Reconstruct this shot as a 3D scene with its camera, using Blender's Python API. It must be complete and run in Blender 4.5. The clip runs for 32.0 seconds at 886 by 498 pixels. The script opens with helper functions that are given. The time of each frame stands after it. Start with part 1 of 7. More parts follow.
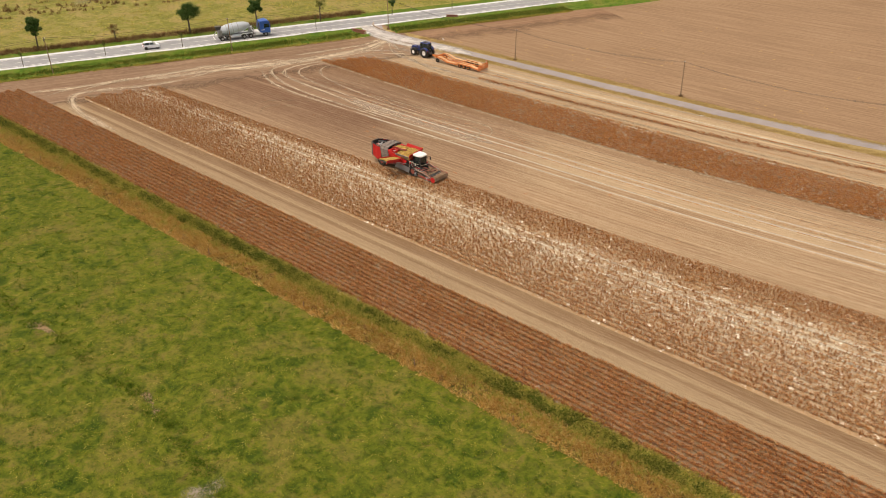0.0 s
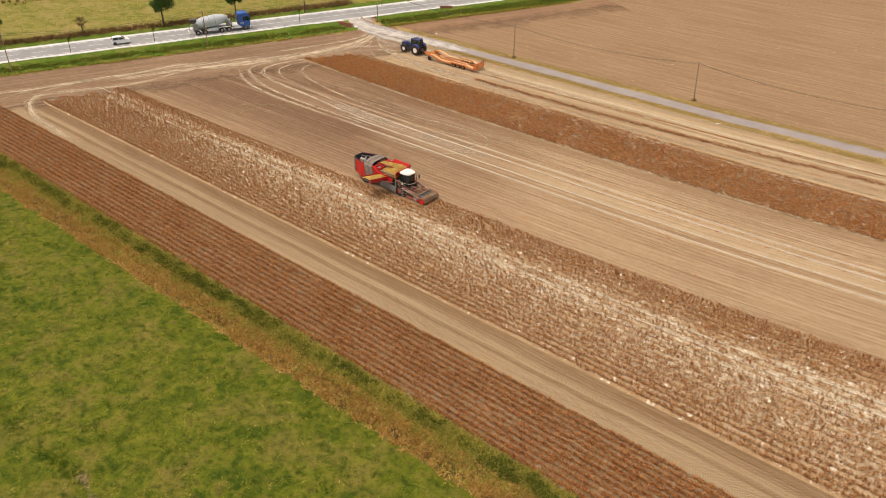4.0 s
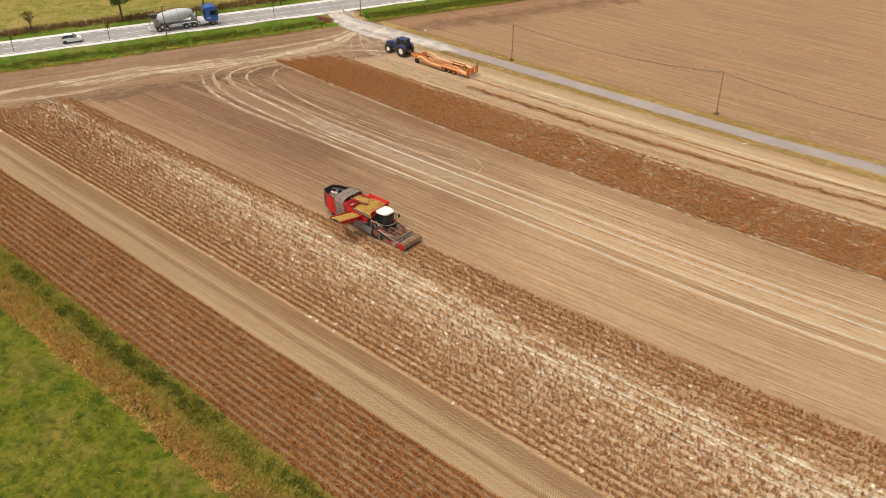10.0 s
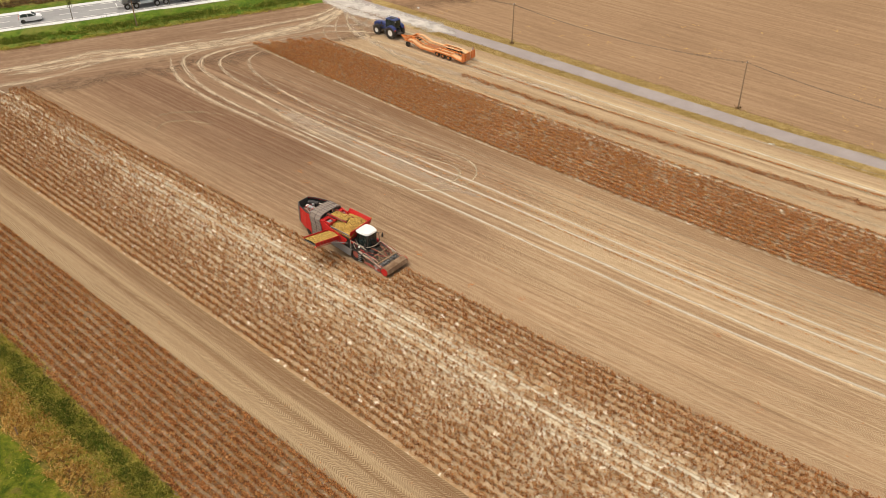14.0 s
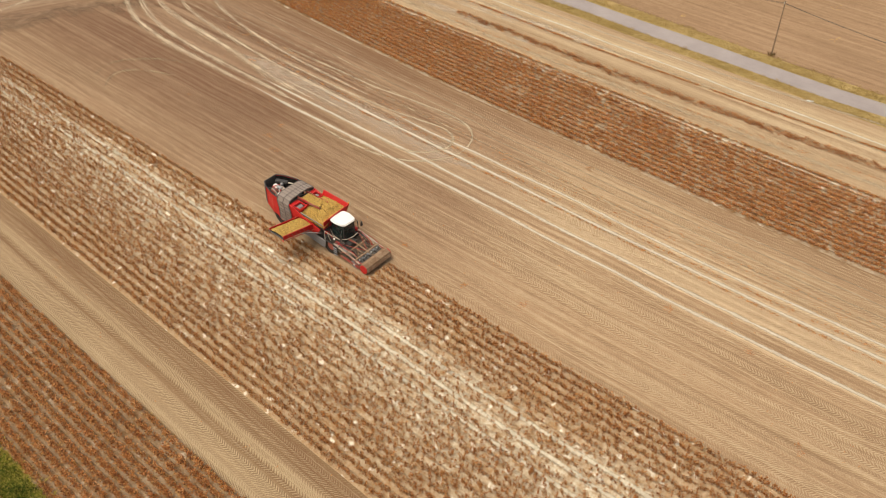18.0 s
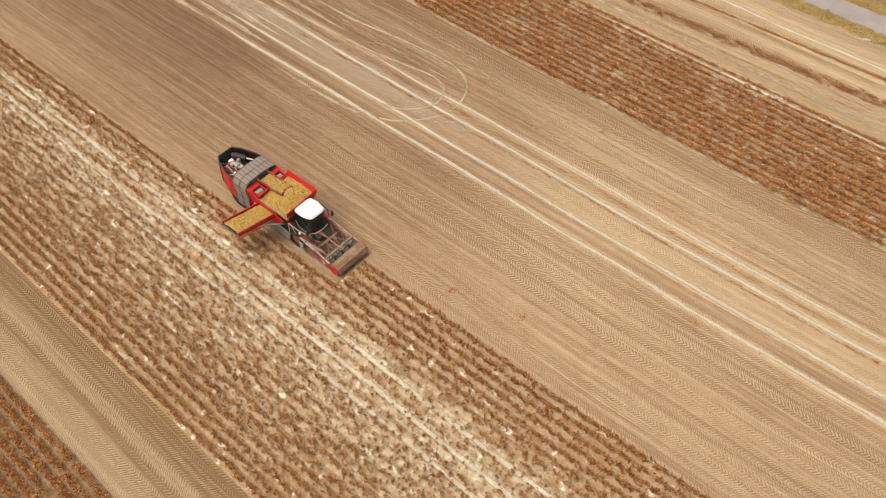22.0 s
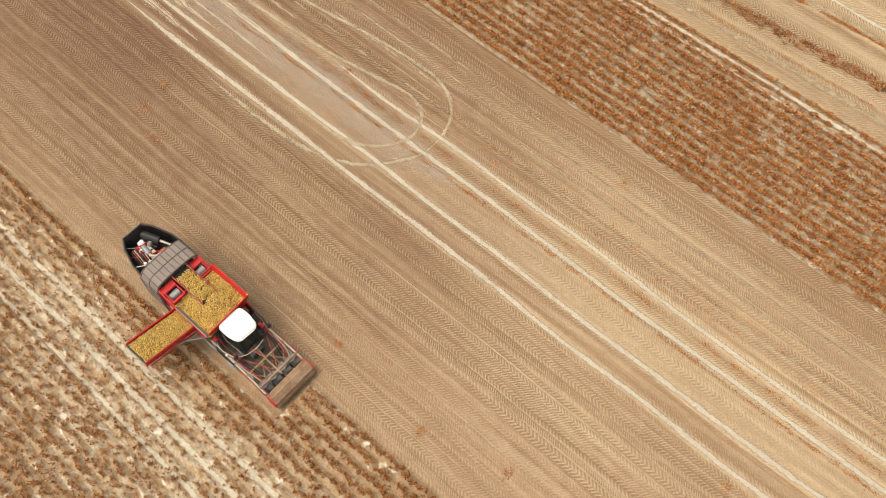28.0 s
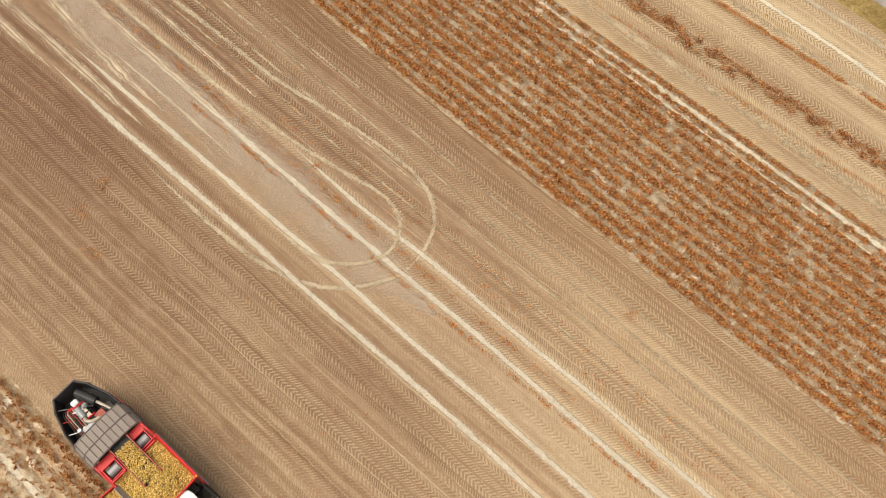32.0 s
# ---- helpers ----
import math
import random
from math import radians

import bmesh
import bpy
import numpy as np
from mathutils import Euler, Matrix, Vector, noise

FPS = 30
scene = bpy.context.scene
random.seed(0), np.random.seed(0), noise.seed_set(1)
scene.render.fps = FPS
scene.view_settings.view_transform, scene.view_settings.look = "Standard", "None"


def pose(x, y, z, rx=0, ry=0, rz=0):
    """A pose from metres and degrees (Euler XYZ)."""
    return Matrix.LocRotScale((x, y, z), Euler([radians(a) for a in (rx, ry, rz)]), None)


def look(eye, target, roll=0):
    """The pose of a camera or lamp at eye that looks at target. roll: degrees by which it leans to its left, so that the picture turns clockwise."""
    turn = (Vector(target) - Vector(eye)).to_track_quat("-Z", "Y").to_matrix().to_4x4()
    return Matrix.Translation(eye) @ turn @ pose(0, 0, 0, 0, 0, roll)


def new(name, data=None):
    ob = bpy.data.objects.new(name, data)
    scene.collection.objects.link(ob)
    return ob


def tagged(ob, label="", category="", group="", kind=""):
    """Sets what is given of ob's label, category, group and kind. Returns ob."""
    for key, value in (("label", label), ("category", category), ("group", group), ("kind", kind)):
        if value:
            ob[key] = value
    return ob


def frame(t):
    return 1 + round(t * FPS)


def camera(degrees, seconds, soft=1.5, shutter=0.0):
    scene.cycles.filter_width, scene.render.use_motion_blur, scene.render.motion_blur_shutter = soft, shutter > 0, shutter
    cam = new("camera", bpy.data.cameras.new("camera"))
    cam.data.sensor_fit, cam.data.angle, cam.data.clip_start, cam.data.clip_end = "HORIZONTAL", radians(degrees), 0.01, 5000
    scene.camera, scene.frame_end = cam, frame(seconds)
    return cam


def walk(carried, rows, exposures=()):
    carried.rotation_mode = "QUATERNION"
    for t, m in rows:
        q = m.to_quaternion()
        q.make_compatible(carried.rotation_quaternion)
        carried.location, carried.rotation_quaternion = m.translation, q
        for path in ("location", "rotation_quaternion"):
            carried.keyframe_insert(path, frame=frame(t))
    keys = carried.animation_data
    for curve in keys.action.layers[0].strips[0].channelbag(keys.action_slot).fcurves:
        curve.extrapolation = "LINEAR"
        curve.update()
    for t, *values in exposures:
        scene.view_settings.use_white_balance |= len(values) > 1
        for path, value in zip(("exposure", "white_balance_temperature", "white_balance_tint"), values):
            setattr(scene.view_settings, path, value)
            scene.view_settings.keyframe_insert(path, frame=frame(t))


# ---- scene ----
import itertools

# A drone's camera that glides forward over the field and tips down
cam = camera(52.55, 32.0, soft=0.4)
PATH = [
    (0, (76.718, -95.753, 57.310), (48.594, -62.280, 33.048), -0.12),
    (1, (74.289, -92.850, 57.214), (46.329, -59.452, 32.662), -0.11),
    (2, (72.047, -89.781, 57.152), (44.231, -56.465, 32.325), -0.02),
    (3, (69.956, -86.608, 57.051), (42.239, -53.408, 31.961), 0.06),
    (4, (67.738, -83.416, 56.889), (40.115, -50.337, 31.536), 0.07),
    (5, (65.569, -80.294, 56.684), (38.037, -47.313, 31.106), 0.09),
    (6, (63.537, -77.288, 56.454), (36.085, -44.396, 30.676), 0.10),
    (7, (61.696, -74.368, 56.227), (34.321, -41.613, 30.194), 0.11),
    (8, (59.803, -71.579, 56.015), (32.496, -38.932, 29.775), 0.10),
    (9, (57.839, -68.873, 55.799), (30.617, -36.326, 29.349), 0.13),
    (10, (55.841, -66.246, 55.634), (28.751, -33.786, 28.943), 0.16),
    (11, (53.840, -63.494, 55.536), (26.860, -31.162, 28.579), 0.20),
    (12, (51.789, -60.578, 55.435), (24.917, -28.394, 28.194), 0.25),
    (13, (49.580, -57.608, 55.122), (22.976, -25.722, 27.274), 0.26),
    (14, (47.639, -54.608, 54.697), (21.342, -23.138, 26.093), 0.26),
    (15, (45.516, -51.605, 54.357), (19.593, -20.616, 24.901), 0.23),
    (16, (43.178, -48.456, 54.126), (17.802, -18.095, 23.560), 0.24),
    (17, (40.688, -45.182, 54.005), (15.967, -15.579, 22.185), 0.33),
    (18, (38.206, -41.990, 53.995), (14.250, -13.178, 20.889), 0.44),
    (19, (35.697, -38.752, 53.913), (12.664, -10.939, 19.331), 0.55),
    (20, (33.178, -35.439, 53.770), (11.094, -8.728, 17.730), 0.64),
    (21, (30.851, -31.939, 53.579), (9.652, -6.456, 16.145), 0.54),
    (22, (28.669, -28.246, 53.220), (8.192, -4.033, 14.562), 0.26),
    (23, (26.535, -24.561, 52.855), (6.764, -1.595, 13.085), -0.07),
    (24, (24.298, -20.936, 52.580), (5.266, 0.766, 11.753), -0.31),
    (25, (21.949, -17.505, 52.363), (3.806, 2.966, 10.509), -0.51),
    (26, (19.522, -14.130, 52.087), (2.272, 5.172, 9.309), -0.65),
    (27, (17.018, -10.754, 51.723), (0.677, 7.409, 8.099), -0.70),
    (28, (14.414, -7.466, 51.382), (-0.966, 9.637, 6.987), -0.61),
    (29, (11.755, -4.221, 51.118), (-2.602, 11.873, 6.009), -0.35),
    (30, (9.154, -1.028, 50.874), (-4.201, 14.106, 5.129), 0.02),
    (31, (6.625, 2.058, 50.671), (-5.817, 16.343, 4.399), 0.41),
    (32, (4.112, 5.182, 50.495), (-7.526, 18.690, 3.782), 0.84),
]
walk(cam, [(t, look(e, a, r)) for t, e, a, r in PATH], [(0, -0.07, 7500, 14), (14, -0.05, 7400, 11), (32, 0.05, 7050, 8)])

# ---------------------------------------------------------------- light
world = bpy.data.worlds.new("overcast_sky")
scene.world = world
world.use_nodes = True
wn = world.node_tree
wn.nodes.clear()
SUN_EL, SUN_AZ = 66.0, 215.0
sky = wn.nodes.new("ShaderNodeTexSky")
sky.sky_type, sky.sun_disc = "NISHITA", False
sky.sun_elevation, sky.sun_rotation = radians(SUN_EL), radians(SUN_AZ)
sky.air_density, sky.dust_density, sky.ozone_density = 1.0, 6.0, 1.0
wbg = wn.nodes.new("ShaderNodeBackground")
wbg.inputs[1].default_value = 0.145
wout = wn.nodes.new("ShaderNodeOutputWorld")
haze = wn.nodes.new("ShaderNodeHueSaturation")    # high cloud takes most of the blue out of the sky
haze.inputs["Saturation"].default_value = 0.4
wn.links.new(sky.outputs[0], haze.inputs["Color"])
wn.links.new(haze.outputs[0], wbg.inputs[0])
wn.links.new(wbg.outputs[0], wout.inputs[0])
sun = new("sun", bpy.data.lights.new("sun", "SUN"))
sun.data.energy, sun.data.angle, sun.data.color = 1.5, radians(60), (1.0, 0.94, 0.85)
sd = Vector((math.sin(radians(SUN_AZ)) * math.cos(radians(SUN_EL)), math.cos(radians(SUN_AZ)) * math.cos(radians(SUN_EL)), math.sin(radians(SUN_EL))))
sun.matrix_world = look(sd * 300, (0, 0, 0))


# ---------------------------------------------------------------- materials
class Nodes:
    """A small helper to write node materials in a few lines."""

    def __init__(self, name):
        self.mat = bpy.data.materials.new(name)
        self.mat.use_nodes = True
        self.t = self.mat.node_tree
        self.bsdf = self.t.nodes["Principled BSDF"]
        self.texco = None

    def add(self, kind, operation="", data_type="", blend_type="", noise_dimensions=""):
        n = self.t.nodes.new("ShaderNode" + kind)
        if operation:
            n.operation = operation
        if data_type:
            n.data_type, n.blend_type = data_type, blend_type
        if noise_dimensions:
            n.noise_dimensions = noise_dimensions
        return n

    def put(self, socket, v):
        if isinstance(v, bpy.types.NodeSocket):
            self.t.links.new(v, socket)
        elif isinstance(v, tuple) and len(v) == 3 and socket.type == "RGBA":
            socket.default_value = (*v, 1)
        else:
            socket.default_value = v

    def coords(self, which="Object"):
        if self.texco is None:
            self.texco = self.add("TexCoord")
        return self.texco.outputs[which]

    def scaled(self, vec, s):
        n = self.add("Mapping")
        self.put(n.inputs["Vector"], vec)
        n.inputs["Scale"].default_value = s
        return n.outputs[0]

    def noise(self, scale, vec=None, detail=4, rough=0.6, dist=0.0):
        n = self.add("TexNoise")
        self.put(n.inputs["Vector"], vec if vec is not None else self.coords())
        n.inputs["Scale"].default_value, n.inputs["Detail"].default_value = scale, detail
        n.inputs["Roughness"].default_value, n.inputs["Distortion"].default_value = rough, dist
        return n.outputs[0]

    def voro(self, scale, vec=None, out="Distance", rand=1.0):
        n = self.add("TexVoronoi")
        self.put(n.inputs["Vector"], vec if vec is not None else self.coords())
        n.inputs["Scale"].default_value, n.inputs["Randomness"].default_value = scale, rand
        return n.outputs[out]

    def ramp(self, fac, stops, interp="LINEAR"):
        n = self.add("ValToRGB")
        n.color_ramp.interpolation = interp
        els = n.color_ramp.elements
        while len(els) < len(stops):
            els.new(0.5)
        for e, (p, c) in zip(els, stops):
            e.position = p
            e.color = (c, c, c, 1) if isinstance(c, (int, float)) else (*c, 1)
        self.put(n.inputs[0], fac)
        return n.outputs[0]

    def mix(self, fac, a, b, mode="MIX"):
        n = self.add("Mix", data_type="RGBA", blend_type=mode)
        self.put(n.inputs[0], fac)
        self.put(n.inputs[6], a)
        self.put(n.inputs[7], b)
        return n.outputs[2]

    def math(self, op, a, b=0.0, c=0.0):
        n = self.add("Math", operation=op)
        for s, v in zip(n.inputs, (a, b, c)):
            self.put(s, v)
        return n.outputs[0]

    def remap(self, v, lo, hi, a=0.0, b=1.0):
        n = self.add("MapRange")
        n.inputs[1].default_value, n.inputs[2].default_value = lo, hi
        n.inputs[3].default_value, n.inputs[4].default_value = a, b
        self.put(n.inputs[0], v)
        return n.outputs[0]

    def xy(self, vec):
        n = self.add("SeparateXYZ")
        self.put(n.inputs[0], vec)
        return n.outputs[0], n.outputs[1]

    def combine(self, x, y, z=0.0):
        n = self.add("CombineXYZ")
        for s, v in zip(n.inputs, (x, y, z)):
            self.put(s, v)
        return n.outputs[0]

    def bump(self, height, strength=0.4, distance=0.05):
        n = self.add("Bump")
        n.inputs["Strength"].default_value, n.inputs["Distance"].default_value = strength, distance
        self.put(n.inputs["Height"], height)
        return n.outputs[0]

    def done(self, color, rough=0.9, normal=None, metal=0.0, spec=0.3):
        self.put(self.bsdf.inputs["Base Color"], color)
        self.put(self.bsdf.inputs["Roughness"], rough)
        self.put(self.bsdf.inputs["Metallic"], metal)
        self.put(self.bsdf.inputs["Specular IOR Level"], spec)
        if normal is not None:
            self.put(self.bsdf.inputs["Normal"], normal)
        return self.mat


def island_random(n):
    return n.add("NewGeometry").outputs["Random Per Island"]


def soil(name, dark, mid, pale, lanes=None, u0=0.0, u1=1.0, tread=0.0, patches=0.5, lane_gain=1.0, moist=0.0, coarse=0.0, fade=None, everywhere=False, drags=1.0):
    """Dry field soil. UV holds metres along and across the rows; lanes paint pale or dark wheelings across u0..u1."""
    n = Nodes(name)
    uv = n.coords("UV")
    x, u = n.xy(uv)
    streak = n.noise(1.0, n.scaled(uv, (0.05, 1.6, 1)), 5, 0.6)
    big = n.noise(0.035, uv, 3, 0.55)
    grain = n.noise(3.5, uv, 6, 0.75)
    clod = n.voro(7.0, uv)
    base = n.ramp(streak, [(0.22, dark), (0.5, mid), (0.85, pale)])
    base = n.mix(n.remap(big, 0.35, 0.65, 0.0, patches), base, n.mix(0.6, base, dark))
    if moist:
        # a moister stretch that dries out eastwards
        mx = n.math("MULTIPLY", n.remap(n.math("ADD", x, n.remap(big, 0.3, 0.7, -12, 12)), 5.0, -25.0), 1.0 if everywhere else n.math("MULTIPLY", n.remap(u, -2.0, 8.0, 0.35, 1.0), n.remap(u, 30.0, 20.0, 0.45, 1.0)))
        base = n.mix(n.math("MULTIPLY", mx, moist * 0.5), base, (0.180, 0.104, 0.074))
    # long drag streaks, a metre or so wide, of moister and drier soil
    drag = n.noise(1.0, n.scaled(uv, (0.018, 0.62, 1)), 4, 0.62)
    base = n.mix(n.remap(drag, 0.5, 0.66, 0.0, 0.32 * drags), base, dark)
    base = n.mix(n.remap(drag, 0.46, 0.32, 0.0, 0.4 * drags), base, pale)
    if coarse:
        # rough tilth: clods in loose rows and damp mottles
        cl = n.noise(1.1, n.scaled(uv, (0.75, 1.1, 1)), 6, 0.8, 0.4)
        base = n.mix(n.remap(cl, 0.52, 0.68, 0.0, coarse), base, tuple(c * 0.55 for c in dark))
        base = n.mix(n.remap(cl, 0.48, 0.32, 0.0, coarse), base, pale)
        damp = n.noise(0.09, n.scaled(uv, (0.5, 1.0, 1)), 4, 0.6)
        base = n.mix(n.remap(damp, 0.5, 0.66, 0.0, coarse * 0.8), base, tuple(c * 0.75 for c in dark))
    height = n.math("MULTIPLY", grain, 0.5)
    if moist:
        # ghosts of the lifted ridges
        gw = n.math("ADD", u, n.remap(n.noise(0.12, n.scaled(uv, (1, 0.2, 1)), 3), 0.3, 0.7, -0.2, 0.2))
        gh = n.math("ADD", n.math("SINE", n.math("MULTIPLY", gw, 8.267)), n.remap(n.noise(1.6, n.scaled(uv, (0.35, 1, 1)), 4, 0.7), 0.3, 0.7, -1.1, 1.1))
        gk = n.remap(n.noise(0.09, uv, 3), 0.4, 0.6, 0.08, 0.32)
        base = n.mix(n.math("MULTIPLY", n.remap(gh, 0.2, 1.2), gk), base, (dark[0] * 0.8, dark[1] * 0.72, dark[2] * 0.7))
        base = n.mix(n.math("MULTIPLY", n.remap(gh, -0.4, -1.4), gk), base, pale)
    if lanes:
        wob = n.noise(0.05, n.scaled(uv, (1, 0.05, 1)), 2)
        uu = n.math("ADD", u, n.remap(wob, 0.3, 0.7, -0.16, 0.16))
        edge = n.noise(1.2, uv, 4, 0.7)
        uu = n.math("ADD", uu, n.remap(edge, 0.3, 0.7, -0.10, 0.10))
        lane = n.ramp(n.remap(uu, u0, u1), [((p - u0) / (u1 - u0), c) for p, c in lanes])
        wear = n.remap(n.noise(0.6, n.scaled(uv, (0.25, 1, 1)), 4, 0.7), 0.3, 0.7, 0.65, 1.1)
        up = n.math("MULTIPLY", n.remap(lane, 0.5, 1.0, 0.0, lane_gain), wear)
        down = n.math("MULTIPLY", n.remap(lane, 0.5, 0.0, 0.0, 1.0), wear)
        base = n.mix(n.math("MINIMUM", up, 1.0), base, pale)
        base = n.mix(n.math("MINIMUM", down, 1.0), base, (dark[0] * 0.95, dark[1] * 0.8, dark[2] * 0.76))
    if tread:
        # lugs of passing tyres, one set for every pass of the machine: centre, half width, lug pitch, slant, herringbone or plain bars
        pas = 3.04
        wav = n.math("ADD", u, n.remap(n.noise(0.05, n.scaled(uv, (1, 0.1, 1)), 2), 0.3, 0.7, -0.22, 0.22))
        pass_no = n.math("FLOOR", n.math("DIVIDE", wav, pas))
        wn1 = n.add("TexWhiteNoise", noise_dimensions="1D")
        n.put(wn1.inputs["W"], pass_no)
        rnd = wn1.outputs["Value"]
        fu = n.math("MULTIPLY", n.math("FRACT", n.math("DIVIDE", wav, pas)), pas)
        jit = n.math("ADD", n.math("ADD", x, n.math("MULTIPLY", rnd, 9.0)), n.remap(n.noise(0.7, uv, 2), 0.3, 0.7, -0.05, 0.05))
        rough_edge = n.remap(n.noise(5.0, uv, 4, 0.7), 0.25, 0.75, -0.9, 0.9)
        bars, gaps, floor_ = None, None, None
        for c, w, step, slant, vee in ((0.42, 0.34, 0.27, 0.9, True), (0.98, 0.15, 0.16, 0.7, False), (1.52, 0.31, 0.25, -0.85, True), (2.12, 0.20, 0.19, -0.8, False), (2.66, 0.27, 0.24, 1.0, True)):
            d = n.math("DIVIDE", n.math("SUBTRACT", fu, c), w)
            lean = n.math("MULTIPLY", n.math("ABSOLUTE", d) if vee else d, slant * w)
            lug = n.math("SINE", n.math("MULTIPLY", n.math("ADD", jit, lean), 6.2832 / step))
            lug = n.math("ADD", lug, rough_edge)
            ins = n.remap(n.math("ABSOLUTE", d), 1.0, 0.9)
            if vee:
                ins = n.math("MULTIPLY", ins, n.remap(n.math("ABSOLUTE", d), 0.02, 0.10, 0.3, 1.0))
            b = n.math("MULTIPLY", n.remap(lug, -0.15, 0.6), ins)
            g = n.math("MULTIPLY", n.remap(lug, -0.1, -0.8), ins)
            bars = b if bars is None else n.math("ADD", bars, b)
            gaps = g if gaps is None else n.math("ADD", gaps, g)
            floor_ = ins if floor_ is None else n.math("ADD", floor_, ins)
        keep = n.remap(n.noise(1.0, n.scaled(uv, (0.06, 0.9, 1)), 3), 0.34, 0.6, 0.1, 1.0)
        keep = n.math("MULTIPLY", keep, n.remap(rnd, 0.0, 1.0, 0.45, 1.15))
        base = n.mix(n.math("MULTIPLY", n.math("MULTIPLY", bars, keep), tread), base, pale)
        # soft sky barely models the lugs, so shade is coloured into their gaps
        base = n.mix(n.math("MULTIPLY", n.math("MULTIPLY", gaps, keep), tread * 1.1), base, dark)
        height = n.math("ADD", height, n.math("MULTIPLY", n.math("MULTIPLY", bars, keep), 0.8))
        # thin crumbly ridges left between the wheels
        ridge = n.math("SINE", n.math("MULTIPLY", n.math("ADD", wav, n.remap(n.noise(2.5, uv, 3), 0.3, 0.7, -0.04, 0.04)), 14.0))
        ridge = n.math("MULTIPLY", n.remap(ridge, 0.72, 0.98), n.remap(n.noise(1.0, n.scaled(uv, (0.09, 1.7, 1)), 4, 0.7), 0.4, 0.65, 0.0, 0.75))
        base = n.mix(n.math("MULTIPLY", ridge, n.math("SUBTRACT", 1.0, n.math("MULTIPLY", floor_, 0.6))), base, pale)
    base = n.mix(n.remap(grain, 0.35, 0.75, 0.0, 0.35), base, dark)
    base = n.mix(n.remap(clod, 0.0, 0.25, 0.25, 0.0), base, pale)
    crumb = n.noise(11.0, uv, 3, 0.8)
    base = n.mix(n.remap(crumb, 0.56, 0.72, 0.0, 0.55), base, pale)
    base = n.mix(n.remap(crumb, 0.42, 0.28, 0.0, 0.5), base, tuple(c * 0.6 for c in dark))
    height = n.math("ADD", height, n.math("MULTIPLY", clod, 0.35))
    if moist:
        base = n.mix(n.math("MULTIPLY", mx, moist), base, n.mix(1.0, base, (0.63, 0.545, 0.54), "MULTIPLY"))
    if fade:
        # the sheet's edge thins out into the soil beside it
        n.put(n.bsdf.inputs["Alpha"], n.remap(n.math("ADD", u, n.remap(n.noise(0.25, uv, 5, 0.7), 0.3, 0.7, -2.5, 2.5)), fade[0], fade[1]))
    return n.done(base, 0.95, n.bump(height, 0.6, 0.06), spec=0.1)


SOIL_D, SOIL_M, SOIL_P = (0.225, 0.140, 0.076), (0.425, 0.278, 0.165), (0.66, 0.52, 0.335)
LANES = [(-2.6, 0.42), (-1.2, 0.5), (2.0, 0.44), (6.0, 0.46), (10.9, 0.42), (11.95, 0.45), (12.2, 0.75), (12.6, 0.75), (12.75, 0.4),
         (13.95, 0.38), (14.15, 0.75), (14.55, 0.75), (14.85, 0.66), (16.4, 0.7), (16.6, 0.55), (16.8, 0.75), (17.3, 0.75), (17.6, 0.52), (18.2, 0.55), (18.4, 0.85),
         (18.85, 0.8), (19.2, 0.5), (22.6, 0.52), (23.0, 0.6), (23.4, 0.44), (24.2, 0.36), (25.4, 0.2), (26.6, 0.16)]
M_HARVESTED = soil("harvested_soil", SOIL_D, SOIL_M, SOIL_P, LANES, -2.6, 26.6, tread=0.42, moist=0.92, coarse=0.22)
LANES_E = [(37.0, 0.5), (38.2, 0.58), (40.8, 0.6), (41.3, 0.45), (43.3, 0.5), (44.2, 0.75), (45.2, 0.4), (45.6, 0.95), (46.5, 0.6), (48.0, 0.95), (48.7, 0.6), (50.5, 0.55), (52.0, 0.5)]
M_EAST = soil("harvested_soil_dry", SOIL_D, (0.395, 0.265, 0.157), SOIL_P, LANES_E, 37.0, 52.0, tread=0.6, lane_gain=0.8, coarse=0.28)
LANES_T = [(-24.0, 0.55), (-23.2, 0.8), (-22.4, 0.68), (-21.7, 0.72), (-21.2, 0.26), (-20.9, 0.26), (-20.6, 0.78), (-20.1, 0.66), (-19.8, 0.34), (-19.2, 0.14), (-18.5, 0.08), (-18.0, 0.2), (-17.6, 0.7)]
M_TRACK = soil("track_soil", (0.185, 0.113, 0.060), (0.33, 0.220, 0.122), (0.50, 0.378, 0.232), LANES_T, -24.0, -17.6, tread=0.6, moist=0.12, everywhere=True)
M_HEADLAND = soil("headland_soil", (0.18, 0.102, 0.06), (0.29, 0.182, 0.112), (0.46, 0.345, 0.235), None, tread=0.25, patches=0.7, coarse=0.45, fade=(-26.5, -22.0))
M_TILLED = soil("tilled_soil", (0.205, 0.115, 0.066), (0.305, 0.182, 0.108), (0.43, 0.29, 0.185), None, patches=0.3, coarse=0.3, fade=(-18.0, -11.0))
M_PLOUGHED = soil("ploughed_soil", (0.235, 0.143, 0.080), (0.335, 0.214, 0.126), (0.46, 0.325, 0.205), None, patches=0.3, coarse=0.32, drags=0.45)


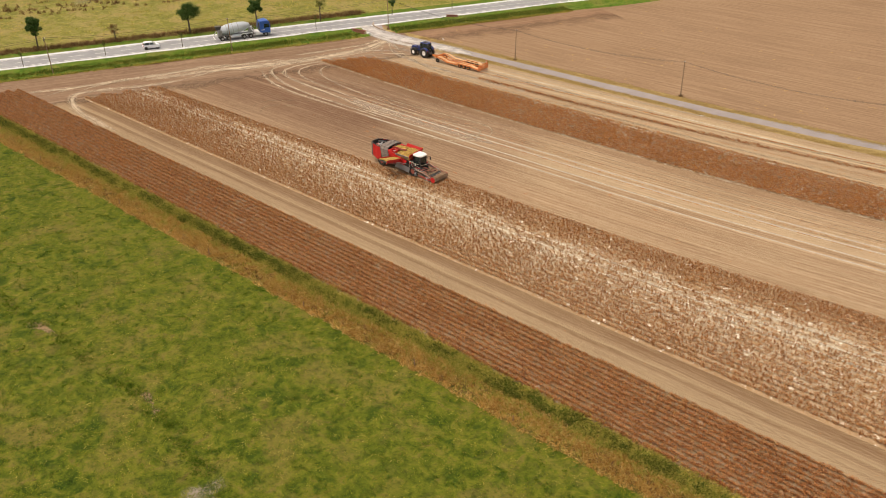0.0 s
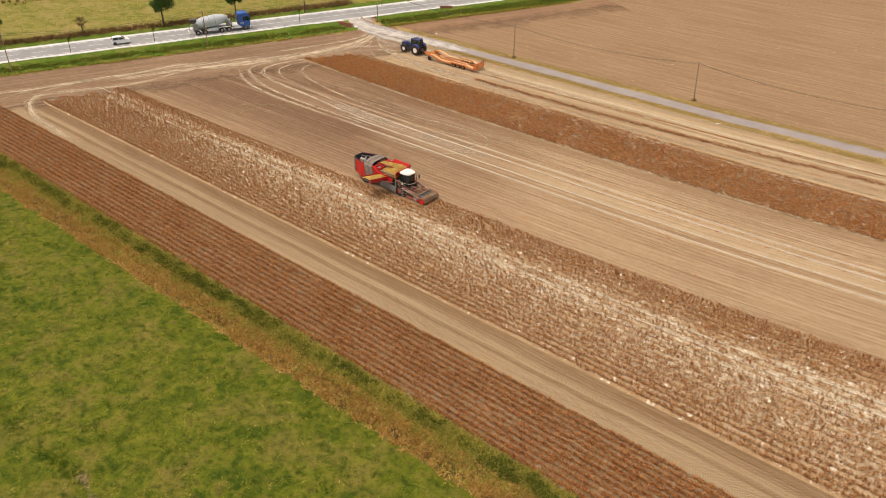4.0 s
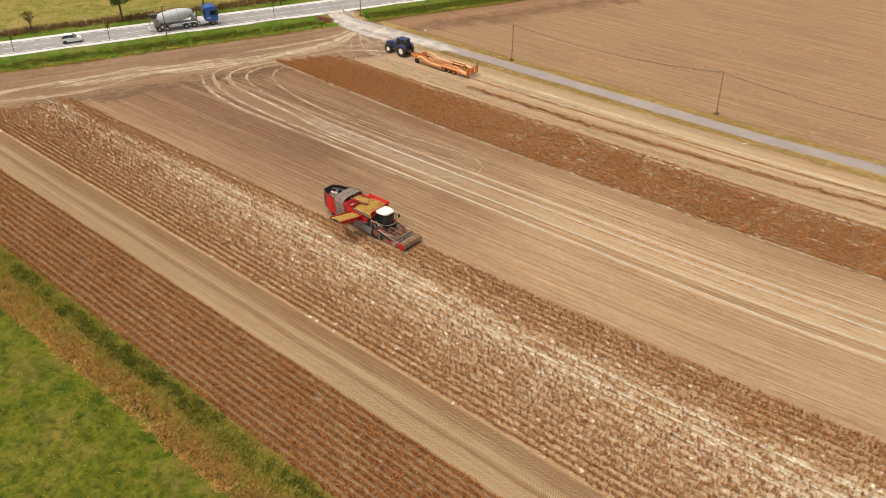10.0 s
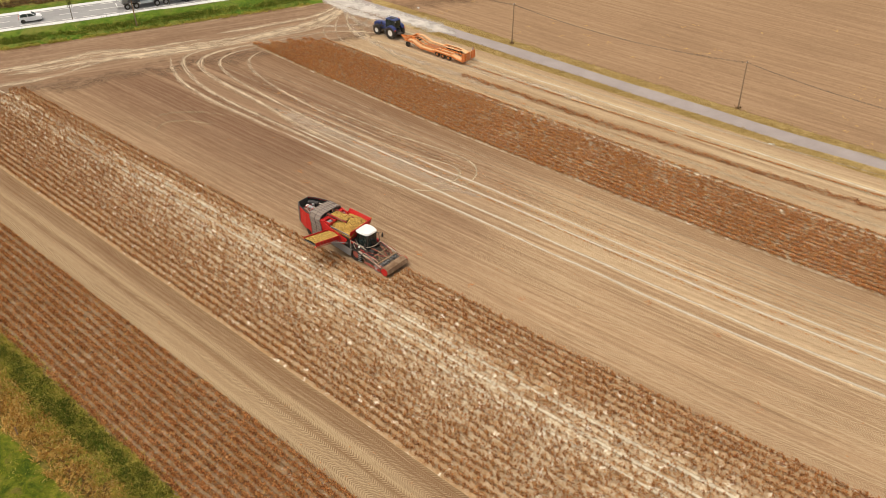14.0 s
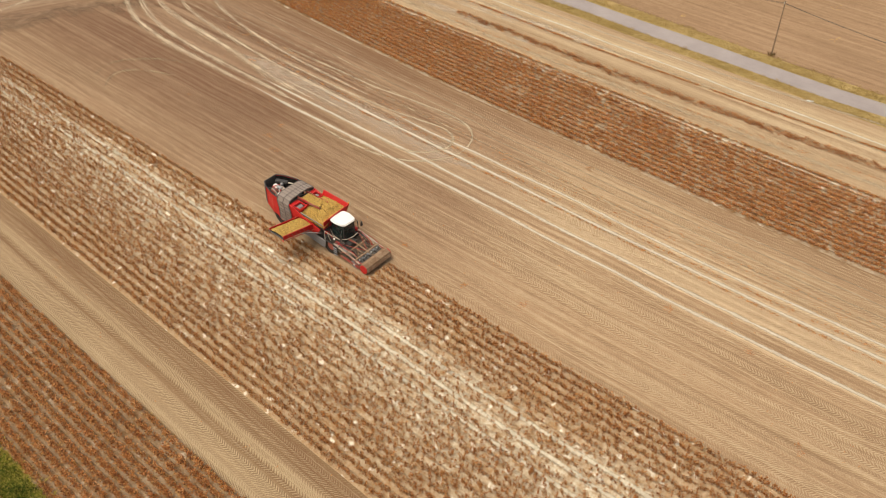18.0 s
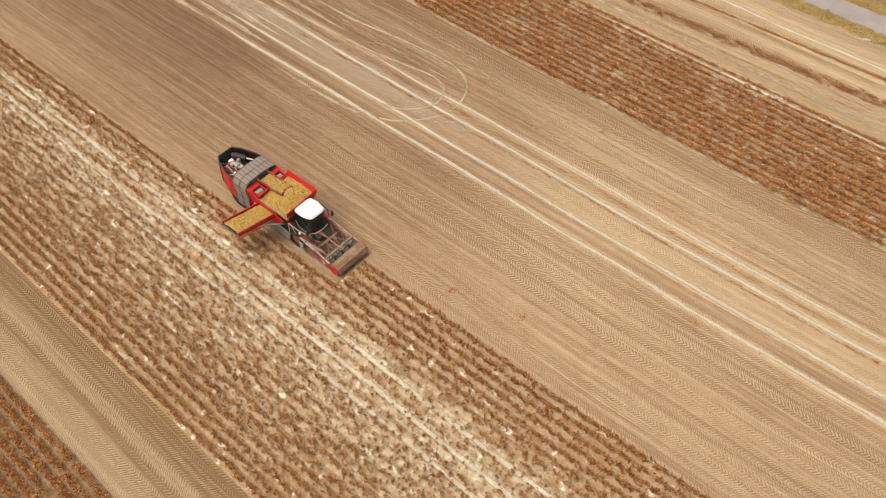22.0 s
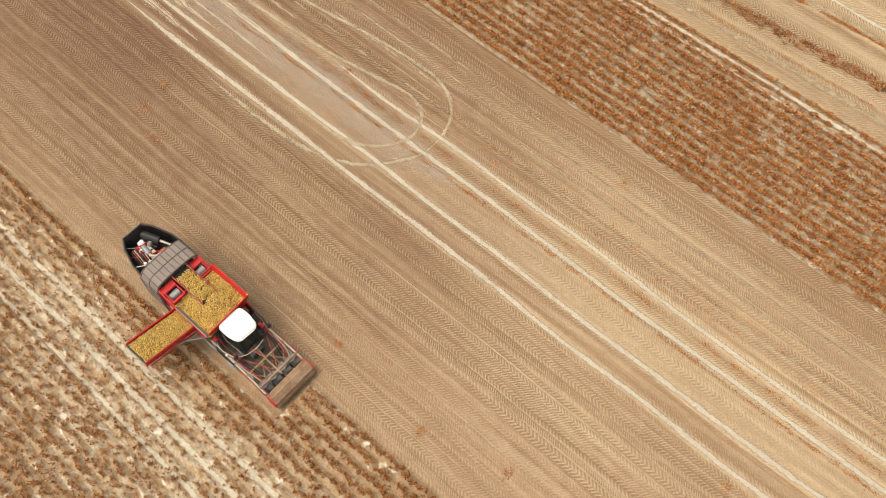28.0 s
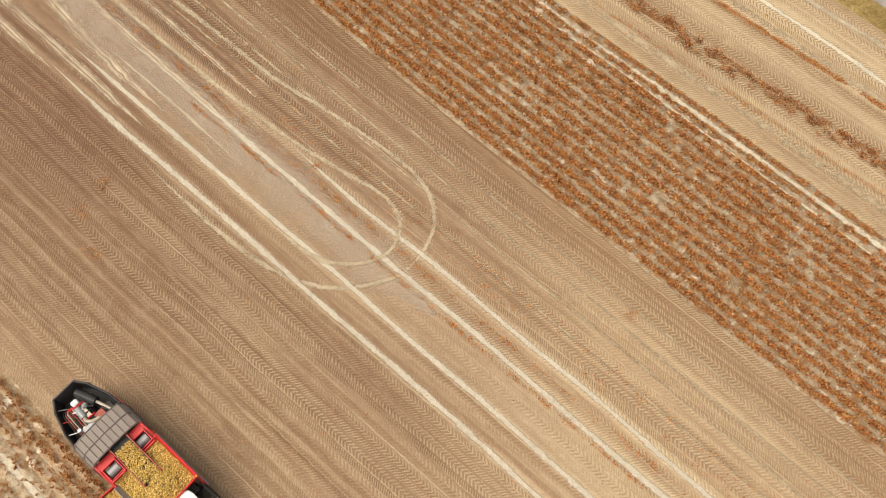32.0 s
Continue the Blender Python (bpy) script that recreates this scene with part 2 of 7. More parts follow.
def bed_soil(name, pale_amount, soil_col, dusty=None):
    """Ridged soil between the potato plants, with dusty pale patches."""
    n = Nodes(name)
    uv = n.coords("UV")
    patch = n.noise(1.7, n.scaled(uv, (0.8, 1.0, 1)), 5, 0.7)
    wide = n.noise(0.12, uv, 3)
    grain = n.noise(7.0, uv, 5, 0.75)
    dust = n.math("ADD", n.remap(patch, 0.36, 0.62), n.remap(wide, 0.35, 0.65, -0.2, 0.2))
    if dusty:
        # traffic has powdered some rows more than others
        u0, u1 = dusty[0][0], dusty[-1][0]
        x, u = n.xy(uv)
        dust = n.math("MULTIPLY", dust, n.ramp(n.remap(u, u0, u1), [((p - u0) / (u1 - u0), c) for p, c in dusty]))
    base = n.mix(n.math("MULTIPLY", n.math("MAXIMUM", n.math("MINIMUM", dust, 1.0), 0.0), pale_amount), soil_col, (0.715, 0.662, 0.51))
    base = n.mix(n.remap(grain, 0.45, 0.75, 0.0, 0.6), base, tuple(c * 0.55 for c in soil_col))
    # shreds of leaf in loose drifts, and powdery bare spots
    shred = n.noise(4.2, uv, 4, 0.75, 0.5)
    base = n.mix(n.remap(shred, 0.54, 0.66, 0.0, 0.6), base, (0.30, 0.155, 0.07))
    bare = n.noise(1.05, n.scaled(uv, (0.8, 1.1, 1)), 4, 0.6, 0.3)
    base = n.mix(n.math("MULTIPLY", n.remap(bare, 0.6, 0.68), min(1.0, pale_amount * 1.3)), base, (0.80, 0.735, 0.60))
    crumb = n.noise(14.0, uv, 2, 0.8)
    base = n.mix(n.remap(crumb, 0.58, 0.7, 0.0, 0.2 + 0.35 * pale_amount), base, (0.70, 0.60, 0.44))
    return n.done(base, 0.95, n.bump(n.math("ADD", grain, n.voro(5.0, uv)), 0.8, 0.07), spec=0.1)


M_BED_LEFT = bed_soil("ridge_soil", 0.24, (0.235, 0.132, 0.060))
M_BED_MID = bed_soil("dusty_ridge_soil", 0.84, (0.39, 0.235, 0.115), [(-18.0, 0.25), (-16.0, 0.4), (-13.5, 0.62), (-11.0, 0.74), (-9.0, 0.85), (-7.3, 0.92), (-6.4, 0.66), (-5.7, 0.92), (-4.8, 0.55), (-3.4, 0.4), (-2.2, 0.35), (1.0, 0.35)])
M_BED_RIGHT = bed_soil("ridge_soil_dry", 0.45, (0.255, 0.145, 0.07))


def grass(name, a, b, c, d, scale=1.0):
    n = Nodes(name)
    p = n.coords("Object")
    big = n.noise(0.06 * scale, p, 4, 0.6)
    midn = n.noise(0.45 * scale, p, 5, 0.7, 0.6)
    fine = n.noise(5.0, p, 5, 0.8)
    base = n.ramp(midn, [(0.36, a), (0.47, b), (0.56, c), (0.66, d)])
    base = n.mix(n.remap(big, 0.4, 0.62, 0.0, 0.65), base, n.mix(0.5, base, c))
    base = n.mix(n.remap(fine, 0.3, 0.7, 0.45, 0.0), base, tuple(k * 0.4 for k in a))
    brown = n.noise(0.16 * scale, p, 4, 0.65, 0.4)
    base = n.mix(n.remap(brown, 0.5, 0.64, 0.0, 0.65), base, d)
    base = n.mix(n.remap(brown, 0.46, 0.32, 0.0, 0.35), base, tuple(k * 0.8 for k in a))
    speck = n.noise(1.8, p, 4, 0.8)
    base = n.mix(n.remap(speck, 0.5, 0.36, 0.0, 0.55), base, tuple(k * 0.55 for k in a))
    base = n.mix(n.remap(speck, 0.56, 0.7, 0.0, 0.4), base, c)
    spot = n.voro(0.55 * scale, p)
    base = n.mix(n.remap(spot, 0.05, 0.28, 0.6, 0.0), base, tuple(k * 0.75 for k in a))
    return n.done(base, 0.9, n.bump(n.math("ADD", fine, n.math("MULTIPLY", midn, 2.0)), 0.8, 0.12), spec=0.15)


M_MEADOW = grass("meadow_grass", (0.038, 0.078, 0.005), (0.118, 0.152, 0.011), (0.208, 0.212, 0.022), (0.215, 0.165, 0.042), 1.2)
M_PASTURE = grass("pasture_ground", (0.17, 0.18, 0.03), (0.27, 0.255, 0.05), (0.36, 0.31, 0.09), (0.38, 0.27, 0.11), 0.8)
M_VERGE = grass("verge_grass", (0.055, 0.13, 0.010), (0.11, 0.20, 0.016), (0.17, 0.24, 0.026), (0.22, 0.21, 0.05))
M_DITCH = grass("ditch_ground", (0.10, 0.105, 0.022), (0.20, 0.165, 0.035), (0.32, 0.225, 0.058), (0.38, 0.225, 0.065), 1.5)
M_DRYGRASS = grass("dry_grass", (0.31, 0.21, 0.075), (0.43, 0.305, 0.11), (0.53, 0.39, 0.16), (0.50, 0.36, 0.16), 1.5)


def soft_track(name, a, b, strength, patchy=0.15, streaks=False, ragged=0.6):
    """A wheel mark whose edges fade into the soil; V of the UV runs from -1 to 1 across it."""
    n = Nodes(name)
    uv = n.coords("UV")
    d, v = n.xy(uv)
    p = n.coords("Object")
    grain = n.noise(5.0, p, 5, 0.75)
    base = n.mix(n.remap(grain, 0.35, 0.65), a, b)
    crumb = n.noise(13.0, p, 3, 0.8)
    base = n.mix(n.remap(crumb, 0.45, 0.3, 0.0, 0.6), base, tuple(c * 0.55 for c in a))
    edge = n.remap(n.math("ADD", n.math("ABSOLUTE", v), n.remap(n.noise(4.5, p, 6, 0.8), 0.3, 0.7, -ragged, ragged)), 0.9, 0.4)
    worn = n.remap(n.noise(0.45, p, 4, 0.7), 0.32, 0.6, patchy, 1.0)
    if streaks:
        # many wheels side by side rather than one broad smear
        worn = n.math("MULTIPLY", worn, n.remap(n.noise(1.0, n.scaled(uv, (0.07, 3.2, 1)), 4, 0.65), 0.37, 0.57, 0.15, 1.0))
    n.done(base, 0.95, n.bump(grain, 0.4, 0.04), spec=0.1)
    n.put(n.bsdf.inputs["Alpha"], n.math("MULTIPLY", n.math("MULTIPLY", edge, worn), strength))
    return n.mat


M_WHEELMARK = soft_track("wheel_mark", (0.42, 0.31, 0.195), (0.60, 0.48, 0.32), 0.8)
M_BLEACHED = soft_track("bleached_wheel_line", (0.56, 0.475, 0.355), (0.71, 0.63, 0.50), 0.78, 0.85, ragged=0.32)
M_GREYDUST = soft_track("grey_dusty_soil", (0.47, 0.365, 0.27), (0.62, 0.505, 0.39), 0.5, 0.6, ragged=0.9)
M_POWDER = soft_track("powdered_soil", (0.60, 0.52, 0.38), (0.76, 0.68, 0.53), 0.9, 0.7, ragged=0.45)
M_PALELINE = soft_track("pale_wheel_line", (0.50, 0.40, 0.275), (0.65, 0.54, 0.39), 0.75, 0.6)
M_LOOP = soft_track("turning_mark", (0.48, 0.38, 0.25), (0.68, 0.55, 0.38), 0.75, 0.5)
M_SWEEP = soft_track("swept_wheel_marks", (0.52, 0.40, 0.27), (0.70, 0.57, 0.41), 0.92, 0.45, True)
M_SMEAR = soft_track("smeared_dust", (0.50, 0.405, 0.30), (0.68, 0.58, 0.46), 0.75, 0.0, True, ragged=0.9)
M_SCUFF = soft_track("trampled_spot", (0.40, 0.31, 0.18), (0.58, 0.47, 0.30), 0.4)
M_DULL = soft_track("dull_bare_soil", (0.30, 0.25, 0.18), (0.45, 0.38, 0.29), 0.6)
M_APRON = soft_track("dusty_apron", (0.60, 0.555, 0.50), (0.74, 0.70, 0.65), 0.88, 0.55, ragged=0.7)
M_BARESPOT = soft_track("bare_spot", (0.30, 0.17, 0.09), (0.48, 0.35, 0.23), 0.85)


def asphalt(name, a, b):
    n = Nodes(name)
    p = n.coords("Object")
    wear = n.noise(0.25, p, 5, 0.65)
    grit = n.noise(18.0, p, 4, 0.8)
    base = n.mix(n.remap(wear, 0.3, 0.7), a, b)
    base = n.mix(n.remap(grit, 0.35, 0.7, 0.0, 0.4), base, tuple(k * 0.6 for k in a))
    return n.done(base, 0.85, n.bump(grit, 0.3, 0.02), spec=0.3)


M_ROAD = asphalt("road_asphalt", (0.29, 0.29, 0.29), (0.385, 0.385, 0.385))
M_SHOULDER = asphalt("shoulder_concrete", (0.68, 0.69, 0.69), (0.80, 0.81, 0.80))
M_LANE = asphalt("lane_asphalt", (0.315, 0.272, 0.262), (0.40, 0.352, 0.338))
M_PAINT = asphalt("road_paint", (0.70, 0.69, 0.66), (0.80, 0.79, 0.76))


def leafy(name, cols, rough=0.8, scale=1.0, thin=0.35, clump=0.0):
    """Leaves and blades, each island its own tint."""
    n = Nodes(name)
    r = island_random(n)
    base = n.ramp(r, [(i / (len(cols) - 1), c) for i, c in enumerate(cols)])
    g = n.noise(9.0 * scale, n.coords("Object"), 4, 0.7)
    base = n.mix(n.remap(g, 0.35, 0.7, 0.0, 0.45), base, tuple(k * 0.5 for k in cols[0]))
    if clump:
        # plant by plant, some nearer the darkest tint and some bleached
        c = n.noise(2.3, n.coords("Object"), 3, 0.6)
        base = n.mix(n.remap(c, 0.5, 0.64, 0.0, clump), base, tuple(k * 1.15 for k in cols[0]))
        base = n.mix(n.remap(c, 0.45, 0.33, 0.0, clump * 0.6), base, cols[-1])
    n.done(base, rough, spec=0.2)
    if thin:
        # thin leaves let some light through
        tr = n.add("BsdfTranslucent")
        n.put(tr.inputs["Color"], base)
        mx = n.add("MixShader")
        mx.inputs[0].default_value = thin
        out = n.t.nodes["Material Output"]
        n.t.links.new(n.bsdf.outputs[0], mx.inputs[1])
        n.t.links.new(tr.outputs[0], mx.inputs[2])
        n.t.links.new(mx.outputs[0], out.inputs[0])
    return n.mat


# the darkest haulm tint paints in the shade inside the plants
M_HAULM = leafy("withered_haulm", [(0.10, 0.034, 0.011), (0.34, 0.108, 0.030), (0.52, 0.185, 0.054), (0.61, 0.26, 0.085), (0.74, 0.44, 0.19)], thin=0.18, clump=0.5)
M_HAULM_RUST = leafy("rusty_haulm", [(0.12, 0.038, 0.012), (0.44, 0.142, 0.036), (0.59, 0.205, 0.052), (0.67, 0.29, 0.085), (0.76, 0.46, 0.19)], thin=0.18, clump=0.32)
M_HAULM_DARK = leafy("withered_haulm_dark", [(0.11, 0.034, 0.010), (0.35, 0.112, 0.028), (0.46, 0.160, 0.040), (0.56, 0.25, 0.08), (0.67, 0.41, 0.18)], thin=0.15, clump=0.25)
M_WEED = leafy("ditch_weeds", [(0.17, 0.21, 0.03), (0.35, 0.35, 0.055), (0.54, 0.46, 0.09), (0.66, 0.52, 0.14)])
M_STRAW = leafy("dry_tall_grass", [(0.48, 0.255, 0.065), (0.65, 0.365, 0.10), (0.75, 0.46, 0.14), (0.82, 0.62, 0.26)])
M_REED = leafy("brown_reeds", [(0.15, 0.085, 0.04), (0.23, 0.125, 0.055), (0.30, 0.175, 0.075), (0.24, 0.2, 0.07)])
M_FADED = leafy("faded_grass", [(0.30, 0.30, 0.04), (0.46, 0.40, 0.07), (0.58, 0.46, 0.11), (0.66, 0.52, 0.16)])
M_BUSH = leafy("dark_brambles", [(0.045, 0.07, 0.011), (0.10, 0.135, 0.018), (0.20, 0.22, 0.03), (0.36, 0.33, 0.06)])
M_BANK = leafy("bank_grass", [(0.08, 0.125, 0.014), (0.13, 0.185, 0.02), (0.20, 0.24, 0.03), (0.34, 0.31, 0.06)])
M_CLUMP = leafy("coarse_clumps", [(0.045, 0.10, 0.006), (0.085, 0.165, 0.008), (0.15, 0.23, 0.014), (0.26, 0.29, 0.03)])
M_PALELEAF = leafy("bleached_haulm", [(0.40, 0.26, 0.13), (0.58, 0.43, 0.26), (0.72, 0.58, 0.39), (0.80, 0.70, 0.52)], thin=0.15)
M_REEDTAN = leafy("tan_dead_leaves", [(0.19, 0.09, 0.034), (0.38, 0.21, 0.088), (0.52, 0.33, 0.15), (0.66, 0.48, 0.27)], thin=0.15)
M_RUSTGRASS = leafy("rusty_grass", [(0.33, 0.165, 0.042), (0.56, 0.32, 0.078), (0.70, 0.45, 0.12), (0.78, 0.60, 0.22)])
M_TUSSOCK = leafy("lush_grass", [(0.07, 0.13, 0.012), (0.10, 0.17, 0.018), (0.14, 0.21, 0.028)])
M_DRYBLADE = leafy("bleached_grass", [(0.34, 0.22, 0.08), (0.47, 0.33, 0.125), (0.58, 0.43, 0.19)])
M_VERGEBLADE = leafy("verge_blades", [(0.045, 0.10, 0.010), (0.08, 0.155, 0.016), (0.135, 0.21, 0.022), (0.25, 0.27, 0.045)])
M_BLADE = leafy("meadow_blades", [(0.065, 0.125, 0.006), (0.135, 0.195, 0.010), (0.23, 0.265, 0.016), (0.37, 0.33, 0.04)])


# ---------------------------------------------------------------- shape helpers
def bend(x, u):
    """How far the field's lines swing from straight ones: they fan out a little towards the east."""
    low = -0.032 * x - 0.0
    high = 1.9 * (np.maximum(0, x - 12) / 45) ** 2
    k = np.clip((u + 18) / 16, 0, 1)
    west = 2.2 * (np.maximum(0, -x - 12) / 48) ** 1.5 * np.clip((37 - u) / 10, 0, 1) * np.clip((u - 20) / 6, 0, 1)
    fade = np.clip((400 - np.abs(x)) / 250, 0, 1)
    return (low * (1 - k) + np.minimum(high, 6) * k + np.minimum(west, 3.5)) * fade


def at(x, u):
    return u + bend(np.asarray(x, float), np.asarray(u, float))


def mesh_object(name, verts, faces, mats, uvs=None, face_mats=None, smooth=False):
    """One mesh out of arrays; faces all have the same number of corners."""
    verts, faces = np.asarray(verts, np.float32), np.asarray(faces, np.int32)
    me = bpy.data.meshes.new(name)
    k = faces.shape[1]
    me.vertices.add(len(verts))
    me.vertices.foreach_set("co", verts.ravel())
    me.loops.add(faces.size)
    me.loops.foreach_set("vertex_index", faces.ravel())
    me.polygons.add(len(faces))
    me.polygons.foreach_set("loop_start", np.arange(len(faces), dtype=np.int32) * k)
    if uvs is not None:
        layer = me.uv_layers.new(name="UVMap")
        layer.data.foreach_set("uv", np.asarray(uvs, np.float32)[faces.ravel()].ravel())
    for m in mats:
        me.materials.append(m)
    if face_mats is not None:
        me.polygons.foreach_set("material_index", np.asarray(face_mats, np.int32))
    me.update(calc_edges=True)
    if smooth:
        me.polygons.foreach_set("use_smooth", np.ones(len(faces), bool))
    return new(name, me)


def grid_faces(nx, ny):
    i = np.arange(nx - 1)[:, None] * ny + np.arange(ny - 1)[None, :]
    return np.stack([i, i + ny, i + ny + 1, i + 1], -1).reshape(-1, 4)


def sheet(name, xs, us, z, mats, pick=None, warp=True):
    """A grid over x and u lines; z may be a function of the two; pick gives each cell's material."""
    X, U = np.meshgrid(np.asarray(xs, float), np.asarray(us, float), indexing="ij")
    Z = z(X, U) if callable(z) else np.full(X.shape, float(z))
    Y = at(X, U) if warp else U
    v = np.stack([X, Y, Z], -1).reshape(-1, 3)
    f = grid_faces(len(xs), len(us))
    fm = None
    if pick is not None:
        cu = (np.asarray(us[:-1]) + np.asarray(us[1:])) / 2
        fm = np.tile([pick(c) for c in cu], len(xs) - 1)
    return mesh_object(name, v, f, mats, np.stack([X, U], -1).reshape(-1, 2), fm)


# ---------------------------------------------------------------- ground
XS = np.concatenate([[-1500, -800, -450, -300, -220], np.arange(-180, 181, 4.0), [220, 300, 450, 800, 1500]])
BANDS = [(-1500, 0), (-38.2, 1), (-32.6, 2), (-23.6, 3), (-17.8, 4), (-2.5, 5), (26.75, 6), (38.15, 7), (50.85, 8), (57.4, 9), (1500, None)]
US = sorted({b[0] for b in BANDS} | {-900, -500, -300, -200, -150, -120, -90, -70, -50, -35, -28, -21, -14, -9, -4, 4, 9, 14, 19, 23, 30, 34, 41, 46, 54, 60, 70, 85, 100, 130, 170, 250, 400, 800})


def band(c):
    for (a, k), (b, _) in zip(BANDS, BANDS[1:]):
        if a <= c < b:
            return k
    return 0


ground = sheet("ground", XS, US, 0.0, [M_MEADOW, M_DITCH, M_BED_LEFT, M_TRACK, M_BED_MID, M_HARVESTED, M_BED_RIGHT, M_EAST, M_DRYGRASS, M_PLOUGHED], band)
tagged(ground, "open farmland with meadow, bare harvested soil and ploughed brown field", "ground", kind="structure")

# the main road's own axes: s runs along it to the north-east, w across it to the far side
RO, RD = Vector((-97.4, 2.2, 0)), Vector((0.43, 0.903, 0)).normalized()
RN = Vector((-RD.y, RD.x, 0))


def road_sheet(name, s0, s1, w0, w1, z, mat, label, category, step=4.0, profile=None, wobble=0.0):
    ss = np.arange(s0, s1 + step, step)
    ws = np.linspace(w0, w1, 2 if profile is None else len(profile))
    S, Wd = np.meshgrid(ss, ws, indexing="ij")
    Z = np.full(S.shape, z) if profile is None else z + np.tile(profile, (len(ss), 1))
    if wobble:
        for i, s in enumerate(ss):
            Wd[i, 0] += wobble * noise.noise((s * 0.12, 3.3, w0))
            Wd[i, -1] += wobble * noise.noise((s * 0.12, 7.7, w1))
    X = RO.x + S * RD.x + Wd * RN.x
    Y = RO.y + S * RD.y + Wd * RN.y
    ob = mesh_object(name, np.stack([X, Y, Z], -1).reshape(-1, 3), grid_faces(len(ss), len(ws)), [mat], np.stack([S, Wd], -1).reshape(-1, 2))
    return tagged(ob, label, category, kind="structure")


JS = 60.5    # where the field road joins, along the main road
road_sheet("headland", -120, 64, -29.0, -6.6, 0.006, M_HEADLAND, "bare wheel-marked headland soil at the row ends", "soil", wobble=3.0)
road_sheet("ground_verge", -300, JS - 6.0, -6.8, 1.0, 0.02, M_VERGE, "green roadside verge with a shallow grassy ditch", "verge", profile=[0.0, 0.25, -0.0, -0.01, 0.2, 0.34, 0.36, 0.1], wobble=0.8)
road_sheet("ground_verge_north", JS + 1.8, 420, -6.8, 1.0, 0.02, M_VERGE, "green roadside verge with a shallow grassy ditch", "verge", profile=[0.0, 0.25, -0.0, -0.01, 0.2, 0.34, 0.36, 0.1], wobble=0.8)
road_sheet("ground_far_verge", -300, 420, 9.8, 13.0, 0.02, M_VERGE, "mown green verge on the road's far side", "verge", wobble=0.5)
road_sheet("ground_far_meadow", -400, 600, 13.0, 400, 0.012, M_PASTURE, "green pasture beyond the road", "meadow", step=20)
road_sheet("road", -400, 500, 1.0, 9.8, 0.10, M_SHOULDER, "pale concrete strips beside the main road", "road")
road_sheet("road_carriageway", -400, 500, 2.2, 8.6, 0.104, M_ROAD, "grey asphalt carriageway with white lines", "road")


def strip_along(name, s0, s1, w, width, z, mat, label, dash=None):
    """Painted line along the main road; dash gives length and gap."""
    quads, verts = [], []
    s = s0
    while s < s1:
        e = min(s1, s + (dash[0] if dash else 8.0))
        for a, b in ((s, w - width / 2), (e, w - width / 2), (e, w + width / 2), (s, w + width / 2)):
            p = RO + RD * a + RN * b
            verts.append((p.x, p.y, z))
        quads.append([len(verts) - 4 + k for k in range(4)])
        s = e + (dash[1] if dash else 0.0)
    return tagged(mesh_object(name, verts, quads, [mat]), label, "road marking", kind="structure")


strip_along("road_line_near", -300, JS - 8, 2.75, 0.22, 0.110, M_PAINT, "dashed white edge line on the main road", (2.2, 1.1))
strip_along("road_line_near", JS + 8, 400, 2.75, 0.22, 0.110, M_PAINT, "dashed white edge line on the main road", (2.2, 1.1))
strip_along("road_line_far", -300, 400, 8.05, 0.22, 0.110, M_PAINT, "dashed white edge line on the main road", (2.2, 1.1))
strip_along("road_line_centre", -300, 18, 5.4, 0.16, 0.110, M_PAINT, "dashed white centre line on the main road", (3.0, 2.4))
strip_along("road_line_centre", 18, 400, 5.4, 0.16, 0.110, M_PAINT, "solid white centre line on the main road")

# redder soil tilled along the road beyond the lane
tw = np.linspace(-20.0, -6.7, 14)
T0 = (57.6 - RO.y - tw * RN.y) / RD.y
tl_s = T0[None, :] + (118 - T0)[None, :] * np.linspace(0, 1, 40)[:, None]
tl_w = np.tile(tw, (40, 1))
tv = np.stack([RO.x + tl_s * RD.x + tl_w * RN.x, RO.y + tl_s * RD.y + tl_w * RN.y, np.full(tl_s.shape, 0.008)], -1)
tagged(mesh_object("ground_tilled_strip", tv.reshape(-1, 3), grid_faces(40, 14), [M_TILLED], np.stack([tl_s, tl_w], -1).reshape(-1, 2)), "strip of redder tilled soil along the verge", "soil", kind="structure")

# field road with a flared mouth at the junction
fx = np.concatenate([np.arange(-78, -56, 1.5), np.arange(-56, 181, 4.0), [260, 400, 900]])
lo = 52.5 + 0.03 * np.clip(fx - 8, 0, 40) - 2.6 * np.clip((-58 - fx) / 14, 0, 1) ** 1.3 + 0.15 * np.sin(fx * 0.31)
hi = 55.35 + 0.03 * np.clip(fx - 8, 0, 40) + 5.5 * np.clip((-67 - fx) / 7, 0, 1) ** 1.5 + 0.12 * np.sin(fx * 0.23 + 1)
fv = np.stack([np.repeat(fx, 2), np.stack([at(fx, lo), at(fx, hi)], -1).ravel(), np.tile(0.03, 2 * len(fx))], -1)
tagged(mesh_object("road_field_lane", fv, grid_faces(len(fx), 2), [M_LANE]), "narrow grey-mauve asphalt farm lane", "road", kind="structure")


# ---------------------------------------------------------------- potato beds
ROW = 0.76
HEADER_X = -3.45     # how far the harvester has dug


